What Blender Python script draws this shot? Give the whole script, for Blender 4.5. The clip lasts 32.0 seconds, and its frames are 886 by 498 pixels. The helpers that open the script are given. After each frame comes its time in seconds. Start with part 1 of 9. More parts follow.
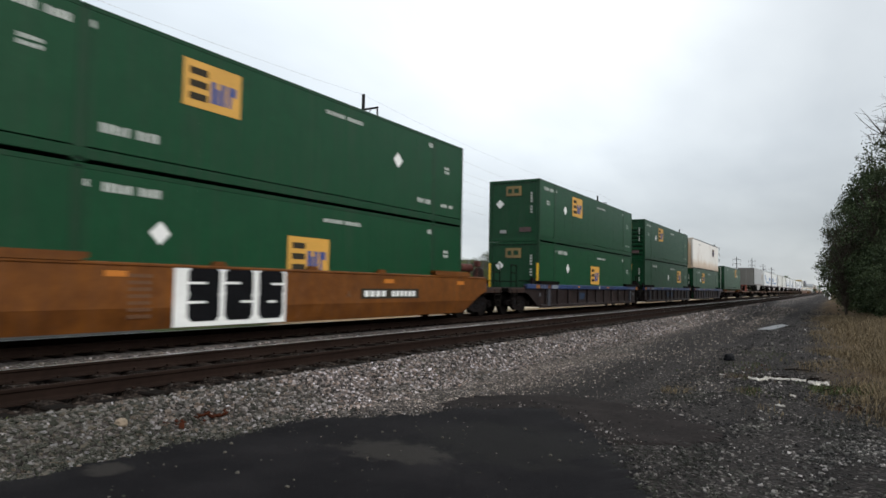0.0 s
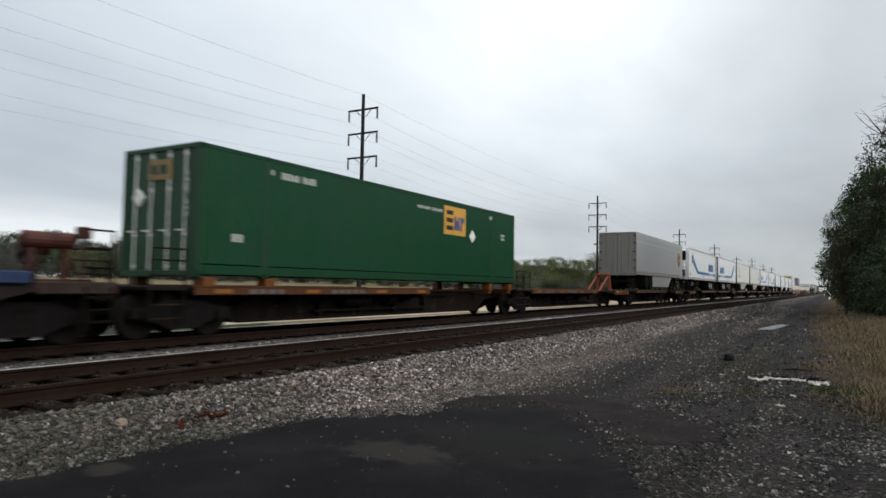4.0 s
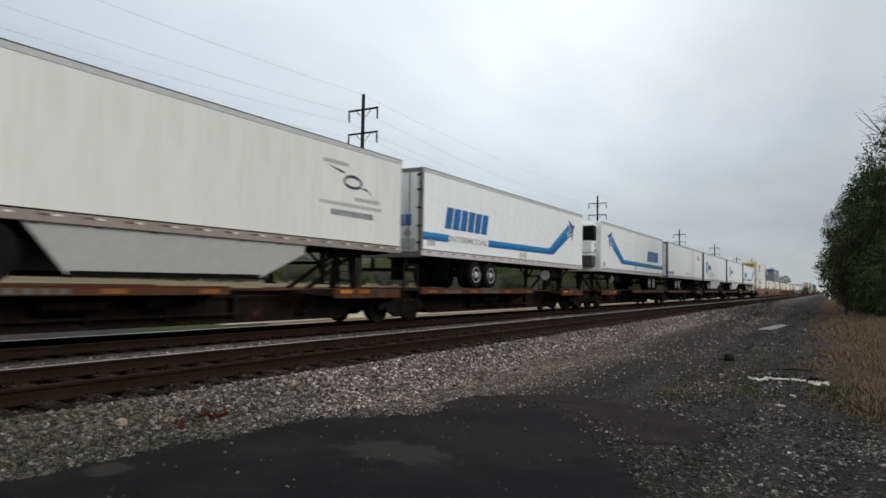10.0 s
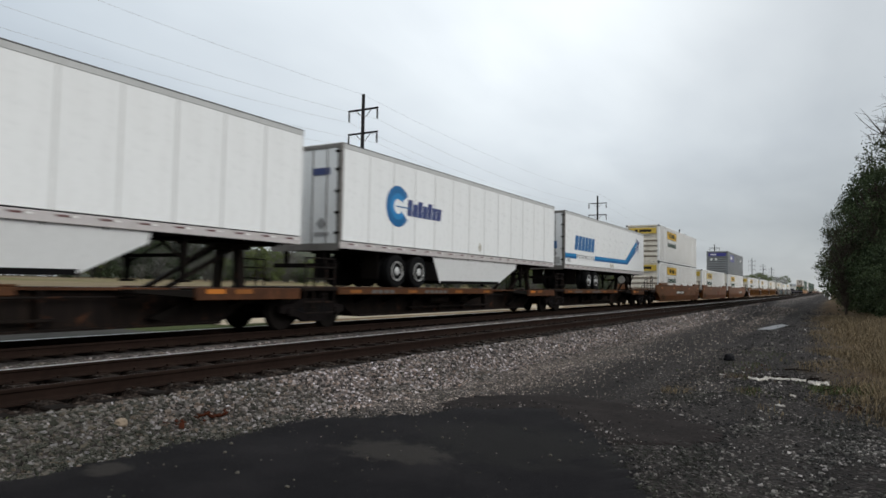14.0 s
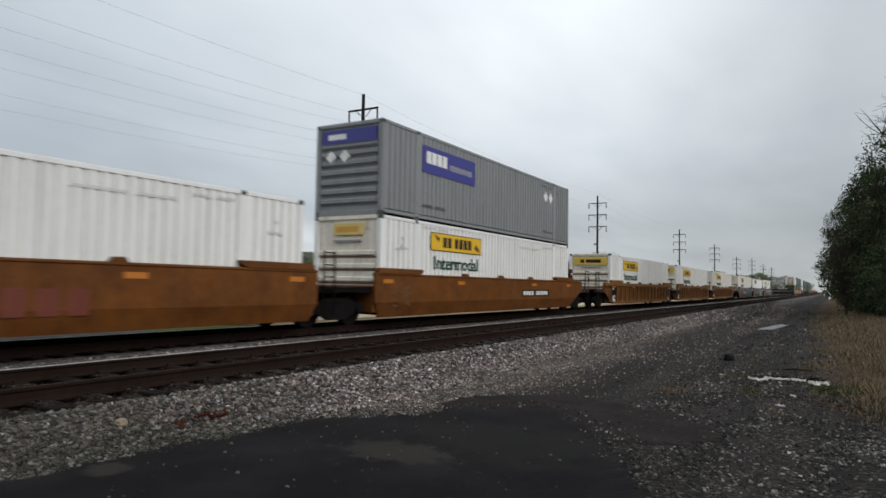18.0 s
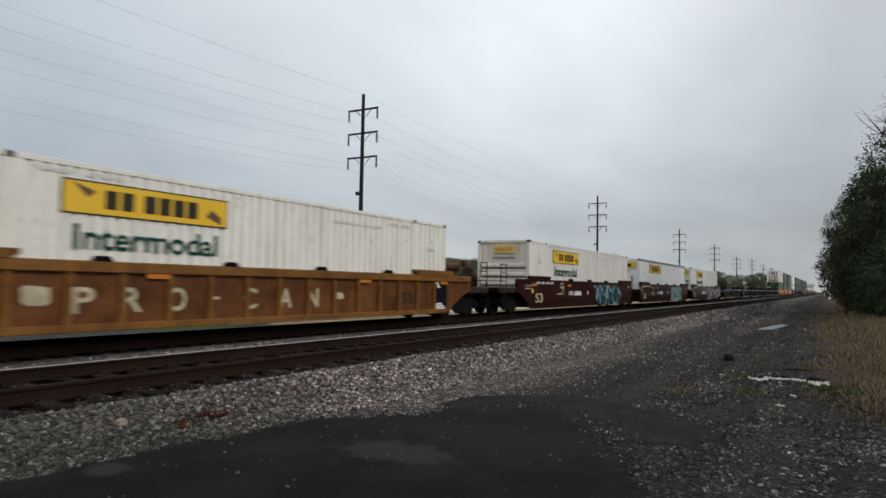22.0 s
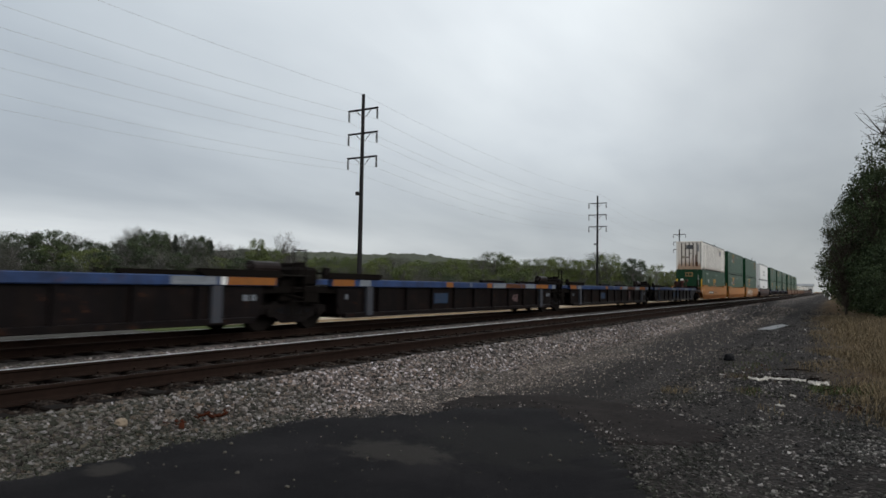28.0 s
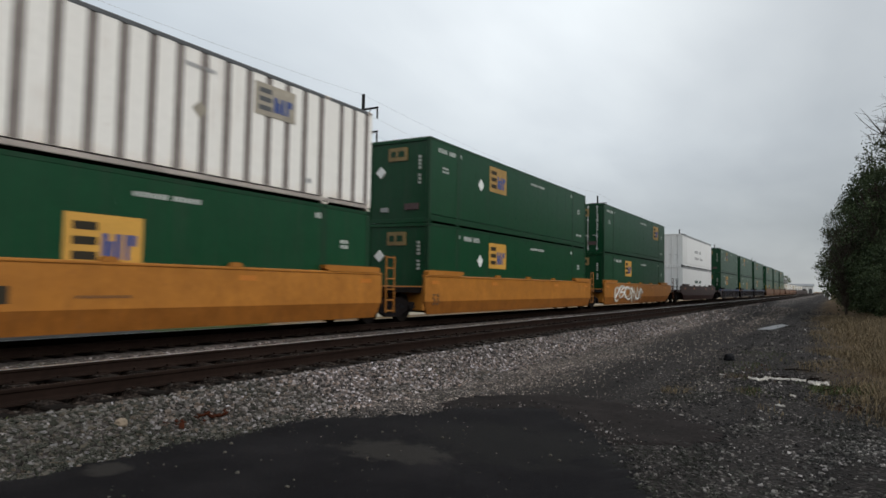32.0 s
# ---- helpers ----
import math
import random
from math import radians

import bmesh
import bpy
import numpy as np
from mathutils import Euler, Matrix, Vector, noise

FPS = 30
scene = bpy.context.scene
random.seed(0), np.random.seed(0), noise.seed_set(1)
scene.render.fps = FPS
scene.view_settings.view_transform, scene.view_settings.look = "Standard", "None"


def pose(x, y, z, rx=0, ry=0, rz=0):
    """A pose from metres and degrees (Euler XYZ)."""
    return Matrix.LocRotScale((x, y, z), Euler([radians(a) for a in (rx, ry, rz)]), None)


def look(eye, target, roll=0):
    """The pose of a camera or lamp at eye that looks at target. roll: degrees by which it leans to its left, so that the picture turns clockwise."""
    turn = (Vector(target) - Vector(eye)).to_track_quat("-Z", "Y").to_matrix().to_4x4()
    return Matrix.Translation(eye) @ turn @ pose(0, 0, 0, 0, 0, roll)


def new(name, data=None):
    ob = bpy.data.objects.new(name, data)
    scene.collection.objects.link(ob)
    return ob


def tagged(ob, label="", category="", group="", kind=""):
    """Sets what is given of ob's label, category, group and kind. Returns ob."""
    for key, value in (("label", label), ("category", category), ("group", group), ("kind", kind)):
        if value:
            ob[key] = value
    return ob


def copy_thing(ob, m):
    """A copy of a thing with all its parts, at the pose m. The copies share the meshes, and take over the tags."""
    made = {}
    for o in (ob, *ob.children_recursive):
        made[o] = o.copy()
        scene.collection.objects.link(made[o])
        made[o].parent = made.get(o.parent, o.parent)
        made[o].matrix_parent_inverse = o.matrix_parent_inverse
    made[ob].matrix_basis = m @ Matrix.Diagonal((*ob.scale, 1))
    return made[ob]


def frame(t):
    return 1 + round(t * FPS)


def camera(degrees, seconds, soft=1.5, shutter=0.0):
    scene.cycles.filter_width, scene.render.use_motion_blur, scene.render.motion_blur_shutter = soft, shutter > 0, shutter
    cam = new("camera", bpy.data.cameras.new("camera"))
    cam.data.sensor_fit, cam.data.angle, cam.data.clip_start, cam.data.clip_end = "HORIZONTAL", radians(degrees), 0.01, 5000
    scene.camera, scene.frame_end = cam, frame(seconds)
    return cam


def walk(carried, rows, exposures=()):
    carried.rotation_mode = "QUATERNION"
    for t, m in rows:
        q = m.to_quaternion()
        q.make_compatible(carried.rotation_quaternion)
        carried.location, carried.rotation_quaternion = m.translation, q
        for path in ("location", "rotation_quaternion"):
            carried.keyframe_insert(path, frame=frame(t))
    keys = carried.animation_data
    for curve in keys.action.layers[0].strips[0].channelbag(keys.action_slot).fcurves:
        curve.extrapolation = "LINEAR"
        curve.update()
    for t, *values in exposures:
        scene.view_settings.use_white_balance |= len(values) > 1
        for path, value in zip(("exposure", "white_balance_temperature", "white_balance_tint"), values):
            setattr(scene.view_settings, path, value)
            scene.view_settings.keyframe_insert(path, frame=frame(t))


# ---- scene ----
cam = camera(67.500, 32.0, soft=1.6, shutter=0.25)
EYE = (0.0, 0.0, 1.094)
AIM = (-10.1302, 17.2103, 2.1819)
walk(cam, [(0.0, look(EYE, AIM, 0.996)), (32.0, look(EYE, AIM, 0.996))],
     exposures=[(0.0, 0.02), (3.5, -0.10), (7.0, -0.25), (13.0, -0.22), (19.0, -0.32), (24.0, -0.40), (28.0, -0.44), (32.0, -0.36)])


# ---- world and light ----
world = bpy.data.worlds.new("overcast_sky")
scene.world = world
world.use_nodes = True
wn, wl = world.node_tree.nodes, world.node_tree.links
wn.clear()
w_out = wn.new("ShaderNodeOutputWorld")
w_bg = wn.new("ShaderNodeBackground")
w_sky = wn.new("ShaderNodeTexSky")
w_sky.sky_type = "NISHITA"
w_sky.sun_disc = False
w_sky.sun_elevation = radians(32)
w_sky.sun_rotation = radians(98)
w_co = wn.new("ShaderNodeTexCoord")
w_sep = wn.new("ShaderNodeSeparateXYZ")
wl.new(w_co.outputs["Generated"], w_sep.inputs[0])
# cloud sheet: the direction is spread onto a flat layer high above, so that clouds shrink towards the horizon
w_up = wn.new("ShaderNodeMath"); w_up.operation = "MAXIMUM"; w_up.inputs[1].default_value = 0.0
wl.new(w_sep.outputs[2], w_up.inputs[0])
w_den = wn.new("ShaderNodeMath"); w_den.operation = "ADD"; w_den.inputs[1].default_value = 0.16
wl.new(w_up.outputs[0], w_den.inputs[0])
w_div = wn.new("ShaderNodeVectorMath"); w_div.operation = "DIVIDE"
wl.new(w_co.outputs["Generated"], w_div.inputs[0])
w_cmb = wn.new("ShaderNodeCombineXYZ")
for k in range(3):
    wl.new(w_den.outputs[0], w_cmb.inputs[k])
wl.new(w_cmb.outputs[0], w_div.inputs[1])


def cloud_noise(scale, detail, rough, stretch, shift):
    m = wn.new("ShaderNodeMapping")
    m.inputs["Scale"].default_value = stretch
    m.inputs["Location"].default_value = shift
    wl.new(w_div.outputs[0], m.inputs["Vector"])
    n = wn.new("ShaderNodeTexNoise")
    n.inputs["Scale"].default_value = scale
    n.inputs["Detail"].default_value = detail
    n.inputs["Roughness"].default_value = rough
    n.inputs["Distortion"].default_value = 0.25
    wl.new(m.outputs[0], n.inputs["Vector"])
    return n


w_n1 = cloud_noise(0.55, 4, 0.5, (1.0, 0.8, 0.5), (2.3, 0.7, 0.0))
w_n2 = cloud_noise(1.6, 5, 0.5, (1.3, 0.6, 0.5), (0.4, 5.1, 0.0))
w_mix = wn.new("ShaderNodeMath"); w_mix.operation = "MULTIPLY_ADD"
w_mix.inputs[1].default_value = 0.35
wl.new(w_n2.outputs["Fac"], w_mix.inputs[0])
w_half = wn.new("ShaderNodeMath"); w_half.operation = "MULTIPLY"; w_half.inputs[1].default_value = 0.65
wl.new(w_n1.outputs["Fac"], w_half.inputs[0])
wl.new(w_half.outputs[0], w_mix.inputs[2])
w_ramp = wn.new("ShaderNodeValToRGB")
wl.new(w_mix.outputs[0], w_ramp.inputs[0])
e = w_ramp.color_ramp.elements
e[0].position, e[0].color = 0.34, (0.62, 0.655, 0.69, 1)
e[1].position, e[1].color = 0.62, (0.845, 0.88, 0.895, 1)
# the layer is thicker, so darker, low down along the tracks, and thins to a pale gap low on the left
def low_ramp(stops):
    r = wn.new("ShaderNodeValToRGB")
    wl.new(w_sep.outputs[2], r.inputs[0])
    e = r.color_ramp.elements
    e[0].position, e[0].color = stops[0][0], (*stops[0][1], 1)
    e[1].position, e[1].color = stops[-1][0], (*stops[-1][1], 1)
    for pos, c in stops[1:-1]:
        e.new(pos).color = (*c, 1)
    return r.outputs[0]


w_right = low_ramp([(0.0, (0.62, 0.62, 0.61)), (0.025, (0.56, 0.57, 0.58)), (0.09, (0.53, 0.545, 0.56)), (0.20, (0.79, 0.81, 0.825)), (0.36, (0.95, 0.965, 0.975)), (0.5, (0.96, 0.975, 0.99))])
w_left = low_ramp([(0.0, (0.74, 0.74, 0.74)), (0.06, (0.80, 0.80, 0.805)), (0.11, (0.47, 0.49, 0.52)), (0.22, (0.485, 0.515, 0.55)), (0.36, (0.52, 0.555, 0.595)), (0.5, (0.63, 0.665, 0.70))])
w_side = wn.new("ShaderNodeMapRange")
w_side.inputs["From Min"].default_value = -0.86
w_side.inputs["From Max"].default_value = -0.42
wl.new(w_sep.outputs[0], w_side.inputs["Value"])
w_low = wn.new("ShaderNodeMix"); w_low.data_type = "RGBA"
wl.new(w_side.outputs[0], w_low.inputs["Factor"])
wl.new(w_left, w_low.inputs["A"])
wl.new(w_right, w_low.inputs["B"])
w_mul = wn.new("ShaderNodeMix"); w_mul.data_type = "RGBA"; w_mul.blend_type = "MULTIPLY"
w_mul.inputs["Factor"].default_value = 1.0
wl.new(w_ramp.outputs[0], w_mul.inputs["A"])
w_far = wn.new("ShaderNodeMapRange")
w_far.inputs["From Min"].default_value = -0.30
w_far.inputs["From Max"].default_value = 0.02
w_far.inputs["To Min"].default_value = 1.0
w_far.inputs["To Max"].default_value = 0.70
wl.new(w_sep.outputs[0], w_far.inputs["Value"])
w_shade = wn.new("ShaderNodeVectorMath"); w_shade.operation = "SCALE"
wl.new(w_low.outputs["Result"], w_shade.inputs[0])
wl.new(w_far.outputs[0], w_shade.inputs["Scale"])
wl.new(w_shade.outputs[0], w_mul.inputs["B"])
# a little blue daylight through the sheet
w_dim = wn.new("ShaderNodeMix"); w_dim.data_type = "RGBA"; w_dim.blend_type = "MULTIPLY"
w_dim.inputs["Factor"].default_value = 1.0
w_dim.inputs["B"].default_value = (0.1, 0.1, 0.1, 1)
wl.new(w_sky.outputs[0], w_dim.inputs["A"])
w_all = wn.new("ShaderNodeMix"); w_all.data_type = "RGBA"
w_all.inputs["Factor"].default_value = 0.94
wl.new(w_dim.outputs["Result"], w_all.inputs["A"])
wl.new(w_mul.outputs["Result"], w_all.inputs["B"])
wl.new(w_all.outputs["Result"], w_bg.inputs["Color"])
w_bg.inputs["Strength"].default_value = 1.62
wl.new(w_bg.outputs[0], w_out.inputs[0])

sun = new("sun", bpy.data.lights.new("sun", "SUN"))
sun.data.energy = 2.0
sun.data.angle = radians(35)
sun.data.color = (1.0, 0.985, 0.95)
sun.matrix_world = look((60, 0, 38), (0, 8, 0))


# ---- materials ----
def nodes_of(name):
    m = bpy.data.materials.new(name)
    m.use_nodes = True
    return m, m.node_tree.nodes, m.node_tree.links, m.node_tree.nodes["Principled BSDF"]


def noise_node(n, l, vec, scale, detail=4.0, rough=0.55):
    t = n.new("ShaderNodeTexNoise")
    t.inputs["Scale"].default_value = scale
    t.inputs["Detail"].default_value = detail
    t.inputs["Roughness"].default_value = rough
    l.new(vec, t.inputs["Vector"])
    return t.outputs["Fac"]


def ramp_node(n, l, fac, stops):
    r = n.new("ShaderNodeValToRGB")
    l.new(fac, r.inputs[0])
    e = r.color_ramp.elements
    e[0].position, e[0].color = stops[0][0], (*stops[0][1], 1)
    e[1].position, e[1].color = stops[-1][0], (*stops[-1][1], 1)
    for pos, c in stops[1:-1]:
        x = e.new(pos)
        x.color = (*c, 1)
    return r.outputs[0]


def mix_node(n, l, fac, a, b, blend="MIX"):
    x = n.new("ShaderNodeMix")
    x.data_type, x.blend_type = "RGBA", blend
    for key, v in (("Factor", fac), ("A", a), ("B", b)):
        if isinstance(v, (int, float)):
            x.inputs[key].default_value = v
        elif isinstance(v, tuple):
            x.inputs[key].default_value = (*v, 1)
        else:
            l.new(v, x.inputs[key])
    return x.outputs["Result"]


def math_node(n, l, op, a, b=0.0, c=0.0):
    x = n.new("ShaderNodeMath")
    x.operation = op
    for k, v in enumerate((a, b, c)):
        if isinstance(v, (int, float)):
            x.inputs[k].default_value = v
        else:
            l.new(v, x.inputs[k])
    return x.outputs[0]


def bump_node(n, l, height, strength, dist, b):
    x = n.new("ShaderNodeBump")
    x.inputs["Strength"].default_value = strength
    x.inputs["Distance"].default_value = dist
    l.new(height, x.inputs["Height"])
    l.new(x.outputs[0], b.inputs["Normal"])


def coords(n, l, scale=(1, 1, 1)):
    t = n.new("ShaderNodeTexCoord")
    m = n.new("ShaderNodeMapping")
    m.inputs["Scale"].default_value = scale
    l.new(t.outputs["Object"], m.inputs["Vector"])
    return m.outputs[0]


def paint(name, col, rough=0.5, grime=0.35, rust=0.0, metal=0.0, grime_col=(0.05, 0.045, 0.04), spread=0.12, vary=0.11, mottle=0.0):
    """Weathered paint: fine mottle, grime streaks that run down, rust spots."""
    m, n, l, b = nodes_of(name)
    v = coords(n, l)
    streak = coords(n, l, (3.0, 3.0, 0.25))
    fine = noise_node(n, l, v, 9.0, 5)
    c = mix_node(n, l, 1.0, tuple(col), ramp_node(n, l, fine, [(0.3, (1 - spread,) * 3), (0.7, (1.0,) * 3)]), "MULTIPLY")
    s = noise_node(n, l, streak, 2.2, 6, 0.6)
    wide = noise_node(n, l, v, 0.7, 3)
    f = math_node(n, l, "MULTIPLY", ramp_node(n, l, s, [(0.45, (0,) * 3), (0.75, (1,) * 3)]), math_node(n, l, "MULTIPLY", wide, 1.6 * grime))
    c = mix_node(n, l, f, c, grime_col)
    if rust:
        spot = noise_node(n, l, v, 3.5, 8, 0.7)
        c = mix_node(n, l, math_node(n, l, "MULTIPLY", ramp_node(n, l, spot, [(0.60 - 0.12 * rust, (0,) * 3), (0.72, (1,) * 3)]), min(1.0, rust + 0.3)), c, (0.13, 0.05, 0.022))
    if mottle:
        blot = noise_node(n, l, v, 1.7, 7, 0.68)
        c = mix_node(n, l, 1.0, c, ramp_node(n, l, blot, [(0.36, (1 - mottle, 1 - 1.08 * mottle, 1 - 1.12 * mottle)), (0.66, (1 + 0.4 * mottle,) * 3)]), "MULTIPLY")
    info = n.new("ShaderNodeObjectInfo")
    c = mix_node(n, l, 1.0, c, ramp_node(n, l, info.outputs["Random"], [(0.0, (1 - vary,) * 3), (1.0, (1.0,) * 3)]), "MULTIPLY")
    l.new(c, b.inputs["Base Color"])
    b.inputs["Specular IOR Level"].default_value = 0.22 if max(col) > 0.03 else 0.12
    l.new(math_node(n, l, "MULTIPLY_ADD", fine, 0.25, rough - 0.17), b.inputs["Roughness"])
    b.inputs["Metallic"].default_value = metal
    bump_node(n, l, fine, 0.15, 0.004, b)
    return m


def plain(name, col, rough=0.6, metal=0.0, vary=0.15, scale=14.0, bump=0.2):
    m, n, l, b = nodes_of(name)
    v = coords(n, l)
    f = noise_node(n, l, v, scale, 5)
    g = noise_node(n, l, v, scale * 0.13, 3)
    f2 = math_node(n, l, "MULTIPLY_ADD", g, 0.5, math_node(n, l, "MULTIPLY", f, 0.5))
    c = mix_node(n, l, 1.0, tuple(col), ramp_node(n, l, f2, [(0.3, (1 - vary,) * 3), (0.7, (1 + vary,) * 3)]), "MULTIPLY")
    l.new(c, b.inputs["Base Color"])
    b.inputs["Roughness"].default_value = rough
    b.inputs["Metallic"].default_value = metal
    if max(col) < 0.06:
        b.inputs["Specular IOR Level"].default_value = 0.06
    if bump:
        bump_node(n, l, f, bump, 0.01, b)
    return m


def stained(name, col, foot, deep, rust=(0.50, 0.33, 0.19)):
    """White paint that rust has run over: stains that climb from the bottom rail, runs under the top rail, patches between. foot: how high they climb; deep: how strong."""
    m, n, l, b = nodes_of(name)
    v = coords(n, l)
    sep = n.new("ShaderNodeSeparateXYZ")
    l.new(v, sep.inputs[0])
    fine = noise_node(n, l, v, 9.0, 5)
    runs = noise_node(n, l, coords(n, l, (3.2, 3.2, 0.22)), 2.4, 6, 0.62)
    wide = noise_node(n, l, v, 0.55, 4, 0.6)
    c = mix_node(n, l, 1.0, col, ramp_node(n, l, fine, [(0.3, (0.93,) * 3), (0.7, (1.0,) * 3)]), "MULTIPLY")
    climb = math_node(n, l, "SUBTRACT", math_node(n, l, "MULTIPLY_ADD", runs, 1.1 * foot, math_node(n, l, "MULTIPLY", wide, 0.9 * foot)), sep.outputs[2])
    c = mix_node(n, l, math_node(n, l, "MULTIPLY", ramp_node(n, l, climb, [(0.0, (0,) * 3), (0.55, (1,) * 3)]), 0.75 * deep), c, rust)
    c = mix_node(n, l, math_node(n, l, "MULTIPLY", ramp_node(n, l, math_node(n, l, "MULTIPLY", runs, wide), [(0.30, (0,) * 3), (0.42, (1,) * 3)]), 0.55 * deep), c, (0.30, 0.16, 0.085))
    spot = noise_node(n, l, v, 4.5, 8, 0.7)
    c = mix_node(n, l, math_node(n, l, "MULTIPLY", ramp_node(n, l, spot, [(0.62, (0,) * 3), (0.74, (1,) * 3)]), 0.6 * deep), c, (0.17, 0.075, 0.035))
    l.new(c, b.inputs["Base Color"])
    b.inputs["Roughness"].default_value = 0.5
    b.inputs["Specular IOR Level"].default_value = 0.22
    bump_node(n, l, fine, 0.15, 0.004, b)
    return m


OLD_WHITE = stained("rust_stained_white_paint", (0.81, 0.785, 0.74), 0.45, 0.5)
STAINED = stained("rust_stained_white_paint_aged", (0.80, 0.775, 0.735), 1.0, 0.8)
OLD_END = stained("rust_streaked_white_end", (0.74, 0.69, 0.63), 1.0, 1.1, (0.33, 0.185, 0.10))
STAINED_END = stained("heavily_rusted_white_paint", (0.62, 0.55, 0.47), 2.6, 1.0)
# dark folds of the ribbed walls: recess shade put into the colour
FOLD_DARK = plain("shaded_dark_fold", (0.185, 0.160, 0.145), 0.7, 0, 0.3)
# dark brown strips in the gaps between the end bars
END_BROWN = plain("dark_brown_recess", (0.055, 0.036, 0.028), 0.8, 0, 0.4, 6.0)
SILL = plain("grimy_aluminium_sill", (0.33, 0.29, 0.26), 0.6, 0, 0.35, 4.0)
STAINED_LINE = plain("grey_brown_fold", (0.50, 0.46, 0.42), 0.6, 0, 0.2)
GREEN = paint("green_container_paint", (0.0036, 0.052, 0.0185), 0.42, 0.25, mottle=0.1)
GREEN_DARK = paint("green_frame_paint", (0.0030, 0.042, 0.0150), 0.43, 0.4)
WHITE = paint("white_container_paint", (0.82, 0.82, 0.81), 0.45, 0.22, spread=0.06, grime_col=(0.35, 0.31, 0.25))
CREAM = paint("cream_container_paint", (0.79, 0.755, 0.68), 0.5, 0.4, 0.12, grime_col=(0.33, 0.26, 0.17))
GREY = paint("grey_container_paint", (0.25, 0.262, 0.270), 0.45, 0.3)
# fold slopes darker than their wall: corrugation shade in the colour, plus grime
GROOVE = paint("shaded_grimy_groove_white", (0.68, 0.665, 0.63), 0.55, 0.45, 0.08, grime_col=(0.2, 0.17, 0.13))
END_CREAM = paint("grimy_cream_end_paint", (0.78, 0.73, 0.63), 0.55, 0.45, 0.15, grime_col=(0.17, 0.10, 0.06), spread=0.10)
# brown strips in the gaps under the end slats
END_GAP = plain("brown_end_groove", (0.13, 0.085, 0.055), 0.7, 0, 0.4, 9.0)
# the grey wall's fold slopes, with shade and grime in the colour too
GROOVE_GREY = paint("shaded_grimy_groove_grey", (0.185, 0.194, 0.20), 0.5, 0.4)
GREY_DARK = paint("dark_grey_trim_paint", (0.10, 0.105, 0.11), 0.5, 0.4)
SILVER = paint("silver_trailer_skin", (0.41, 0.415, 0.42), 0.38, 0.03, 0.0, 0.35, spread=0.03, vary=0.03)
TRAILER_WHITE = paint("white_trailer_skin", (0.76, 0.77, 0.77), 0.35, 0.12, spread=0.04, grime_col=(0.35, 0.33, 0.30), vary=0.03)
TRAILER_CREAM = paint("aged_white_trailer_skin", (0.68, 0.68, 0.645), 0.42, 0.25, spread=0.04, grime_col=(0.36, 0.32, 0.25), vary=0.05)
ALU = plain("brushed_aluminium_rail", (0.55, 0.55, 0.54), 0.4, 0.6, 0.25)
# rear doors: a darker silver than the sides, with grime streaks
END_DOOR = paint("darker_silver_door", (0.20, 0.195, 0.18), 0.45, 0.5, 0.0, 0.15, grime_col=(0.07, 0.06, 0.05))
RAIL_ALU = plain("weathered_aluminium_top_rail", (0.12, 0.12, 0.12), 0.5, 0.2, 0.3)
BAY_GRIME = paint("oily_engine_bay", (0.060, 0.058, 0.055), 0.6, 0.8, 0.1)
RAIL_GRIMY = paint("road_grimed_rail", (0.27, 0.235, 0.215), 0.5, 0.5, grime_col=(0.1, 0.08, 0.07))
RAIL_ROSE = paint("dusty_pale_rail", (0.50, 0.47, 0.465), 0.45, 0.4, grime_col=(0.25, 0.2, 0.18))
# skirt grey, darker than the aged-white skin, with light grime streaks
SKIRT_GREY = paint("grey_skirt_panel", (0.50, 0.50, 0.48), 0.5, 0.2, grime_col=(0.16, 0.14, 0.12), vary=0.05)
POST_GREY = paint("greyed_seam_post", (0.60, 0.605, 0.60), 0.45, 0.3, grime_col=(0.3, 0.28, 0.25), vary=0.08)
RAIL_PALE = paint("grey_white_top_rail", (0.50, 0.505, 0.50), 0.45, 0.3, grime_col=(0.2, 0.19, 0.17), spread=0.08)
FRAME_GRIME = paint("grimy_door_frame", (0.17, 0.16, 0.148), 0.55, 0.5, 0.15)
ORANGE = paint("orange_car_paint", (0.158, 0.054, 0.0085), 0.46, 0.75, 0.28, grime_col=(0.10, 0.045, 0.02), mottle=0.35)
# lower panels: darker base and slightly more grime than the panel above
ORANGE_LOW = paint("darker_orange_lower_paint", (0.128, 0.043, 0.0060), 0.50, 0.8, 0.3, grime_col=(0.08, 0.035, 0.018), mottle=0.4)
YELLOW_CAR = paint("yellow_car_paint", (0.42, 0.166, 0.029), 0.43, 0.35, 0.14, grime_col=(0.25, 0.11, 0.03), mottle=0.2)
YELLOW_LOW = paint("darker_yellow_lower_paint", (0.29, 0.104, 0.017), 0.48, 0.45, 0.2, grime_col=(0.17, 0.07, 0.02), mottle=0.25)
OCHRE = paint("ochre_ribbed_car_paint", (0.205, 0.088, 0.016), 0.55, 0.8, 0.38, grime_col=(0.10, 0.05, 0.025), mottle=0.4)
OCHRE_PANEL = paint("rusty_ochre_recessed_panel", (0.145, 0.050, 0.010), 0.6, 0.9, 0.6, grime_col=(0.05, 0.022, 0.012), mottle=0.5)
MAROON = paint("maroon_car_paint", (0.0250, 0.0056, 0.0040), 0.42, 0.5, 0.2, grime_col=(0.03, 0.015, 0.012), mottle=0.3)
BLUE_BLACK = paint("faded_dark_car_paint", (0.0060, 0.0042, 0.0046), 0.5, 0.8, 0.12, grime_col=(0.018, 0.011, 0.008), mottle=0.5)
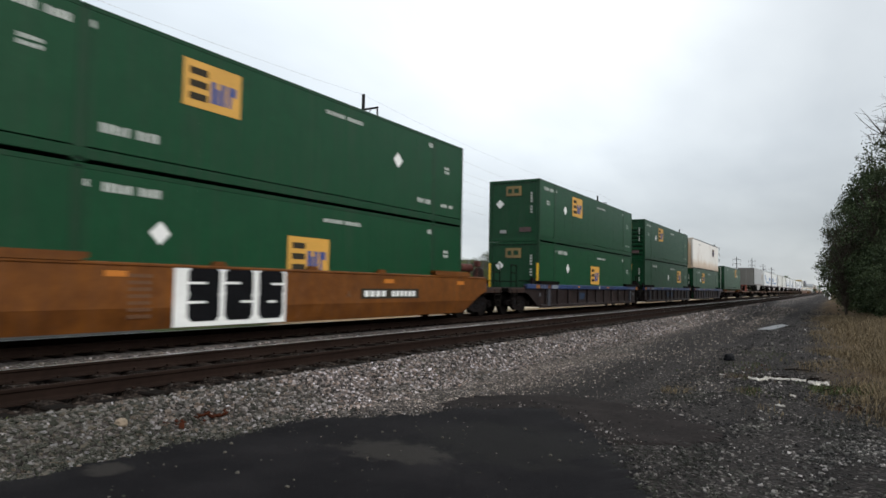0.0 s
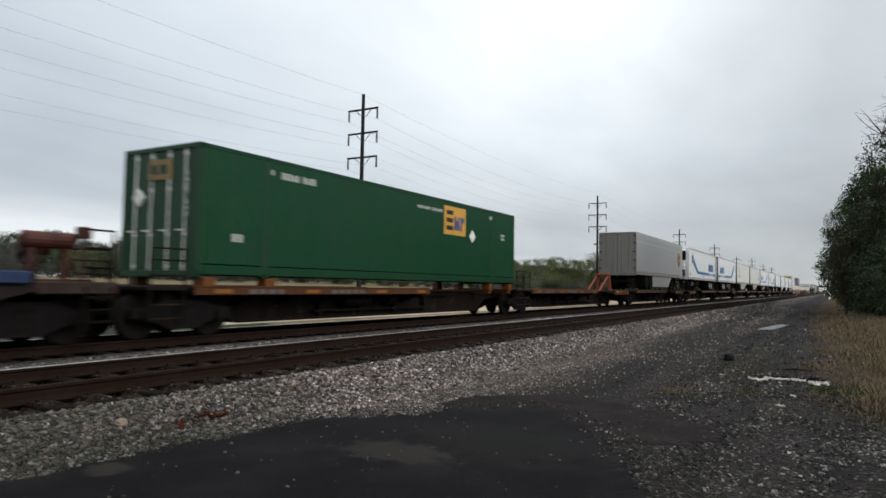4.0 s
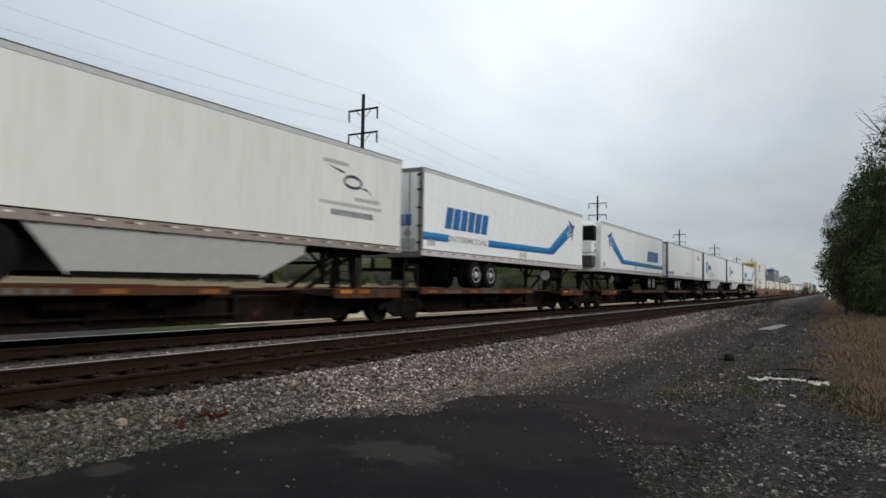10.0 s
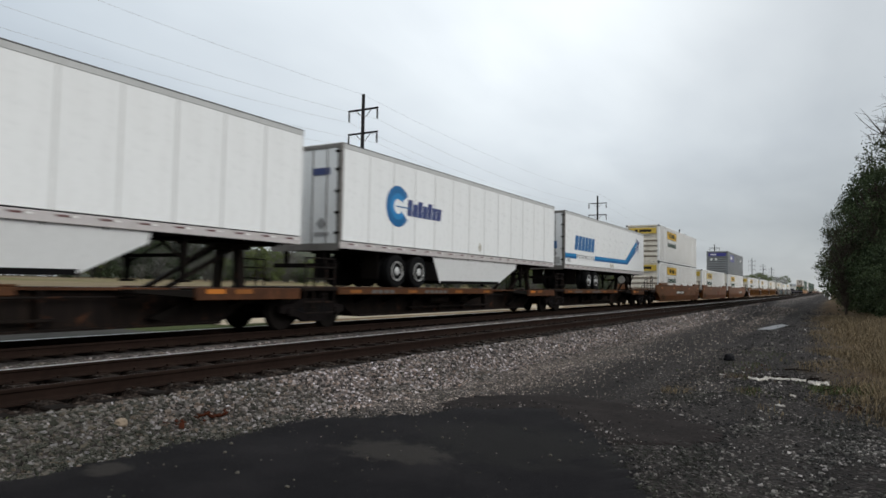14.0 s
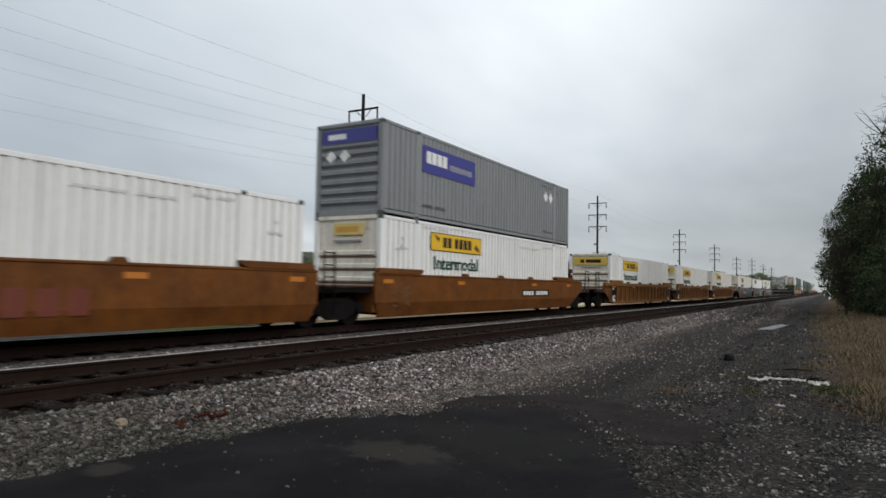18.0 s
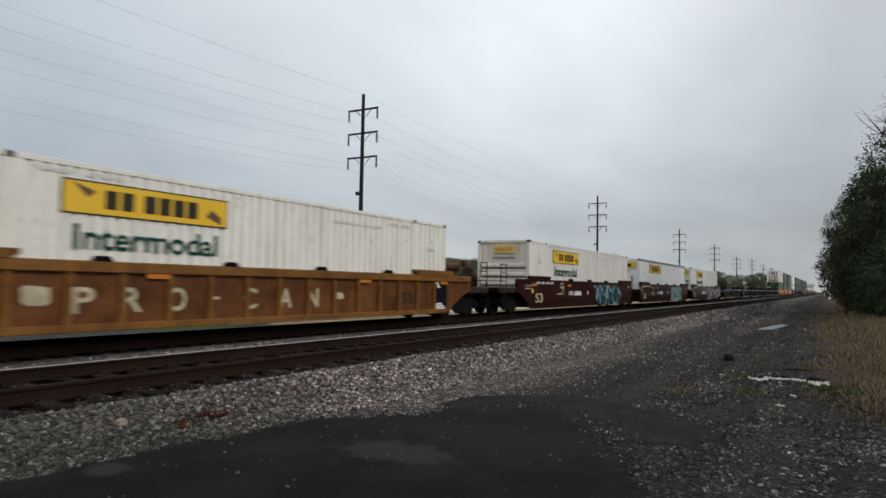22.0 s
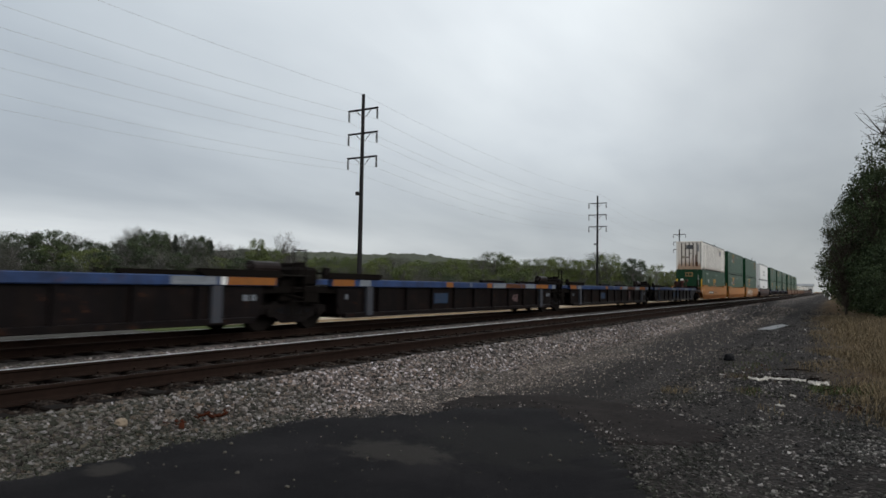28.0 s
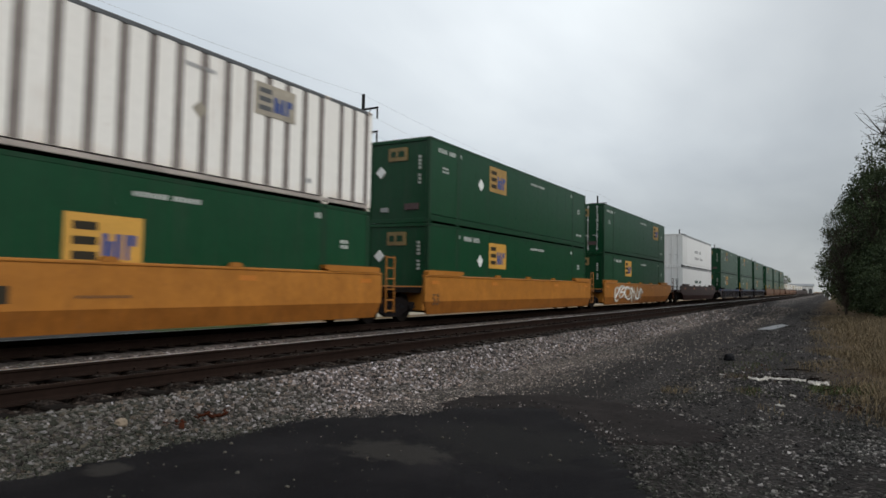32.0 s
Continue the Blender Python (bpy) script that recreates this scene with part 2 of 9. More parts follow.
RUSTY_DARK = paint("rust_brown_dark_car_paint", (0.0260, 0.0195, 0.0195), 0.5, 0.8, 0.2, grime_col=(0.016, 0.010, 0.008), mottle=0.5)
TANK_RED = paint("rusty_red_tank", (0.085, 0.026, 0.020), 0.6, 0.6, 0.4, mottle=0.4)
GEAR_BROWN = paint("rusty_brown_end_gear", (0.034, 0.018, 0.0135), 0.6, 0.7, 0.4, mottle=0.4)
DEEP_RED = plain("deep_red_lettering", (0.115, 0.020, 0.008), 0.55, 0, 0.3)
BLUE = paint("blue_top_chord_paint", (0.028, 0.055, 0.145), 0.5, 0.7, 0.25, grime_col=(0.03, 0.028, 0.03), mottle=0.4)
RIB_GREY = paint("blue_grey_rib_paint", (0.045, 0.050, 0.062), 0.55, 0.6, 0.2)
# brown taken near black: the shade under the deck is put into the colour
BROWN_CAR = paint("shaded_brown_spine_paint", (0.0056, 0.0034, 0.0027), 0.7, 0.7, 0.2, grime_col=(0.03, 0.02, 0.014))
BAND_GREY = paint("pale_grey_band_paint", (0.26, 0.265, 0.27), 0.5, 0.4)
RUST_EDGE = paint("rusty_deck_edge_paint", (0.095, 0.036, 0.0135), 0.65, 0.8, 0.5, grime_col=(0.02, 0.012, 0.008), mottle=0.4)
DECK_EDGE = paint("rusty_orange_platform_edge", (0.080, 0.029, 0.0090), 0.6, 0.6, 0.35, grime_col=(0.03, 0.016, 0.010))
RUST_RED = paint("rusty_red_hitch_paint", (0.20, 0.045, 0.025), 0.6, 0.5, 0.5)
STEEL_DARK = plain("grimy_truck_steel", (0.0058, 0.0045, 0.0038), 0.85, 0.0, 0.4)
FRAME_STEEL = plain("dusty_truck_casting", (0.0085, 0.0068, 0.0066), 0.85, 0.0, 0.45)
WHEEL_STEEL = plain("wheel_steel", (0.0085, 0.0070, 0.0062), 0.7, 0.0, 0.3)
TREAD = plain("bright_wheel_rim_steel", (0.45, 0.43, 0.40), 0.3, 0.9, 0.1)
RUBBER = plain("tyre_rubber", (0.007, 0.007, 0.0075), 0.75, 0.0, 0.3)
HUB = plain("polished_wheel_rim", (0.72, 0.71, 0.69), 0.38, 0.85, 0.25, 9.0)
BLACK = plain("black_enamel", (0.006, 0.006, 0.007), 0.45, 0.0, 0.3)
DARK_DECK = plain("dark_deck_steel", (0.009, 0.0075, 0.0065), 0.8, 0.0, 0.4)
SIGN_YELLOW = plain("yellow_sign_vinyl", (0.68, 0.41, 0.018), 0.45, 0, 0.06)
FADED_ORANGE = plain("sun_faded_orange_vinyl", (0.56, 0.33, 0.17), 0.5, 0, 0.2)
SIGN_STRAW = plain("sun_faded_yellow_vinyl", (0.60, 0.46, 0.15), 0.5, 0, 0.12)
SIGN_MUSTARD = plain("dusty_yellow_vinyl", (0.60, 0.415, 0.055), 0.5, 0, 0.12)
SIGN_GOLD = plain("faded_gold_sign_vinyl", (0.54, 0.285, 0.045), 0.5, 0, 0.15)
SIGN_DARK = plain("dark_sign_ink", (0.035, 0.030, 0.022), 0.5, 0, 0.1)
SIGN_BLUE = plain("blue_sign_ink", (0.026, 0.055, 0.20), 0.45, 0, 0.12)
SIGN_DEEP = plain("deep_blue_sign_ink", (0.006, 0.105, 0.27), 0.4, 0, 0.12)
SIGN_GREEN = plain("dark_green_sign_ink", (0.004, 0.045, 0.030), 0.5, 0, 0.1)
SIGN_PURPLE = plain("purple_sign_vinyl", (0.032, 0.034, 0.215), 0.45, 0, 0.12)
SIGN_WHITE = plain("white_sign_vinyl", (0.72, 0.72, 0.70), 0.5, 0, 0.1)
TARNISHED = plain("tarnished_gold_sign", (0.34, 0.20, 0.055), 0.6, 0, 0.3, 9.0)
DULL_GOLD = plain("weathered_gold_sign", (0.19, 0.125, 0.045), 0.6, 0, 0.4, 9.0)
SIGN_BEIGE = plain("sun_faded_beige_sign", (0.30, 0.265, 0.21), 0.55, 0, 0.35, 7.0)
WORN_GREY = plain("worn_grey_placard", (0.27, 0.26, 0.235), 0.6, 0, 0.45, 12.0)
PLACARD_BROWN = plain("dirty_brown_placard", (0.13, 0.115, 0.085), 0.6, 0, 0.5, 12.0)
PANEL_GREY = paint("greyer_trailer_panel", (0.70, 0.71, 0.68), 0.45, 0.25, spread=0.06, grime_col=(0.35, 0.33, 0.28))
SIGN_GREY = plain("grey_sign_ink", (0.28, 0.28, 0.28), 0.5, 0, 0.1)
FAINT_GREY = plain("faint_grey_ink", (0.50, 0.50, 0.49), 0.5, 0, 0.1)
FADED_WHITE = plain("worn_white_lettering", (0.36, 0.38, 0.35), 0.5, 0, 0.35, 30.0)
SIGN_BROWN = plain("brown_sign_ink", (0.10, 0.045, 0.018), 0.5, 0, 0.1)
SIGN_CYAN = plain("light_blue_sign_ink", (0.016, 0.185, 0.42), 0.45, 0, 0.12)
REFLECT_ORANGE = plain("orange_reflector_strip", (0.44, 0.145, 0.016), 0.35, 0, 0.15)
DULL_ORANGE = paint("dulled_orange_strip", (0.25, 0.092, 0.020), 0.55, 0.7, 0.2, grime_col=(0.06, 0.04, 0.03))
FADED_BLUE = paint("faded_blue_patch", (0.016, 0.034, 0.068), 0.6, 0.7, 0.2)
SPRAY_PALE = plain("pale_spray_paint", (0.46, 0.44, 0.38), 0.6, 0, 0.3)
EDGE_GREY = plain("dull_grey_stencil_paint", (0.085, 0.080, 0.074), 0.65, 0, 0.4, 6.0)
SPRAY_TAN = plain("weathered_tan_spray", (0.40, 0.335, 0.225), 0.65, 0, 0.45, 6.0)
SPRAY_GREY = plain("faded_grey_paint", (0.15, 0.165, 0.19), 0.6, 0, 0.35, 5.0)
SPRAY_TEAL = plain("teal_spray_paint", (0.16, 0.32, 0.35), 0.6, 0, 0.3)
FADED_ROSE = plain("faded_rose_paint", (0.080, 0.046, 0.046), 0.7, 0, 0.4, 8.0)
SPRAY_SEA = plain("sea_blue_spray", (0.060, 0.150, 0.200), 0.6, 0, 0.4, 6.0)
SPRAY_ROSE = plain("rose_grey_spray", (0.235, 0.190, 0.165), 0.6, 0, 0.4, 6.0)
SPRAY_SOOT = plain("sooty_black_spray", (0.012, 0.009, 0.009), 0.6, 0, 0.4)
SMUDGE = plain("smeared_brown_soot", (0.050, 0.024, 0.012), 0.7, 0, 0.5, 5.0)
SPRAY_DARK = plain("dark_spray_paint", (0.03, 0.045, 0.055), 0.6, 0, 0.2)
RAIL_SIDE = plain("rusty_rail_web", (0.0165, 0.0100, 0.0076), 0.88, 0.0, 0.35, 9.0)
RAIL_TOP = plain("polished_rail_head", (0.50, 0.49, 0.485), 0.30, 1.0, 0.08, 20.0, 0.05)
TIE = plain("creosoted_tie_wood", (0.008, 0.006, 0.0048), 0.85, 0, 0.45, 6.0, 0.5)
POLE_WOOD = plain("weathered_pole_wood", (0.022, 0.021, 0.0225), 0.85, 0, 0.3)
INSULATOR = plain("grey_insulator", (0.045, 0.042, 0.042), 0.5, 0, 0.2)
WIRE = plain("dull_wire", (0.42, 0.425, 0.43), 0.5, 0.3, 0.05, 5, 0)
# bark of the distant trees, paled so that haze is in the colour
BARK_FAR = plain("hazed_grey_bark", (0.105, 0.100, 0.092), 0.9, 0, 0.3)
BARK = plain("tree_bark", (0.055, 0.045, 0.035), 0.9, 0, 0.4)


# ---- mesh kit ----
class Kit:
    """Gathers plain solids into one mesh."""

    def __init__(self):
        self.v, self.f, self.k = [], [], []

    def add(self, verts, faces, k=0):
        o = len(self.v)
        self.v += [tuple(p) for p in verts]
        self.f += [tuple(i + o for i in f) for f in faces]
        self.k += [k] * len(faces)
        return self

    def box(self, x0, x1, y0, y1, z0, z1, k=0):
        return self.add([(x0, y0, z0), (x1, y0, z0), (x1, y1, z0), (x0, y1, z0), (x0, y0, z1), (x1, y0, z1), (x1, y1, z1), (x0, y1, z1)],
                        [(3, 2, 1, 0), (4, 5, 6, 7), (0, 1, 5, 4), (1, 2, 6, 5), (2, 3, 7, 6), (3, 0, 4, 7)], k)

    def cbox(self, x0, x1, y0, y1, z0, z1, c=0.01, k=0):
        """A box with chamfered edges."""
        lo, hi = (x0, y0, z0), (x1, y1, z1)
        c = min(c, *(0.45 * (b - a) for a, b in zip(lo, hi)))
        pts, idx = [], {}
        for sx in (0, 1):
            for sy in (0, 1):
                for sz in (0, 1):
                    s = (sx, sy, sz)
                    for ax in range(3):
                        p = []
                        for j in range(3):
                            e = hi[j] if s[j] else lo[j]
                            p.append(e if j == ax else e + (-c if s[j] else c))
                        idx[s, ax] = len(pts)
                        pts.append(p)
        faces = []
        for ax in range(3):
            a, b = (ax + 1) % 3, (ax + 2) % 3
            for side in (0, 1):
                loop = []
                for u, w in ((0, 0), (1, 0), (1, 1), (0, 1)):
                    s = [0, 0, 0]
                    s[ax], s[a], s[b] = side, u, w
                    loop.append(idx[tuple(s), ax])
                faces.append(loop if side else loop[::-1])
        for ax in range(3):
            a, b = (ax + 1) % 3, (ax + 2) % 3
            for u in (0, 1):
                for w in (0, 1):
                    s0, s1 = [0, 0, 0], [0, 0, 0]
                    s0[a] = s1[a] = u
                    s0[b] = s1[b] = w
                    s0[ax], s1[ax] = 0, 1
                    q = [idx[tuple(s0), a], idx[tuple(s1), a], idx[tuple(s1), b], idx[tuple(s0), b]]
                    faces.append(q if u != w else q[::-1])
        for sx in (0, 1):
            for sy in (0, 1):
                for sz in (0, 1):
                    t = [idx[(sx, sy, sz), ax] for ax in range(3)]
                    faces.append(t if (sx + sy + sz) % 2 else t[::-1])
        return self.add(pts, faces, k)

    def prism(self, poly, a0, a1, axis="x", k=0):
        """A polygon of (y, z), (x, z) or (x, y) drawn out along an axis."""
        put = {"x": lambda p, a: (a, p[0], p[1]), "y": lambda p, a: (p[0], a, p[1]), "z": lambda p, a: (p[0], p[1], a)}[axis]
        n = len(poly)
        v = [put(p, a0) for p in poly] + [put(p, a1) for p in poly]
        f = [tuple(range(n))[::-1], tuple(range(n, 2 * n))] + [(i, (i + 1) % n, n + (i + 1) % n, n + i) for i in range(n)]
        return self.add(v, f, k)

    def cyl(self, p0, p1, r0, r1=None, n=10, k=0, cap=True):
        p0, p1 = Vector(p0), Vector(p1)
        r1 = r0 if r1 is None else r1
        d = (p1 - p0).normalized()
        u = d.orthogonal().normalized()
        w = d.cross(u)
        v, f = [], []
        for p, r in ((p0, r0), (p1, r1)):
            for i in range(n):
                a = 2 * math.pi * i / n
                v.append(p + (u * math.cos(a) + w * math.sin(a)) * r)
        f = [(i, (i + 1) % n, n + (i + 1) % n, n + i) for i in range(n)]
        if cap:
            f += [tuple(range(n))[::-1], tuple(range(n, 2 * n))]
        return self.add(v, f, k)

    def lathe(self, rings, n=20, axis="x", k=0):
        """Rings of (place along the axis, radius), from one side to the other."""
        v, f = [], []
        for a, r in rings:
            for i in range(n):
                t = 2 * math.pi * i / n
                c, s = r * math.cos(t), r * math.sin(t)
                v.append((a, c, s) if axis == "x" else (c, a, s) if axis == "y" else (c, s, a))
        for j in range(len(rings) - 1):
            for i in range(n):
                f.append((j * n + i, j * n + (i + 1) % n, (j + 1) * n + (i + 1) % n, (j + 1) * n + i))
        f += [tuple(range(n))[::-1], tuple(range((len(rings) - 1) * n, len(rings) * n))]
        return self.add(v, f, k)

    def mesh(self, name, *mats, smooth=False):
        me = bpy.data.meshes.new(name)
        me.from_pydata(self.v, [], self.f)
        for m in mats:
            me.materials.append(m)
        if len(mats) > 1:
            me.polygons.foreach_set("material_index", self.k)
        if smooth:
            me.polygons.foreach_set("use_smooth", [True] * len(me.polygons))
        me.update()
        b = bmesh.new()
        b.from_mesh(me)
        bmesh.ops.recalc_face_normals(b, faces=b.faces)
        b.to_mesh(me)
        b.free()
        return me


def thing(name, label, category, group="", kind="", at=(0, 0, 0)):
    ob = new(name)
    ob.location = at
    return tagged(ob, label, category, group, kind)


def part(name, mesh, parent, label="", at=None):
    ob = new(name, mesh)
    ob.parent = parent
    if at is not None:
        ob.location = at
    if label:
        ob["label"] = label
    return ob


def letters(text, size, mat, squeeze=1.0):
    """Lettering as a thin mesh that faces +x and reads along +y, its lower left corner at the origin."""
    cu = bpy.data.curves.new(text, "FONT")
    cu.body, cu.size, cu.extrude, cu.offset = text, size, 0.003, 0.018
    ob = bpy.data.objects.new(text, cu)
    scene.collection.objects.link(ob)
    bpy.context.view_layer.update()
    me = bpy.data.meshes.new_from_object(ob.evaluated_get(bpy.context.evaluated_depsgraph_get()))
    bpy.data.objects.remove(ob)
    me.transform(Matrix(((0, 0, 1, 0), (squeeze, 0, 0, 0), (0, 1, 0, 0), (0, 0, 0, 1))))
    me.materials.clear()
    me.materials.append(mat)
    return me


# ---- the setting: ground, tracks ----
NEAR_X, TRAIN_X = -7.780, -12.852
GAUGE = 0.7525
LOWER = -0.11  # rail top of the far track against the near one


def smooth(a, b, x):
    t = min(1.0, max(0.0, (x - a) / (b - a)))
    return t * t * (3 - 2 * t)


def ground_z(x, y):
    """Height of the ground sheet: track bed, service road, field, distant rise."""
    z = -0.45
    z += 0.26 * smooth(-5.45, -6.35, x)
    z -= 0.16 * smooth(-6.45, -6.75, x) - 0.14 * smooth(-8.70, -9.0, x)
    z -= 0.15 * smooth(-10.9, -11.8, x) + 0.20 * smooth(-14.4, -16.4, x)
    z += (0.035 if x > -5 else 0.012) * noise.noise((x * 0.5, y * 0.35, 0.0)) + 0.010 * noise.noise((x * 2.1, y * 1.7, 3.0))
    z += 0.22 * smooth(0.3, 3.0, x)
    z += 2.2 * smooth(-55, -165, x)
    return z


def lane_at(x, y):
    """How far a place lies within the worn wheel lane that leaves the asphalt along the tracks, 0 to 1."""
    d = abs(x + 2.75 + 0.042 * min(y, 60.0)) + 0.35 * noise.noise((x * 0.9, y * 0.35, 5.0))
    return smooth(1.25, 0.45, d) * smooth(5.0, 8.5, y)


def ground_material():
    m, n, l, b = nodes_of("ground_gravel_and_field")
    v = coords(n, l)
    sep = n.new("ShaderNodeSeparateXYZ")
    l.new(v, sep.inputs[0])
    wob = noise_node(n, l, v, 0.45, 5, 0.6)
    x = math_node(n, l, "MULTIPLY_ADD", math_node(n, l, "SUBTRACT", wob, 0.5), 2.4, sep.outputs[0])
    # crushed stone, seen as cells
    cell = n.new("ShaderNodeTexVoronoi")
    cell.inputs["Scale"].default_value = 19.0
    l.new(v, cell.inputs["Vector"])
    hue = n.new("ShaderNodeSeparateXYZ")
    l.new(cell.outputs["Color"], hue.inputs[0])
    stone = ramp_node(n, l, hue.outputs[0], [(0.0, (0.026, 0.0245, 0.0225)), (0.5, (0.096, 0.091, 0.082)), (0.85, (0.172, 0.165, 0.151)), (1.0, (0.32, 0.31, 0.29))])
    # cells darken towards their edges: shade between stones put into the colour
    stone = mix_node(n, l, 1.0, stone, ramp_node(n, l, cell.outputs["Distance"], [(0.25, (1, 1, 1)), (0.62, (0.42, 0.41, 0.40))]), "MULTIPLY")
    fine = n.new("ShaderNodeTexVoronoi")
    fine.inputs["Scale"].default_value = 42.0
    l.new(v, fine.inputs["Vector"])
    hue2 = n.new("ShaderNodeSeparateXYZ")
    l.new(fine.outputs["Color"], hue2.inputs[0])
    grit = ramp_node(n, l, hue2.outputs[1], [(0.0, (0.010, 0.0095, 0.009)), (0.6, (0.026, 0.0245, 0.022)), (0.93, (0.05, 0.047, 0.042)), (1.0, (0.19, 0.185, 0.17))])
    big = noise_node(n, l, v, 0.28, 6, 0.65)
    speck = noise_node(n, l, v, 24.0, 5, 0.7)
    packed = ramp_node(n, l, speck, [(0.3, (0.009, 0.0085, 0.008)), (0.55, (0.020, 0.019, 0.0172)), (0.75, (0.048, 0.044, 0.039))])
    grit = mix_node(n, l, ramp_node(n, l, big, [(0.36, (0, 0, 0)), (0.66, (0.7,) * 3)]), grit, packed)
    c = mix_node(n, l, ramp_node(n, l, math_node(n, l, "MULTIPLY_ADD", x, 0.1, 1.0), [(0.44, (0,) * 3), (0.66, (1,) * 3)]), stone, grit)
    mid = math_node(n, l, "ADD", sep.outputs[0], math_node(n, l, "MULTIPLY_ADD", sep.outputs[1], 0.042, 2.75))
    worn = math_node(n, l, "SUBTRACT", 1.3, math_node(n, l, "MULTIPLY_ADD", wob, 0.8, math_node(n, l, "ABSOLUTE", mid)))
    c = mix_node(n, l, ramp_node(n, l, worn, [(0.0, (0,) * 3), (0.7, (0.85,) * 3)]), c, packed)
    # the train's shade and oil-soaked stone under the running line, put into the colour
    oily_shade = ramp_node(n, l, math_node(n, l, "MULTIPLY_ADD", math_node(n, l, "ABSOLUTE", math_node(n, l, "ADD", x, 14.2)), -0.25, 1.1), [(0.16, (0,) * 3), (0.42, (0.9,) * 3)])
    c = mix_node(n, l, oily_shade, c, (0.010, 0.009, 0.008))
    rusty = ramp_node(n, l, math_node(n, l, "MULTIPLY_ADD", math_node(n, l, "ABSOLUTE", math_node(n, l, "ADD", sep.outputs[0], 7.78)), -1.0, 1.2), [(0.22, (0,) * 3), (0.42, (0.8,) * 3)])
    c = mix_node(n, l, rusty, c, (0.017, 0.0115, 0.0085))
    # dry grass ground and weeds at the edge of the road
    straw = mix_node(n, l, ramp_node(n, l, noise_node(n, l, v, 5.0, 6), [(0.35, (0,) * 3), (0.65, (1,) * 3)]), (0.040, 0.030, 0.017), (0.095, 0.068, 0.035))
    verge = math_node(n, l, "ADD", math_node(n, l, "SUBTRACT", x, math_node(n, l, "MULTIPLY", math_node(n, l, "MAXIMUM", math_node(n, l, "SUBTRACT", 10.5, sep.outputs[1]), 0.0), 0.8)), math_node(n, l, "MULTIPLY", math_node(n, l, "MINIMUM", math_node(n, l, "SUBTRACT", sep.outputs[1], 9.0), 38.0), 0.035))
    edge = ramp_node(n, l, math_node(n, l, "MULTIPLY_ADD", verge, 0.1, 0.5), [(0.47, (0,) * 3), (0.60, (1,) * 3)])
    c = mix_node(n, l, edge, c, straw)
    # meadow beyond the tracks
    blade = noise_node(n, l, v, 3.0, 8, 0.7)
    meadow = ramp_node(n, l, blade, [(0.3, (0.055, 0.075, 0.018)), (0.55, (0.11, 0.13, 0.035)), (0.75, (0.17, 0.155, 0.06))])
    far = noise_node(n, l, v, 0.03, 3)
    meadow = mix_node(n, l, ramp_node(n, l, far, [(0.3, (0,) * 3), (0.5, (0.85,) * 3)]), meadow, (0.185, 0.152, 0.098))
    field = ramp_node(n, l, math_node(n, l, "MULTIPLY_ADD", x, -0.02, 0.0), [(0.36, (0,) * 3), (0.44, (1,) * 3)])
    c = mix_node(n, l, field, c, meadow)
    # strip along the line: lush grass that gives way to pale dry stalks
    corner = math_node(n, l, "ADD", sep.outputs[0], sep.outputs[1])
    lush = ramp_node(n, l, blade, [(0.3, (0.032, 0.050, 0.012)), (0.7, (0.075, 0.098, 0.030))])
    stalks = ramp_node(n, l, blade, [(0.3, (0.17, 0.115, 0.055)), (0.7, (0.42, 0.325, 0.195))])
    near = mix_node(n, l, ramp_node(n, l, math_node(n, l, "MULTIPLY_ADD", corner, 0.1, 0.5), [(0.48, (0,) * 3), (0.53, (1,) * 3)]), lush, stalks)
    c = mix_node(n, l, ramp_node(n, l, math_node(n, l, "MULTIPLY", x, -0.02), [(0.335, (0,) * 3), (0.355, (0.95,) * 3), (0.47, (0.95,) * 3), (0.56, (0,) * 3)]), c, near)
    tracks = ramp_node(n, l, noise_node(n, l, coords(n, l, (1.6, 0.10, 1.0)), 1.1, 5, 0.6), [(0.35, (0.72, 0.665, 0.685)), (0.65, (1.38, 1.27, 1.30))])
    c = mix_node(n, l, 1.0, c, tracks, "MULTIPLY")
    l.new(c, b.inputs["Base Color"])
    b.inputs["Roughness"].default_value = 0.92
    b.inputs["Specular IOR Level"].default_value = 0.08
    h = math_node(n, l, "SUBTRACT", 1.0, cell.outputs["Distance"])
    bump_node(n, l, h, 0.7, 0.03, b)
    return m


def strip_lines(lo, hi, fine_lo, fine_hi, step, grow):
    """Grid lines, close together in the middle stretch and ever wider outwards."""
    mid = list(np.arange(fine_lo, fine_hi + 1e-6, step))
    d, a, left = step, fine_lo, []
    while a > lo:
        d *= grow
        a -= d
        left.append(max(a, lo))
    d, a, right = step, mid[-1], []
    while a < hi:
        d *= grow
        a += d
        right.append(min(a, hi))
    return left[::-1] + mid + right


gx = strip_lines(-2500, 2500, -18.0, 4.0, 0.11, 1.25)
gy = strip_lines(-2500, 3500, 0.0, 40.0, 0.6, 1.2)
gv = [(x, y, ground_z(x, y) if abs(x) < 400 else ground_z(x, y)) for y in gy for x in gx]
gf = [(j * len(gx) + i, j * len(gx) + i + 1, (j + 1) * len(gx) + i + 1, (j + 1) * len(gx) + i) for j in range(len(gy) - 1) for i in range(len(gx) - 1)]
gm = bpy.data.meshes.new("ground")
gm.from_pydata(gv, [], gf)
gm.polygons.foreach_set("use_smooth", [True] * len(gf))
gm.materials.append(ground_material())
tagged(new("ground", gm), "grey crushed-stone track bed, dark gritty service road and meadow", "ground", kind="structure")


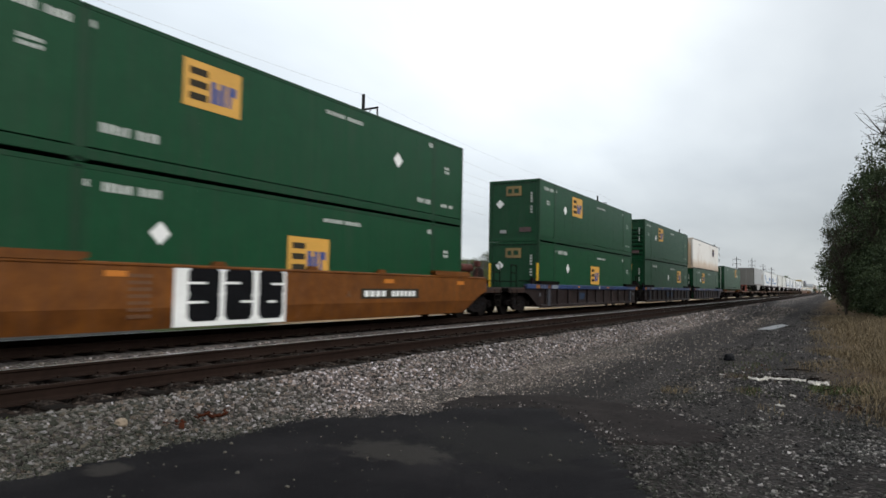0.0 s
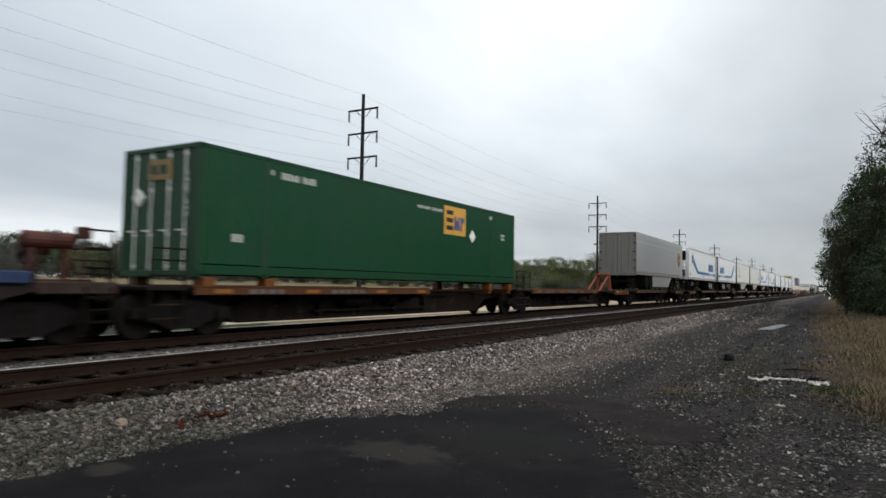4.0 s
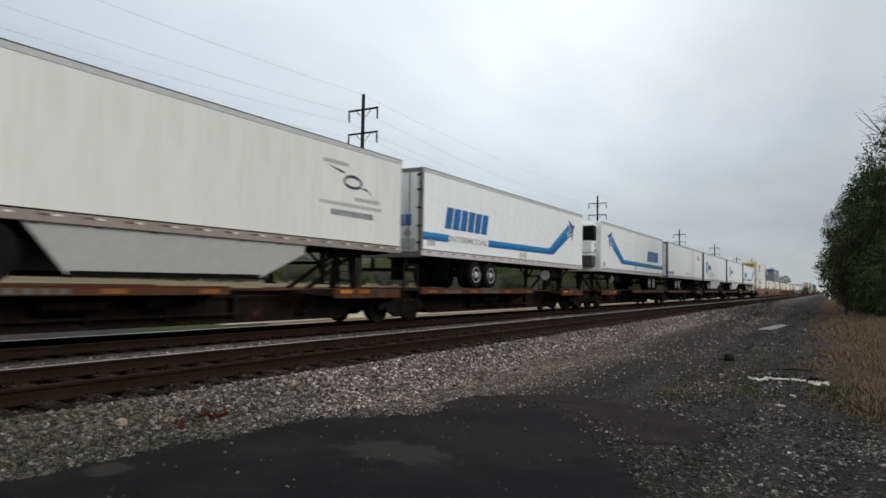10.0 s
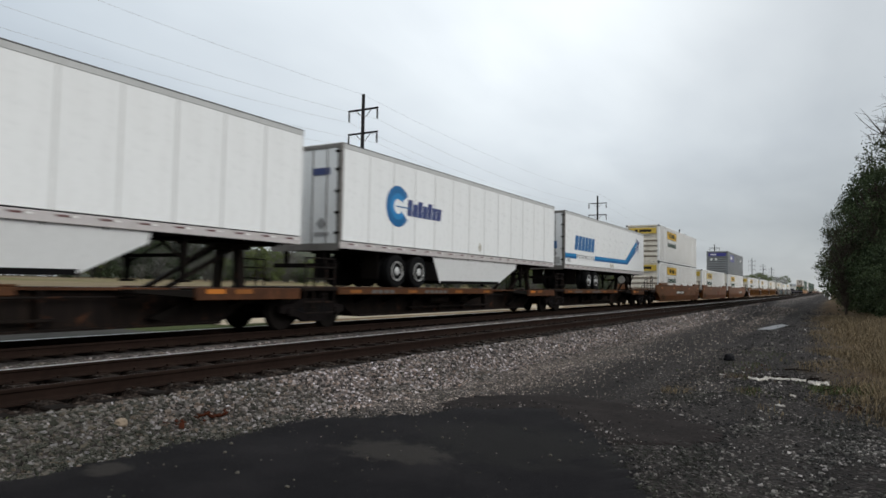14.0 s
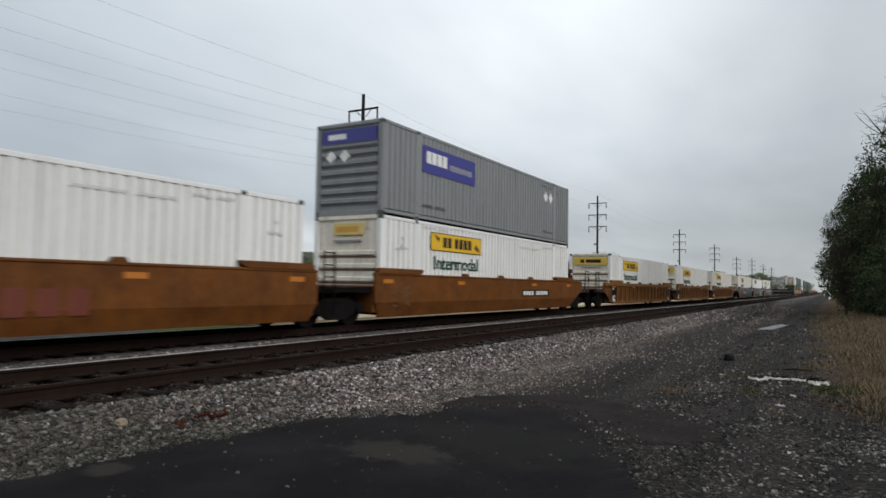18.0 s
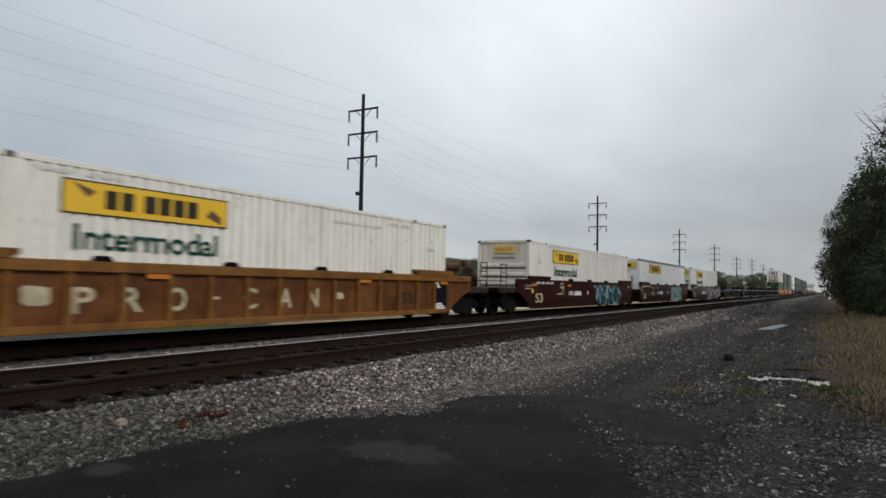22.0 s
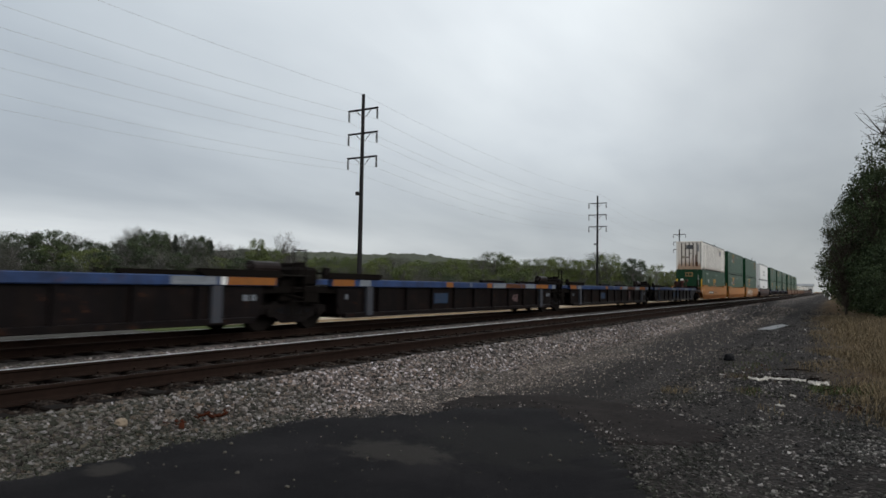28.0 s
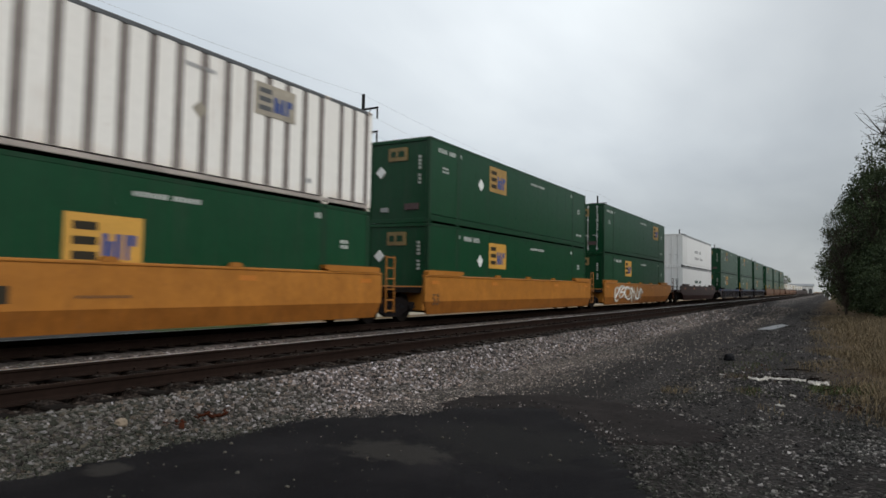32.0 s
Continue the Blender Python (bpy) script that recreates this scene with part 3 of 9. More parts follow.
# dark fresh asphalt apron with a worn, uneven rim
def asphalt_material():
    m, n, l, b = nodes_of("dark_asphalt")
    v = coords(n, l)
    a = noise_node(n, l, v, 60.0, 5, 0.7)
    w = noise_node(n, l, v, 1.1, 5, 0.6)
    c = ramp_node(n, l, a, [(0.3, (0.0030, 0.0026, 0.0031)), (0.6, (0.0070, 0.0062, 0.0072)), (0.8, (0.030, 0.028, 0.030))])
    worn = ramp_node(n, l, w, [(0.42, (0,) * 3), (0.68, (0.75,) * 3)])
    c = mix_node(n, l, worn, c, (0.0150, 0.0134, 0.0142))
    # dusty worn spots where the top coat has gone
    ragged = noise_node(n, l, v, 3.2, 8, 0.7)
    for px, py, wide in ((-2.7, 5.9, 0.75), (-3.38, 5.05, 1.5), (-4.98, 3.27, 3.4)):
        d = n.new("ShaderNodeVectorMath")
        d.operation = "DISTANCE"
        flat = n.new("ShaderNodeMapping")
        flat.inputs["Scale"].default_value = (1, 1.25, 0)
        l.new(v, flat.inputs["Vector"])
        l.new(flat.outputs[0], d.inputs[0])
        d.inputs[1].default_value = (px, py * 1.25, 0)
        near = math_node(n, l, "MULTIPLY_ADD", ragged, 2.2, math_node(n, l, "MULTIPLY", d.outputs["Value"], -wide))
        c = mix_node(n, l, ramp_node(n, l, math_node(n, l, "ADD", near, 0.05), [(0.30, (0,) * 3), (0.62, (0.8,) * 3)]), c, (0.0125, 0.0118, 0.0112) if wide < 1 else (0.030, 0.027, 0.0242))
    l.new(c, b.inputs["Base Color"])
    b.inputs["Roughness"].default_value = 0.9
    b.inputs["Specular IOR Level"].default_value = 0.08
    bump_node(n, l, math_node(n, l, "MULTIPLY_ADD", w, 2.0, a), 0.5, 0.012, b)
    return m


ASPHALT = asphalt_material()


def apron(name, rim, cx, cy, lift, mat, label, rough_rim=0.10, seed=0.0, kind="structure", skirt=True):
    """A low slab: rings of points from the rim to the middle, its rim frayed."""
    n = 420
    pts = []
    for i in range(n):
        t = i / n * len(rim)
        a, b = rim[int(t) % len(rim)], rim[(int(t) + 1) % len(rim)]
        f = t - int(t)
        x, y = a[0] + (b[0] - a[0]) * f, a[1] + (b[1] - a[1]) * f
        k = 1 + rough_rim * 0.5 * (noise.noise((x * 1.3, y * 1.3, seed)) + 0.7 * noise.noise((x * 4.1, y * 4.1, seed)) + 0.45 * noise.noise((x * 13.0, y * 13.0, seed)))
        pts.append((cx + (x - cx) * k, cy + (y - cy) * k))
    v, f = [], []
    rings = [1.0, 0.965, 0.91, 0.82, 0.7, 0.5, 0.25]
    for j, s in enumerate(rings):
        for x, y in pts:
            px, py = cx + (x - cx) * s, cy + (y - cy) * s
            h = -0.03 if j == 0 else lift * (0.7 if j == 1 else 1.0) + 0.010 * noise.noise((px * 1.2, py * 1.2, seed))
            v.append((px, py, ground_z(px, py) + h))
    for j in range(len(rings) - 1):
        for i in range(n):
            f.append((j * n + i, j * n + (i + 1) % n, (j + 1) * n + (i + 1) % n, (j + 1) * n + i))
    f.append(tuple(range((len(rings) - 1) * n, len(rings) * n)))
    me = bpy.data.meshes.new(name)
    me.from_pydata(v, [], f)
    me.polygons.foreach_set("use_smooth", [True] * len(f))
    me.materials.append(mat)
    me.update()
    return tagged(new(name, me), label, "pavement", kind=kind)


RIM = [(-5.45, -6.0), (-5.45, 0.0), (-5.42, 2.7), (-5.42, 3.9), (-5.2, 4.9), (-5.1, 5.9), (-4.5, 6.7), (-3.8, 7.7), (-3.1, 8.1), (-2.2, 7.2), (-1.6, 6.2), (-1.25, 5.6), (-1.1, 4.6), (-0.9, 3.0), (-0.2, 0.0), (1.5, -6.0)]
apron("pavement", RIM, -2.9, 2.5, 0.035, ASPHALT, "dark patched asphalt apron with a frayed edge", 0.14)
EARTH = plain("packed_dark_earth", (0.0200, 0.0165, 0.0155), 0.95, 0, 0.5, 22.0, 0.6)
apron("packed_earth", [(-2.7 + 1.75 * math.cos(0.4 * i), 7.75 + 1.25 * math.sin(0.4 * i) - 0.25 * math.cos(0.4 * i)) for i in range(16)], -2.7, 7.75, 0.016, EARTH, "dark packed earth round the asphalt's tip", 0.3, 4.0)
# tan earth lane along the far side of the tracks
SAND = plain("tan_dirt", (0.47, 0.385, 0.27), 0.95, 0, 0.35, 3.0, 0.3)
lane = Kit()
ly = strip_lines(17.4, 900, 17.4, 60, 1.2, 1.15)
lv, lf = [], []
for j, y in enumerate(ly):
    for x in (-19.5 - 0.25 * noise.noise((y, 1, 1)), -20.8, -23.2 + 0.4 * noise.noise((y * 0.7, 4, 1))):
        lv.append((x, y, ground_z(x, y) + 0.03))
lf = [(j * 3 + i, j * 3 + i + 1, j * 3 + i + 4, j * 3 + i + 3) for j in range(len(ly) - 1) for i in range(2)]
lane.add(lv, lf)
tagged(new("road", lane.mesh("dirt_lane", SAND)), "tan dirt lane beyond the tracks", "road", kind="structure")
PALE = plain("pale_gravel_lane", (0.056, 0.053, 0.047), 0.95, 0, 0.45, 5.0, 0.5)
lane = Kit()
ly = strip_lines(-200, 13.6, -4, 13.6, 1.1, 1.3)
lv = []
for y in ly:
    for x in (-17.6 - 0.25 * noise.noise((y, 2, 1)), -20.4, -23.6 + 0.4 * noise.noise((y * 0.7, 6, 1))):
        lv.append((x, y, ground_z(x, y) + 0.03))
lane.add(lv, [(j * 3 + i, j * 3 + i + 1, j * 3 + i + 4, j * 3 + i + 3) for j in range(len(ly) - 1) for i in range(2)])
tagged(new("gravel_lane", lane.mesh("gravel_lane", PALE)), "pale grey gravel lane beyond the tracks", "road", kind="structure")


# ballast heaped over the tie ends, hollow under the rail between the ties
STEP = 0.54


def rusty_bed():
    """Brown dust-covered stone right beside a rail."""
    m, n, l, b = nodes_of("rust_dusted_stone")
    v = coords(n, l)
    cell = n.new("ShaderNodeTexVoronoi")
    cell.inputs["Scale"].default_value = 22.0
    l.new(v, cell.inputs["Vector"])
    hue = n.new("ShaderNodeSeparateXYZ")
    l.new(cell.outputs["Color"], hue.inputs[0])
    c = ramp_node(n, l, hue.outputs[0], [(0.0, (0.012, 0.0085, 0.007)), (0.6, (0.034, 0.025, 0.020)), (0.9, (0.060, 0.046, 0.038)), (1.0, (0.13, 0.115, 0.10))])
    # gaps between the cells are painted darker, as shade between stones
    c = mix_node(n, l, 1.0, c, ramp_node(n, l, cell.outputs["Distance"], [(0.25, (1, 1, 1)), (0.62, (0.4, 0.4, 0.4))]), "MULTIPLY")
    l.new(c, b.inputs["Base Color"])
    b.inputs["Roughness"].default_value = 0.95
    b.inputs["Specular IOR Level"].default_value = 0.06
    bump_node(n, l, math_node(n, l, "SUBTRACT", 1.0, cell.outputs["Distance"]), 0.8, 0.03, b)
    return m


RUSTY_BED = rusty_bed()


def shoulder(name, foot, edge, out, level, label):
    """A strip from under a rail's foot outwards; between the ties it is scooped out up to the line named edge."""
    d = 1 if out > foot else -1
    xs = np.concatenate([np.linspace(foot - 0.16 * d, edge - 0.02 * d, 5), np.linspace(edge, edge + 0.07 * d, 4), np.linspace(edge + 0.12 * d, out, 5)])
    ys = np.arange(1.0, 60.0, 0.05)
    v = []
    for y in ys:
        i = round(y / STEP)
        off = abs(y - i * STEP - 0.03 * math.sin(i * 12.9)) / (STEP / 2)
        hollow = smooth(0.48, 0.62, off + 0.15 * noise.noise((y * 3.0, foot, 0.0)))
        for x in xs:
            u = d * (x - edge) + 0.05 * noise.noise((y * 6.0, x * 3.0, 1.0))
            heap = level - 0.045 * smooth(-0.02, 0.06, u) - 0.11 * hollow * smooth(0.02, -0.03, u)
            z = heap + 0.008 * noise.noise((x * 9.0, y * 9.0, 4.0))
            low = ground_z(x, y) - 0.03
            v.append((x, y, z + (low - z) * smooth(0.45, 1.0, (x - foot) / (out - foot))))
    n = len(xs)
    me = bpy.data.meshes.new(name)
    me.from_pydata(v, [], [(j * n + i, j * n + i + 1, (j + 1) * n + i + 1, (j + 1) * n + i) for j in range(len(ys) - 1) for i in range(n - 1)])
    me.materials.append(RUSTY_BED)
    tagged(new(name, me), label, "ground", kind="structure")


shoulder("ballast_shoulder", -6.957, -6.74, -6.2, -0.152, "crushed stone heaped along the near rail")
shoulder("crib_ballast", -8.46, -8.22, -7.75, -0.172, "crushed stone between the rails, scooped out between the ties")


# rails: head, web and foot
def rail_mesh(y0, y1, inner):
    prof = [(-0.070, -0.170), (0.070, -0.170), (0.070, -0.158), (0.020, -0.145), (0.009, -0.125), (0.009, -0.050), (0.034, -0.038), (0.036, -0.014),
            (0.033, -0.006), (0.025, -0.0022), (0.012, -0.0005), (0.0, 0.0), (-0.012, -0.0005), (-0.025, -0.0022), (-0.033, -0.006),
            (-0.036, -0.014), (-0.034, -0.038), (-0.009, -0.050), (-0.009, -0.125), (-0.020, -0.145), (-0.070, -0.158)]
    k = Kit()
    k.prism(prof, y0, y1, "y", 0)
    # the crown and the gauge corner are worn bright
    # camera-side rails: gauge side only, the crown's dark reflection is put into colour
    for i in (range(8, 14) if inner > 0 else range(12, 15)):
        k.k[2 + i] = 1
    return k.mesh("rail", RAIL_SIDE, RAIL_TOP)


def track(name, x, label, near, level=0.0):
    t = thing(name, label, "railway track", "parallel tracks", "structure", (x, 0, level))
    part("rail", rail_mesh(-400, 1500, -1), t, "rusty steel rail with a polished head", (GAUGE, 0, 0))
    part("rail", rail_mesh(-400, 1500, 1), t, "rusty steel rail with a polished head", (-GAUGE, 0, 0))
    step = 0.54
    plate = Kit()
    count = 150 if near else 60
    ties = []
    for q in range(3):
        k = Kit()
        k.cbox(-1.30 + 0.02 * q, 1.30 - 0.015 * q, -0.115, 0.115, -0.36, -0.172, 0.015)
        ties.append(k.mesh("tie", TIE))
    far_ties = Kit()
    i0 = -12
    for i in range(i0, 900):
        y = i * step + 0.03 * math.sin(i * 12.9)
        if i < count:
            ob = part("tie", ties[i % 3], t, "", (0.03 * math.sin(i * 7.3), y, 0.012 * math.sin(i * 3.7)))
            ob.rotation_euler = (0, 0, 0.02 * math.sin(i * 5.1))
        else:
            far_ties.box(-1.3, 1.3, y - 0.115, y + 0.115, -0.36, -0.18)
        if i < 260:
            for s in (-1, 1):
                c = s * GAUGE
                plate.box(c - 0.18, c + 0.18, y - 0.09, y + 0.09, -0.178, -0.162)
                for e in (-0.10, 0.10):
                    plate.cbox(c + e - 0.022, c + e + 0.022, y - 0.05, y - 0.015, -0.164, -0.128, 0.006)
    tagged(part("tie_row", far_ties.mesh("tie_row", TIE), t, "rows of dark wooden ties farther off"), kind="stuff")
    tagged(part("tie_plate_rows", plate.mesh("tie_plates", RAIL_SIDE), t, "rusty tie plates and spikes"), kind="stuff")
    return t


track("near_track", NEAR_X, "empty railway track on dark wooden ties in crushed stone", True)
track("train_track", TRAIN_X, "railway track that carries the freight train", False, LOWER)


# ---- the train: running gear ----
# each car and load is built about its own middle, +x towards the camera's side, y along the track
MOVING = []
_cache = {}


def cached(key, make):
    if key not in _cache:
        _cache[key] = make()
    return _cache[key]


def flat_poly(k, pts, x, mat=0, thick=0.004):
    """A thin plate of (y, z) points that stands proud of a side at x."""
    return k.prism(pts, x, x + thick, "x", mat)


def rect(k, y0, y1, z0, z1, x, mat=0, thick=0.004):
    return k.box(x, x + thick, y0, y1, z0, z1, mat)


def mark_bars(k, y0, y1, z0, z1, x, n, mat=0, gap=0.3, slant=0.0):
    """A row of upright bars that stands for a word."""
    w = (y1 - y0) / n
    for i in range(n):
        a, b = y0 + i * w, y0 + (i + 1 - gap) * w
        flat_poly(k, [(a, z0), (b, z0), (b + slant, z1), (a + slant, z1)], x, mat)
    return k


def unit_plate(mat):
    def make():
        k = Kit()
        k.box(0, 1, 0, 1, 0, 1)
        return k.mesh("plate", mat)
    return cached(("plate", mat.name), make)


def plate(name, parent, x, y0, y1, z0, z1, mat, lab="", thick=0.005):
    """One thin plate on the near side."""
    o = part(name, unit_plate(mat), parent, lab, (x, y0, z0))
    o.scale = (thick, y1 - y0, z1 - z0)
    return o


def truck_meshes():
    m = {}
    k = Kit()
    k.cbox(-1.10, 1.10, -0.22, 0.22, 0.42, 0.70, 0.03)
    k.cyl((0, 0, 0.66), (0, 0, 0.86), 0.3, 0.3, 14)
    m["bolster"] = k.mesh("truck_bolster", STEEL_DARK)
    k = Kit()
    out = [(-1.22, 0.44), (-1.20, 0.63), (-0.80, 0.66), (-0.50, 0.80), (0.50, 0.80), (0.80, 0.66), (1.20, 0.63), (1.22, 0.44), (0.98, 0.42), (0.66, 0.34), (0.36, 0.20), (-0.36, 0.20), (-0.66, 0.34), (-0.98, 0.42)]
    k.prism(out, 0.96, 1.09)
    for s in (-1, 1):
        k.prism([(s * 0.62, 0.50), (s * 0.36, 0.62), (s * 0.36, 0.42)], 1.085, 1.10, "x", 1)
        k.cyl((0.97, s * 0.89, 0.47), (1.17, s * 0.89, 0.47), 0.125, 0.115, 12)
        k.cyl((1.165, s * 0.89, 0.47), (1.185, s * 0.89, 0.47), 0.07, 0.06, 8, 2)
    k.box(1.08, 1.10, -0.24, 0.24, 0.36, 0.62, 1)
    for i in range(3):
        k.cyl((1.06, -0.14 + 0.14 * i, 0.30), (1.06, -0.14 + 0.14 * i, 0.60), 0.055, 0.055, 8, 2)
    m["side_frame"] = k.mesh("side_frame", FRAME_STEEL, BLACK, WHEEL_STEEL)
    k = Kit()
    k.lathe([(-0.07, 0.20), (-0.075, 0.38), (-0.07, 0.455), (0.045, 0.462), (0.055, 0.49), (0.072, 0.488), (0.075, 0.40), (0.05, 0.36), (0.04, 0.18)], 28)
    m["wheel"] = k.mesh("wheel", WHEEL_STEEL, smooth=False)
    k = Kit()
    k.lathe([(-0.083, 0.385), (-0.083, 0.452), (-0.072, 0.456), (-0.072, 0.385)], 28)
    m["rim"] = k.mesh("rim_face", TREAD)
    k = Kit()
    k.cyl((-0.7, 0, 0), (0.7, 0, 0), 0.085, 0.085, 12)
    m["axle"] = k.mesh("axle", WHEEL_STEEL)
    return m


TRUCK = truck_meshes()


def truck(car, y):
    b = part("truck", TRUCK["bolster"], car, "grimy steel wheel truck", (0, y, LOWER))
    part("side_frame", TRUCK["side_frame"], b)
    f = part("side_frame", TRUCK["side_frame"], b)
    f.rotation_euler = (0, 0, math.pi)
    for s in (-0.89, 0.89):
        part("axle", TRUCK["axle"], b, "", (0, s, 0.462))
        w = part("wheel", TRUCK["wheel"], b, "", (0.752, s, 0.462))
        w.rotation_euler = (0, 0, math.pi)
        part("wheel", TRUCK["wheel"], b, "", (-0.752, s, 0.462))
    return b


# ---- well cars ----
def scribble(k, y0, y1, z0, z1, x, seed, mat=0, loops=6, width=0.07):
    """Looping sprayed strokes, flat on a side."""
    rnd = random.Random(seed)
    for j in range(loops):
        cy = y0 + (y1 - y0) * (j + 0.5) / loops
        ry, rz = (y1 - y0) / loops * rnd.uniform(0.4, 0.75), (z1 - z0) * rnd.uniform(0.3, 0.48)
        cz = (z0 + z1) / 2 + rnd.uniform(-0.08, 0.08)
        n = 18
        shape = rnd.randrange(5)
        tilt = rnd.uniform(-0.35, 0.35)
        a0, a1 = rnd.uniform(0, 6.28), rnd.uniform(4.2, 6.6)
        pts = []
        for i in range(n + 1):
            u = i / n
            if shape == 0:      # closed bowl
                p = (math.cos(a0 + a1 * u), math.sin(a0 + a1 * u) * (1 - 0.2 * u))
            elif shape == 1:    # open bow
                p = (math.cos(0.7 + 4.9 * u), math.sin(0.7 + 4.9 * u))
            elif shape == 2:    # double bend
                p = (0.9 * math.cos(5.8 * u + 0.4) * (1 if u < 0.5 else -1), 1 - 2 * u)
            elif shape == 3:    # zigzag
                p = (-0.9 + 1.8 * u, abs((u * 3.0) % 2.0 - 1) * 2 - 1)
            else:               # stem with an arm
                p = (-0.5, -1 + 3.6 * u) if u < 0.55 else (-0.5 + 2.6 * (u - 0.55), 0.98 - 2.4 * (u - 0.55))
            pts.append(Vector((cy + ry * (p[0] + tilt * p[1]), cz + rz * p[1] + rnd.uniform(-0.012, 0.012))))
        for i in range(n):
            d = pts[i + 1] - pts[i]
            if d.length < 1e-5:
                continue
            w = Vector((-d.y, d.x)).normalized() * width * (0.5 + 0.5 * math.sin(math.pi * (i + 0.5) / n))
            flat_poly(k, [pts[i] - w, pts[i + 1] - w, pts[i + 1] + w, pts[i] + w], x + 0.0007 * (i % 3) + 0.002 * j, mat, 0.002)
    return k


def fit_letters(text, mat, y0, y1, z0, z1, x):
    me = letters(text, 1.0, mat)
    co = np.empty(len(me.vertices) * 3)
    me.vertices.foreach_get("co", co)
    co = co.reshape(-1, 3)
    lo, hi = co.min(0), co.max(0)
    sy, sz = (y1 - y0) / (hi[1] - lo[1]), (z1 - z0) / (hi[2] - lo[2])
    me.transform(Matrix(((1, 0, 0, x), (0, sy, 0, y0 - lo[1] * sy), (0, 0, sz, z0 - lo[2] * sz), (0, 0, 0, 1))))
    return me


WELL = {
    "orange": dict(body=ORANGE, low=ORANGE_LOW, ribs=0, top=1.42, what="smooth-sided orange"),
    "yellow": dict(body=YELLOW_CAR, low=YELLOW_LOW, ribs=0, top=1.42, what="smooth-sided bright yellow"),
    "maroon": dict(body=MAROON, low=MAROON, ribs=0, top=1.42, what="smooth-sided maroon"),
    "ochre": dict(body=OCHRE, low=OCHRE, sheet=OCHRE_PANEL, ribs=1.02, top=1.42, what="ribbed ochre"),
    "dark": dict(body=BLUE_BLACK, low=BLUE_BLACK, ribs=1.5, top=1.21, what="ribbed dark weathered"),
}


def well_meshes(style, half, front, rear):
    """Meshes of one well unit, half: from its middle to the trucks; a set's outer ends reach farther."""
    s = dict(WELL[style])
    if style == "dark" and half > 9.5:
        s["body"] = s["low"] = RUSTY_DARK
    top, m = s["top"], {}
    short = half - 1.35 if style == "dark" else min(8.5, half - 0.75)

    def outline(z_top, z_mid, z_low):
        """One side from its leading end round the bottom, (y, z)."""
        lo = [(-(half + 0.05), z_top - 0.08), (-(half + 0.05), 0.88), (-(half - 0.45), 0.76), (-(half - 0.9), z_mid)] if front else [(-short, z_top), (-short, z_mid)]
        hi = [(half - 0.9, z_mid), (half - 0.45, 0.76), (half + 0.05, 0.88), (half + 0.05, z_top - 0.08)] if rear else [(short, z_mid), (short, z_top)]
        foot = [(-(half - 1.7) if front else -short + 0.25, z_low), (half - 1.7 if rear else short - 0.25, z_low)]
        return lo, foot, hi

    lo, foot, hi = outline(top, 0.55, 0.13 if not s["ribs"] else 0.17)
    top_edge = ([(half - 0.6, top)] if rear else []) + ([(-(half - 0.6), top)] if front else [])
    if not s["ribs"]:
        k = Kit()
        k.prism(lo + hi + top_edge, 1.37, 1.45)
        m["side_panel"] = k.mesh("side_panel", s["body"])
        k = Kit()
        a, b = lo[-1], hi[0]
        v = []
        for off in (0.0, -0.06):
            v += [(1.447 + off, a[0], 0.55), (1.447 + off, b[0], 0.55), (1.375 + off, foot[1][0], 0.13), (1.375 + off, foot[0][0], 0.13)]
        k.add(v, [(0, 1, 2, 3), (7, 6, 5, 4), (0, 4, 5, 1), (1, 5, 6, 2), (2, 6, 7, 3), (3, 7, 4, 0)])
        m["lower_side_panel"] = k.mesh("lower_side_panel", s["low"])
    else:
        k = Kit()
        k.prism(lo + foot + hi + top_edge, 1.34, 1.37)
        m["side_panel"] = k.mesh("side_panel", s.get("sheet", s["body"]))
        k = Kit()
        k.cbox(1.33, 1.45, foot[0][0] + 0.02, foot[1][0] - 0.02, 0.15, 0.29, 0.015)
        m["bottom_chord"] = k.mesh("bottom_chord", s["body"])
        k = Kit()
        k.prism([(-0.075, 0.26), (0.075, 0.26), (0.055, top - 0.2), (-0.055, top - 0.2)], 1.36, 1.445)
        m["rib"] = k.mesh("rib", s["body"])
    tip = half - 1.0 if style == "dark" else short
    e0, e1 = (half - 0.1 if front else tip), (half - 0.1 if rear else tip)
    k = Kit()
    k.cbox(1.32, 1.475, -e0, e1, top - (0.21 if s["ribs"] else 0.07), top, 0.02)
    g = Kit()
    g.prism([(-0.20, 0.0), (0.20, 0.0), (0.12, 0.10), (-0.12, 0.10)], 1.36, 1.47)
    m["container_guide"] = g.mesh("container_guide", STEEL_DARK if style in ("maroon", "ochre") else s["body"])
    m["top_chord"] = k.mesh("top_chord", BLUE if style == "dark" else s["body"])
    k = Kit()
    k.prism([(-1.2, 0.0), (1.05, 0.0), (1.2, 0.07), (1.2, 0.16), (-1.1, 0.16), (-1.2, 0.12)], 1.30, 1.49)
    m["end_cap"] = k.mesh("end_cap", STEEL_DARK if style == "dark" else s["body"])
    k = Kit()
    for y in np.linspace(-7.6, 7.6, 9):
        k.box(-1.34, 1.34, y - 0.09, y + 0.09, 0.16, 0.25)
    k.box(-1.0, -0.8, -7.7, 7.7, 0.2, 0.26)
    k.box(0.8, 1.0, -7.7, 7.7, 0.2, 0.26)
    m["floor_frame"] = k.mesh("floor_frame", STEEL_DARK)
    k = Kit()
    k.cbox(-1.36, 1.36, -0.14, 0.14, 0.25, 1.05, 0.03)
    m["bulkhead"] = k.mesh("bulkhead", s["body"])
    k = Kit()
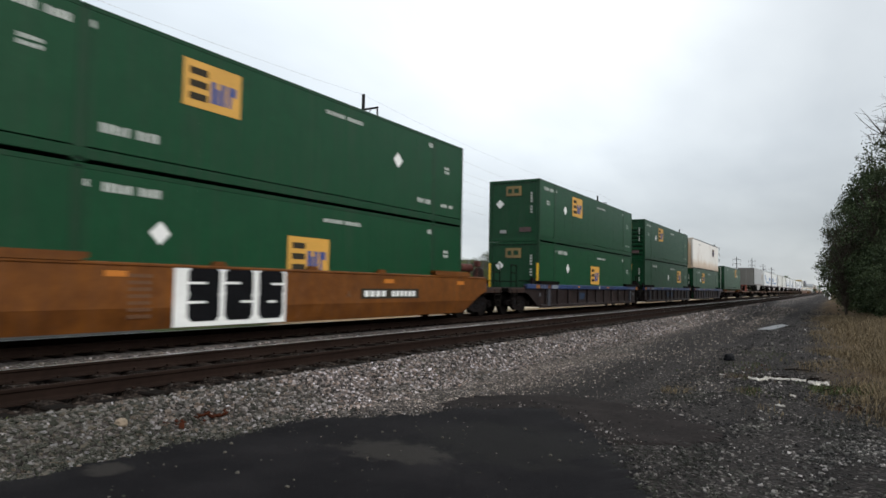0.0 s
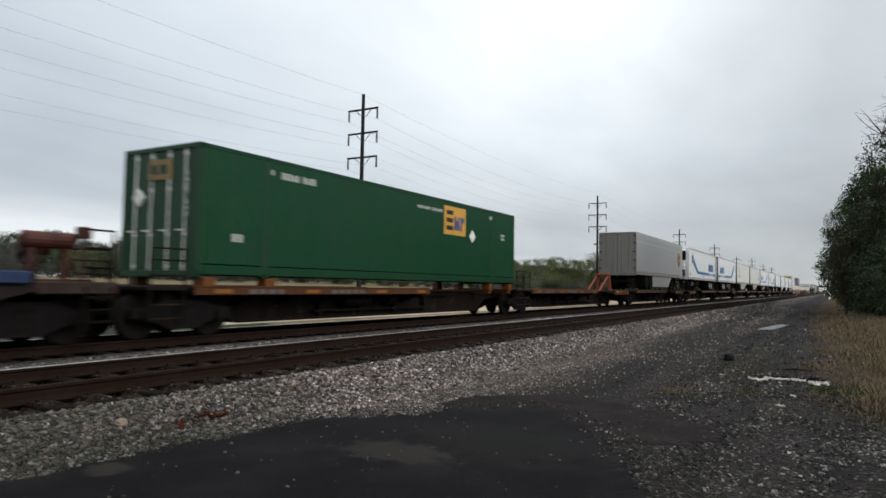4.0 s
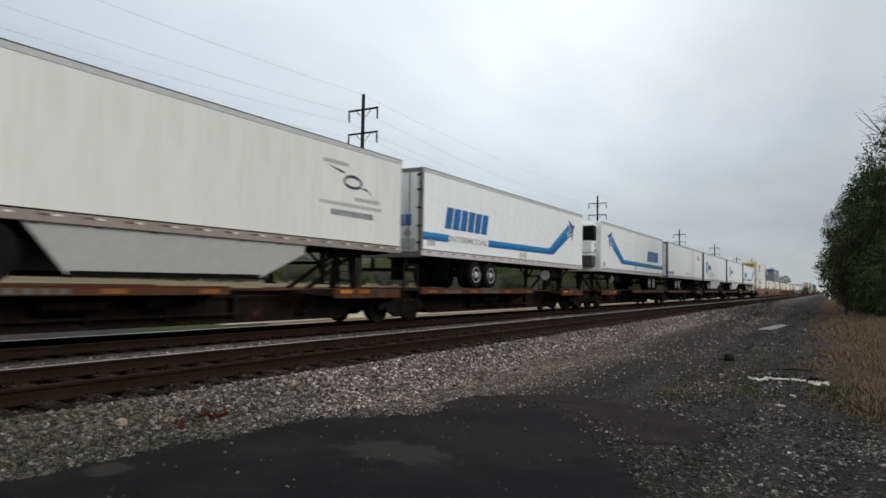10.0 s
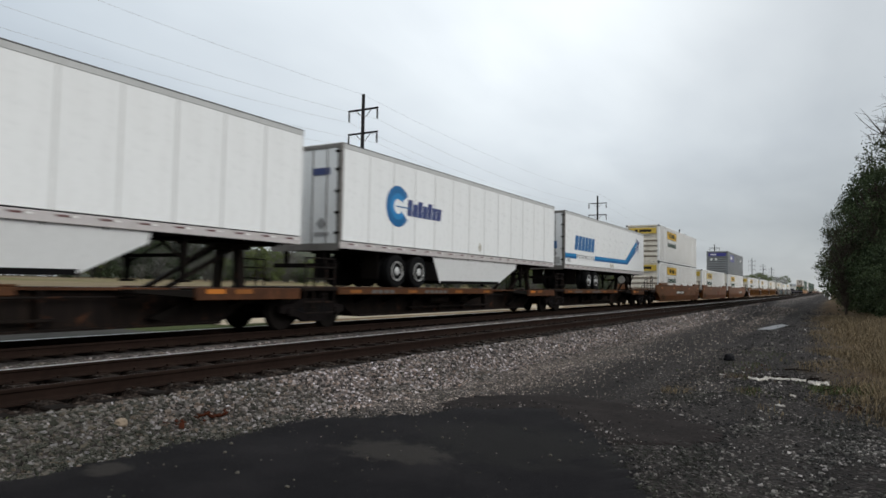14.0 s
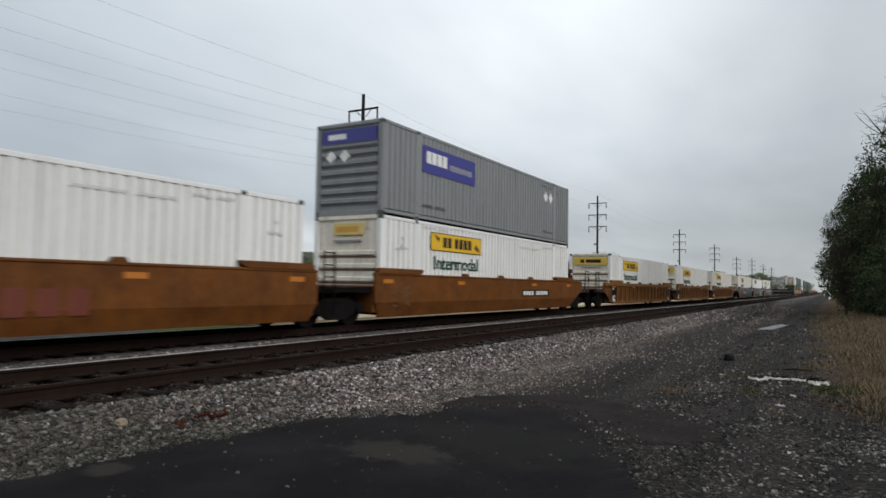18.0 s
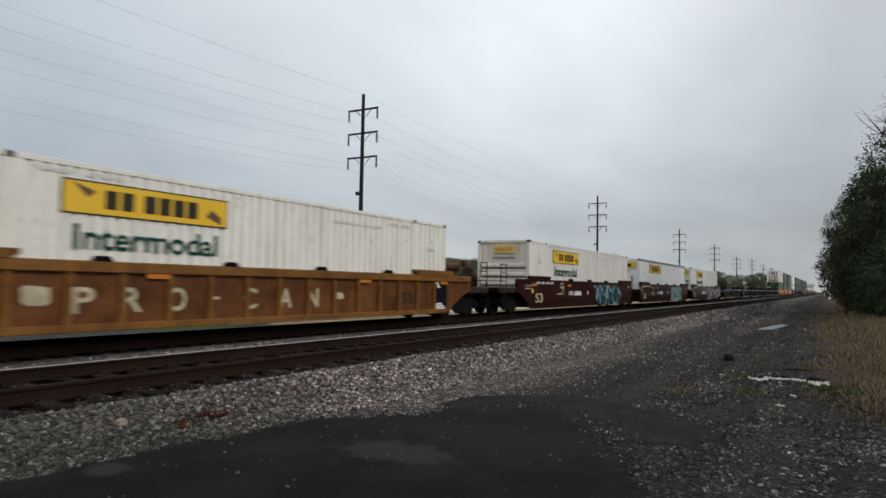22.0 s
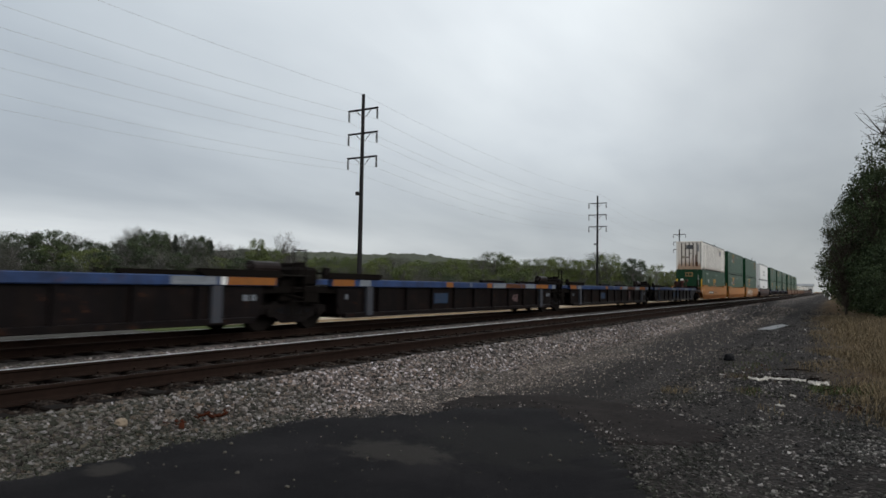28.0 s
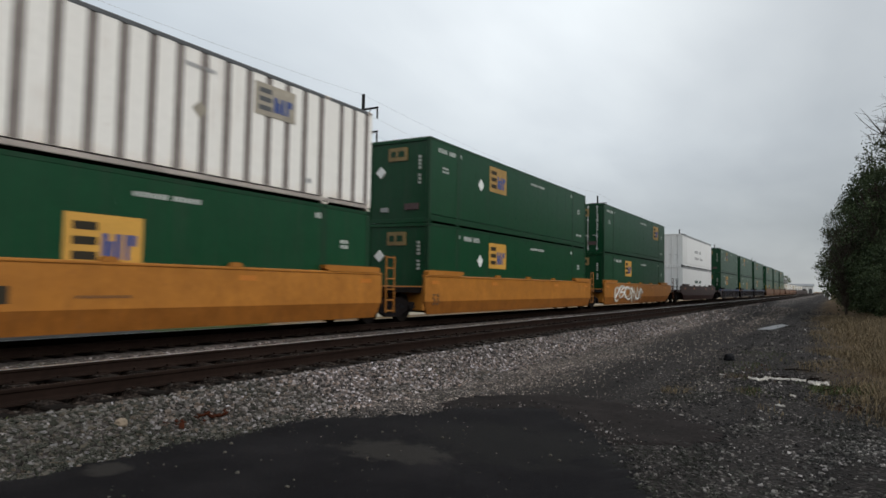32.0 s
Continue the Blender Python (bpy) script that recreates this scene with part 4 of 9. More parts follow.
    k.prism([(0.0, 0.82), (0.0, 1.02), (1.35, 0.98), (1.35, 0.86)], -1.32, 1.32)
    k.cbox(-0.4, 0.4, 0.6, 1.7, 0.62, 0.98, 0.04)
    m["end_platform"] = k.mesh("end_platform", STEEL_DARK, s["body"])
    k = Kit()
    k.cbox(-1.38, 1.38, 1.3, 2.7, 0.86, 1.02, 0.02)
    k.cbox(1.28, 1.40, 1.3, 2.75, 0.82, 1.04, 0.02, 1)
    k.cbox(-1.40, -1.28, 1.3, 2.75, 0.82, 1.04, 0.02, 1)
    k.cbox(-0.2, 0.2, 2.3, 3.25, 0.66, 0.90, 0.04)
    k.cbox(-0.28, 0.28, 3.05, 3.32, 0.60, 0.96, 0.06)
    m["coupler_platform"] = k.mesh("coupler_platform", STEEL_DARK, GEAR_BROWN)
    k = Kit()
    for y in (2.1, 2.65):
        k.cyl((1.36, y, 0.95), (1.36, y, 2.0), 0.022, 0.022, 6)
    for z in (1.3, 1.65, 1.98):
        k.cyl((1.36, 2.1, z), (1.36, 2.65, z), 0.02, 0.02, 6)
    k.cyl((1.36, 2.65, 1.3), (0.7, 2.65, 1.3), 0.02, 0.02, 6)
    k.cyl((0.7, 2.65, 0.95), (0.7, 2.65, 1.3), 0.02, 0.02, 6)
    for z in (0.3, 0.52, 0.74):
        k.box(1.34, 1.44, 2.12, 2.62, z, z + 0.04)
    k.box(1.38, 1.42, 2.10, 2.14, 0.28, 0.95)
    k.box(1.38, 1.42, 2.60, 2.64, 0.28, 0.95)
    m["ladder"] = k.mesh("ladder", RUST_EDGE if style == "yellow" else STEEL_DARK)
    # gear that fills the platform before the well
    k = Kit()
    k.cbox(-1.22, 1.08, -0.95, 0.15, 0.92, 1.40, 0.03)
    k.cbox(-1.05, 0.80, 0.15, 1.25, 0.96, 1.30, 0.03)
    k.cyl((0.2, 0.5, 1.34), (1.0, 0.5, 1.34), 0.13, 0.13, 12)
    for y in (-0.6, 0.35, 0.8):
        k.box(0.75, 1.12, y - 0.03, y + 0.03, 0.95, 1.36)
    k.cyl((1.15, 0.75, 0.95), (1.15, 0.1, 1.30), 0.022, 0.022, 6)
    m["end_housing"] = k.mesh("end_housing", STEEL_DARK)
    k = Kit()
    k.cbox(1.30, 1.37, 0.04, 1.35, 1.32, 1.37, 0.01)
    for y in (0.5, 1.3):
        k.cbox(1.31, 1.36, y - 0.025, y + 0.025, 0.98, 1.33, 0.008)
    m["end_rail"] = k.mesh("end_rail", RUST_EDGE)
    k = Kit()
    for y in (0.0, 0.42):
        k.cbox(1.34, 1.38, y - 0.02, y + 0.02, 0.25, 1.95, 0.008)
    for z in (0.3, 0.62, 0.94, 1.26, 1.58, 1.9):
        k.cyl((1.36, 0, z), (1.36, 0.42, z), 0.018, 0.018, 6)
    m["end_ladder"] = k.mesh("end_ladder", s["body"] if style == "yellow" else STEEL_DARK)
    k = Kit()
    k.lathe([(-0.02, 0.24), (0.0, 0.28), (0.02, 0.24), (0.02, 0.18), (-0.02, 0.18)], 18, "y")
    k.cyl((0, -0.05, 0), (0, 0.12, 0), 0.03, 0.03, 8)
    k.box(-0.25, 0.25, -0.01, 0.01, -0.02, 0.02)
    k.box(-0.02, 0.02, -0.01, 0.01, -0.6, 0.25)
    m["brake_wheel"] = k.mesh("brake_wheel", GEAR_BROWN)
    k = Kit()
    k.lathe([(-0.52, 0.08), (-0.47, 0.16), (0.47, 0.16), (0.52, 0.08)], 14, "y")
    k.cyl((-0.45, -0.3, -0.16), (-0.45, 0.25, -0.16), 0.12, 0.12, 12)
    for y in (-0.32, 0.32):
        k.box(-0.06, 0.06, y - 0.04, y + 0.04, -0.80, -0.1)
        k.prism([(-0.03, -0.8), (0.03, -0.8), (0.42, -0.2), (0.36, -0.2)], y - 0.02, y + 0.02, "y")
    k.box(-0.7, 0.7, -0.5, 0.5, -0.80, -0.74)
    k.cyl((0.3, 0.5, -0.75), (0.3, 0.5, 0.15), 0.03, 0.03, 6)
    k.cbox(0.2, 0.42, 0.38, 0.62, 0.05, 0.28, 0.03)
    m["air_reservoir"] = k.mesh("air_reservoir", TANK_RED)
    # gear above the joint of two units
    k = Kit()
    k.cbox(0.35, 1.38, -2.15, 0.25, 1.24, 1.285, 0.01)
    for y in (-1.9, -0.9, 0.1):
        k.box(1.28, 1.34, y - 0.03, y + 0.03, 0.9, 1.25)
        k.box(0.4, 0.46, y - 0.03, y + 0.03, 0.9, 1.25)
    k.cbox(0.9, 1.40, -1.75, -1.15, 1.28, 1.36, 0.02)
    m["walkway"] = k.mesh("walkway", DARK_DECK)
    k = Kit()
    k.cbox(0.1, 1.15, 0.05, 0.85, 1.0, 1.50, 0.08)
    k.cyl((0.95, 0.3, 1.42), (0.95, 0.3, 1.62), 0.16, 0.13, 12)
    k.cbox(0.3, 0.8, 0.2, 0.7, 1.46, 1.60, 0.04)
    m["valve_box"] = k.mesh("valve_box", STEEL_DARK)
    k = Kit()
    k.cyl((0.55, -1.0, 1.46), (0.55, -0.1, 1.46), 0.16, 0.16, 14)
    k.cyl((0.55, -1.1, 1.46), (0.55, -1.0, 1.46), 0.05, 0.05, 8)
    k.box(0.4, 0.7, -0.85, -0.75, 1.2, 1.4)
    k.box(0.4, 0.7, -0.35, -0.25, 1.2, 1.4)
    m["brake_cylinder"] = k.mesh("brake_cylinder", RUSTY_DARK)
    k = Kit()
    k.cbox(0.85, 1.22, -0.62, -0.2, 0.60, 1.24, 0.05)
    k.cbox(0.9, 1.30, 0.15, 0.75, 0.55, 1.02, 0.06)
    k.cyl((1.2, -0.75, 0.85), (1.28, 0.1, 0.70), 0.035, 0.035, 8)
    m["hose_bracket"] = k.mesh("hose_bracket", STEEL_DARK)
    k = Kit()
    k.cbox(0.7, 1.44, 0.85, 2.35, 1.33, 1.37, 0.01)
    k.box(1.3, 1.42, 0.78, 0.98, 1.2, 1.5)
    for y in (1.3, 2.2):
        k.box(1.36, 1.42, y - 0.04, y + 0.04, 1.2, 1.34)
    m["walkway_plate"] = k.mesh("walkway_plate", DARK_DECK)
    return m


def well_car(style, q, half=9.75, front=False, rear=False, marks=(), label=""):
    """One unit. front, rear: it ends a coupled set there."""
    s = WELL[style]
    m = cached(("well", style, half, front, rear), lambda: well_meshes(style, half, front, rear))
    car = thing("well_car", label or f"{s['what']} container well car on steel trucks", "well car", "coupled freight cars")
    for side in (1, -1):
        def at_side(name, y=0.0, z=0.0, lab=""):
            o = part(name, m[name], car, lab, (0, y, z))
            o.scale = (side, 1, 1)
            return o
        at_side("side_panel")
        if s["ribs"]:
            at_side("bottom_chord")
            n = int((half - 1.7) / s["ribs"])
            for i in range(-n, n + 1):
                at_side("rib", i * s["ribs"])
        else:
            at_side("lower_side_panel")
        at_side("top_chord", 0, 0, "blue weathered top chord" if style == "dark" else "")
        if style != "dark":
            for y in (-4.5, -1.5, 1.5, 4.5) if style == "ochre" else (-3.0, 0.0, 3.0):
                at_side("container_guide", y, s["top"] - 0.004)
        at_side("end_cap", 7.15, s["top"] - 0.005).scale = (side, -1, 1)
        at_side("end_cap", -7.15, s["top"] - 0.005)
    part("floor_frame", m["floor_frame"], car)
    for d in (1, -1):
        b = part("bulkhead", m["bulkhead"], car, "", (0, d * (half - 1.55 if style == "dark" else 8.35), 0))
        p = part("end_platform", m["end_platform"], car, "", (0, d * (half - 1.35), 0))
        p.rotation_euler = (0, 0, 0 if d > 0 else math.pi)
        if (rear and d > 0) or (front and d < 0):
            c = part("coupler_platform", m["coupler_platform"], car, "", (0, d * (half - 1.25), 0))
            c.rotation_euler = (0, 0, 0 if d > 0 else math.pi)
            l = part("ladder", m["ladder"], car, "end ladder with hand rails", (0, d * (half - 1.25), 0))
            l.scale = (1, d, 1)
            if style == "yellow":
                for name, lab in (("end_housing", "dark brake gear on the end platform"), ("end_rail", "rusty side rail")):
                    part(name, m[name], car, lab, (0, d * half, 0)).scale = (1, d, 1)
            part("brake_wheel", m["brake_wheel"], car, "", (-0.5, d * (half + 0.75), 1.62))
            if d > 0:
                part("air_reservoir", m["air_reservoir"], car, "rusty air reservoir", (0, half + 0.95, 1.82))
    if not rear:
        part("end_ladder", m["end_ladder"], car, "", (0, 8.85, 0))
    truck(car, -half)
    if rear:
        truck(car, half)
    if style == "dark":
        tip = half - 1.0
        if "empty" not in label:
            runs = [(-tip + 0.08, 0.42, DULL_ORANGE), (-tip + 0.7, 0.06, SPRAY_GREY), (-tip + 1.05, 0.06, SPRAY_GREY), (-tip + 1.5, 0.35, RUST_EDGE), (-tip + 2.05, 0.7, SPRAY_GREY), (-3.2, 0.3, REFLECT_ORANGE), (1.9, 0.35, REFLECT_ORANGE), (0.4, 0.16, SPRAY_PALE),
                    (tip - 2.2, 0.06, SPRAY_GREY), (tip - 1.6, 0.05, SPRAY_GREY), (tip - 1.2, 0.06, SPRAY_GREY), (tip - 0.5, 0.42, DULL_ORANGE)]
        elif q > 575:
            runs = [(-tip + 0.05, 0.5, SPRAY_GREY), (-tip + 1.2, 0.3, DULL_ORANGE), (-2.1, 1.3, SPRAY_GREY), (0.9, 0.3, DULL_ORANGE), (3.4, 1.6, SPRAY_GREY), (tip - 1.4, 1.0, SPRAY_GREY)]
        elif int(q) % 2:
            runs = [(-tip + 0.05, 0.35, SPRAY_GREY), (-tip + 0.8, 1.5, DULL_ORANGE), (-tip + 2.35, 1.05, SPRAY_GREY), (-tip + 3.45, 0.8, RUST_EDGE), (-1.6, 1.1, RUST_EDGE), (0.05, 0.12, SPRAY_GREY), (5.25, 1.15, SPRAY_GREY), (6.52, 0.14, SIGN_WHITE), (6.7, tip - 6.75, DULL_ORANGE)]
        else:
            runs = [(-tip + 0.05, 0.9, DULL_ORANGE), (-tip + 1.2, 0.5, SPRAY_GREY), (-2.17, 0.45, DULL_ORANGE), (-0.45, 0.1, SPRAY_GREY), (0.92, 0.42, DULL_ORANGE), (1.46, 1.1, SPRAY_GREY), (2.6, 1.5, RUST_EDGE), (4.2, 0.34, RUST_EDGE), (4.6, 1.0, SPRAY_GREY), (5.75, 1.45, DULL_ORANGE), (tip - 0.5, 0.4, SPRAY_GREY)]
        for y, w, mat in runs:
            plate("painted_patch", car, 1.4745, y, y + w, *((1.08, 1.15) if mat is REFLECT_ORANGE else (1.02, 1.195)), mat)
        for y in (-half + 2.7, half - 2.75):
            plate("wide_rib", car, 1.375, y - 0.14, y + 0.14, 0.20, 1.01, RIB_GREY, "", 0.085)
        for y, w in ((half - 1.95, 0.14), (half - 1.7, 0.12), (-half + 1.7, 0.1)):
            plate("writing_bar", car, 1.372, y, y + w, 0.66, 0.80, SPRAY_GREY)
        for y, w in ((-1.35, 0.95), (0.2, 0.85)) if int(q) % 3 == 0 else ((-2.8, 0.9),):
            plate("blue_panel", car, 1.372, y, y + w, 0.48, 0.82, FADED_BLUE)
        if not rear:
            for name in ("walkway", "valve_box", "brake_cylinder", "hose_bracket"):
                part(name, m[name], car, {"walkway": "grating walkway over the joint"}.get(name, ""), (0, half, 0))
        part("walkway_plate", m["walkway_plate"], car, "", (0, -half, 0))
    else:
        for y in (-8.1, -3.6, 3.1, 7.5):
            plate("reflector", car, 1.451, y, y + 0.5, 1.12, 1.24, REFLECT_ORANGE)
    side_x = 1.371 if s["ribs"] else 1.447
    for p in marks:
        if p[0] == "plate":      # dark number board with pale bars
            k = Kit()
            rect(k, p[1], p[2], 0.67, 0.96, side_x + 0.0055, 0)
            mark_bars(k, p[1] + 0.15, p[1] + (p[2] - p[1]) * 0.42, 0.73, 0.90, side_x + 0.0105, 4, 1)
            mark_bars(k, p[1] + (p[2] - p[1]) * 0.5, p[2] - 0.15, 0.73, 0.90, side_x + 0.0105, 6, 1)
            part("number_board", k.mesh("number_board", SIGN_DARK, SIGN_WHITE), car, "black board with pale bars")
        elif p[0] == "bars":     # small painted words
            w = (p[2] - p[1]) / p[5]
            for j in range(p[5]):
                plate("writing_bar", car, side_x + 0.0055, p[1] + j * w, p[1] + (j + 0.7) * w, p[3], p[4], p[6], "", 0.004)
        elif p[0] == "word":
            part("lettering", fit_letters(p[1], p[6], p[2], p[3], p[4], p[5], side_x + 0.0085), car, f"painted {p[1]}")
        elif p[0] == "stencil":  # black panel with white lines
            k = Kit()
            rect(k, p[1], p[2], 0.20, 1.36, side_x + 0.0005, 0, 0.006)
            for j, (a, b, z) in enumerate(((0.15, 0.85, 0.30), (0.15, 0.75, 0.37), (0.15, 0.6, 0.44), (0.1, 0.32, 1.12), (0.6, 0.85, 1.12), (0.2, 0.4, 1.0))):
                rect(k, p[1] + a * (p[2] - p[1]), p[1] + b * (p[2] - p[1]), z, z + 0.045 + (0.06 if j > 2 else 0), side_x + 0.0075, 1)
            part("stencil_panel", k.mesh("stencil_panel", BLACK, SIGN_WHITE), car, "black data panel with white lines")
        elif p[0] == "spray":
            k = Kit()
            for j, mat_i in enumerate((0, 1)):
                scribble(k, p[1] + 0.1 * j, p[2], p[3], p[4], side_x + 0.0055 + 0.015 * j, p[5] + j, mat_i, p[6], (0.06 if j else 0.09) * (p[8] if len(p) > 8 else 1.0))
            part("sprayed_tag", k.mesh("sprayed_tag", *p[7]), car, "looping sprayed strokes")
        elif p[0] == "smudge":   # rubbed short strokes
            k = Kit()
            rnd = random.Random(p[5])
            for j in range(p[6]):
                u = rnd.random()
                y, z = p[1] + (p[2] - p[1]) * (1 - u * u * 0.9), rnd.uniform(p[3], p[4])
                ln, a, w = rnd.uniform(0.12, 0.55), rnd.choice((0.1, 0.25, 1.9, 2.6)) + rnd.uniform(-0.3, 0.3), rnd.uniform(0.012, 0.04)
                d = Vector((math.cos(a), math.sin(a) * 0.6)) * ln / 2
                s = Vector((-d.y, d.x)).normalized() * w
                c = Vector((y, z))
                flat_poly(k, [c - d, c - d * 0.4 - s, c + d * 0.5 - s * 0.8, c + d, c + d * 0.4 + s, c - d * 0.5 + s * 0.9], side_x + 0.003 + 0.0002 * j, 0, 0.002)
            tagged(part("sprayed_tag", k.mesh("sprayed_tag", p[7]), car, "rubbed sprayed smudge"), kind="stuff")
        elif p[0] == "blob":
            k = Kit()
            rnd = random.Random(p[5])
            n = 22
            pts = []
            for i in range(n):
                a = 2 * math.pi * i / n
                r = 1 - 0.16 * rnd.random()
                pts.append(((p[1] + p[2]) / 2 + (p[2] - p[1]) / 2 * r * math.copysign(abs(math.cos(a)) ** 0.45, math.cos(a)), (p[3] + p[4]) / 2 + (p[4] - p[3]) / 2 * r * math.copysign(abs(math.sin(a)) ** 0.45, math.sin(a))))
            flat_poly(k, pts, side_x + 0.0040, 0, 0.0015)
            part("sprayed_patch", k.mesh("sprayed_patch", p[6]), car, "sprayed colour patch")
        elif p[0] == "blocks":   # white field with big rounded black blocks, each cut by white notches
            plate("white_field", car, side_x + 0.004, p[1], p[2], 0.15, 1.41, SIGN_WHITE, "white painted field")
            for a, b, notches in p[3]:
                k = Kit()
                r, za, zb = 0.10, 0.25, 1.38
                flat_poly(k, [(a + r, za), (b - r, za), (b, za + r), (b, 0.75), (b - 0.03, 0.8), (b, 0.86), (b, zb - r), (b - r, zb), (a + r, zb), (a, zb - r), (a, 0.88), (a + 0.03, 0.82), (a, 0.76), (a, za + r)], side_x + 0.009, 0)
                o = part("black_block", k.mesh("black_block", BLACK), car)
                for c, d, z in notches:
                    plate("notch", o, side_x + 0.013, c, d, z - 0.025, z + 0.025, SIGN_WHITE)
        elif p[0] == "patch":
            k = Kit()
            rect(k, p[1], p[2], p[3], p[4], side_x + 0.0060)
            part("painted_patch", k.mesh("painted_patch", p[5]), car)
    MOVING.append((car, q + 8.077, 0.0))
    return car


# ---- spine cars that carry trailers ----
def spine_meshes():
    m = {}
    k = Kit()
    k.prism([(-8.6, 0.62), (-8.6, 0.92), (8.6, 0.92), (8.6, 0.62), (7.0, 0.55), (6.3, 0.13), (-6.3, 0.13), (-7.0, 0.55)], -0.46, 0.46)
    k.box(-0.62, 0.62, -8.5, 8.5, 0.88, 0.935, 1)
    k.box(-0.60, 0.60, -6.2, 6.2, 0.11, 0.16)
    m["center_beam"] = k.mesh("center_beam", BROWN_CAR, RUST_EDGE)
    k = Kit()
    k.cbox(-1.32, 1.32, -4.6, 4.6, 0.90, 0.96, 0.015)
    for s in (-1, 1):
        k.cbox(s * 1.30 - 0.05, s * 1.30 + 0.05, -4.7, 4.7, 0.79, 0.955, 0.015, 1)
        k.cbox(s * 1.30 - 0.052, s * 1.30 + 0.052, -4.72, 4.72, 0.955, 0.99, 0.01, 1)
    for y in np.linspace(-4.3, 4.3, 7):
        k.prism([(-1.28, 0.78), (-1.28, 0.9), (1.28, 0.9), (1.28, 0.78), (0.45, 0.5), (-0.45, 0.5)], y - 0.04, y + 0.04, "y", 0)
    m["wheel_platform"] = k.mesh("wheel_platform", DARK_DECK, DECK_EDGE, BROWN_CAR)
    k = Kit()
    k.cbox(-0.42, 0.42, -0.35, 0.35, 1.88, 2.02, 0.03)
    for s in (-1, 1):
        k.prism([(-0.10 + s * 0.30, 1.90), (0.10 + s * 0.30, 1.90), (0.08 + s * 0.42, 0.92), (-0.08 + s * 0.42, 0.92)], -0.09, 0.09, "y")
        k.prism([(0.15, 1.88), (0.30, 1.88), (2.15, 0.92), (1.95, 0.92)], s * 0.36 - 0.05, s * 0.36 + 0.05, "x")
    m["hitch_stand"] = k.mesh("hitch_stand", BROWN_CAR)
    m["red_hitch_stand"] = k.mesh("red_hitch_stand", RUST_RED)
    k = Kit()
    k.cbox(-1.30, 1.30, -1.9, 1.1, 0.86, 0.93, 0.015)
    for s in (-1, 1):
        k.cbox(s * 1.28 - 0.05, s * 1.28 + 0.05, -2.0, 1.15, 0.68, 0.955, 0.015, 1)
        k.prism([(-2.0, 0.74), (-2.0, 0.9), (-3.4, 0.9), (-3.4, 0.84)], s * 1.0 - 0.25, s * 1.0 + 0.25, "x", 0)
        k.prism([(-2.6, 0.30), (-1.5, 0.74), (-1.1, 0.74), (-2.3, 0.24)], s * 0.55 - 0.07, s * 0.55 + 0.07, "x", 0)
    for y in (-1.6, -0.3, 0.9):
        k.prism([(-1.26, 0.76), (-1.26, 0.88), (1.26, 0.88), (1.26, 0.76), (0.45, 0.52), (-0.45, 0.52)], y - 0.04, y + 0.04, "y", 0)
    m["hitch_platform"] = k.mesh("hitch_platform", DARK_DECK, RUST_EDGE)
    k = Kit()
    k.cbox(0.56, 0.66, -3.0, 3.0, 0.30, 0.36, 0.01)
    for y in (-2.7, -0.9, 0.9, 2.7):
        k.cbox(0.46, 0.64, y - 0.05, y + 0.05, 0.22, 0.88, 0.01)
    k.cyl((0.72, -1.9, 0.60), (0.72, -0.7, 0.60), 0.15, 0.15, 12)
    k.cyl((0.70, 0.2, 0.66), (0.70, 0.7, 0.66), 0.20, 0.20, 12)
    k.cyl((0.62, -3.2, 0.74), (0.62, 4.6, 0.74), 0.025, 0.025, 6)
    m["brake_gear"] = k.mesh("brake_gear", BROWN_CAR)
    k = Kit()
    k.cbox(-1.34, 1.34, -0.5, 0.5, 0.88, 0.98, 0.02)
    k.cbox(-0.35, 0.35, -0.6, 0.6, 0.60, 0.9, 0.03)
    m["end_sill"] = k.mesh("end_sill", BROWN_CAR)
    k = Kit()
    for y in (-0.4, 0.4):
        k.cyl((1.3, y, 0.3), (1.3, y, 1.75), 0.022, 0.022, 6)
    for z in (0.32, 0.6, 1.2, 1.5, 1.74):
        k.cyl((1.3, -0.4, z), (1.3, 0.4, z), 0.02, 0.02, 6)
    m["end_ladder"] = k.mesh("end_ladder", BROWN_CAR)
    k = Kit()
    k.cbox(-0.2, 0.2, 0.3, 1.6, 0.66, 0.9, 0.04)
    k.cbox(-0.28, 0.28, 1.4, 1.7, 0.6, 0.96, 0.06)
    m["coupler"] = k.mesh("coupler", STEEL_DARK)
    k = Kit()
    for s in (-1, 1):
        k.cbox(s * 1.15 - 0.16, s * 1.15 + 0.16, -0.16, 0.16, 0.92, 1.17, 0.02)
    k.box(-1.25, 1.25, -0.12, 0.12, 0.80, 0.93)
    m["container_pedestal"] = k.mesh("container_pedestal", ORANGE)
    return m


SPINE = spine_meshes()


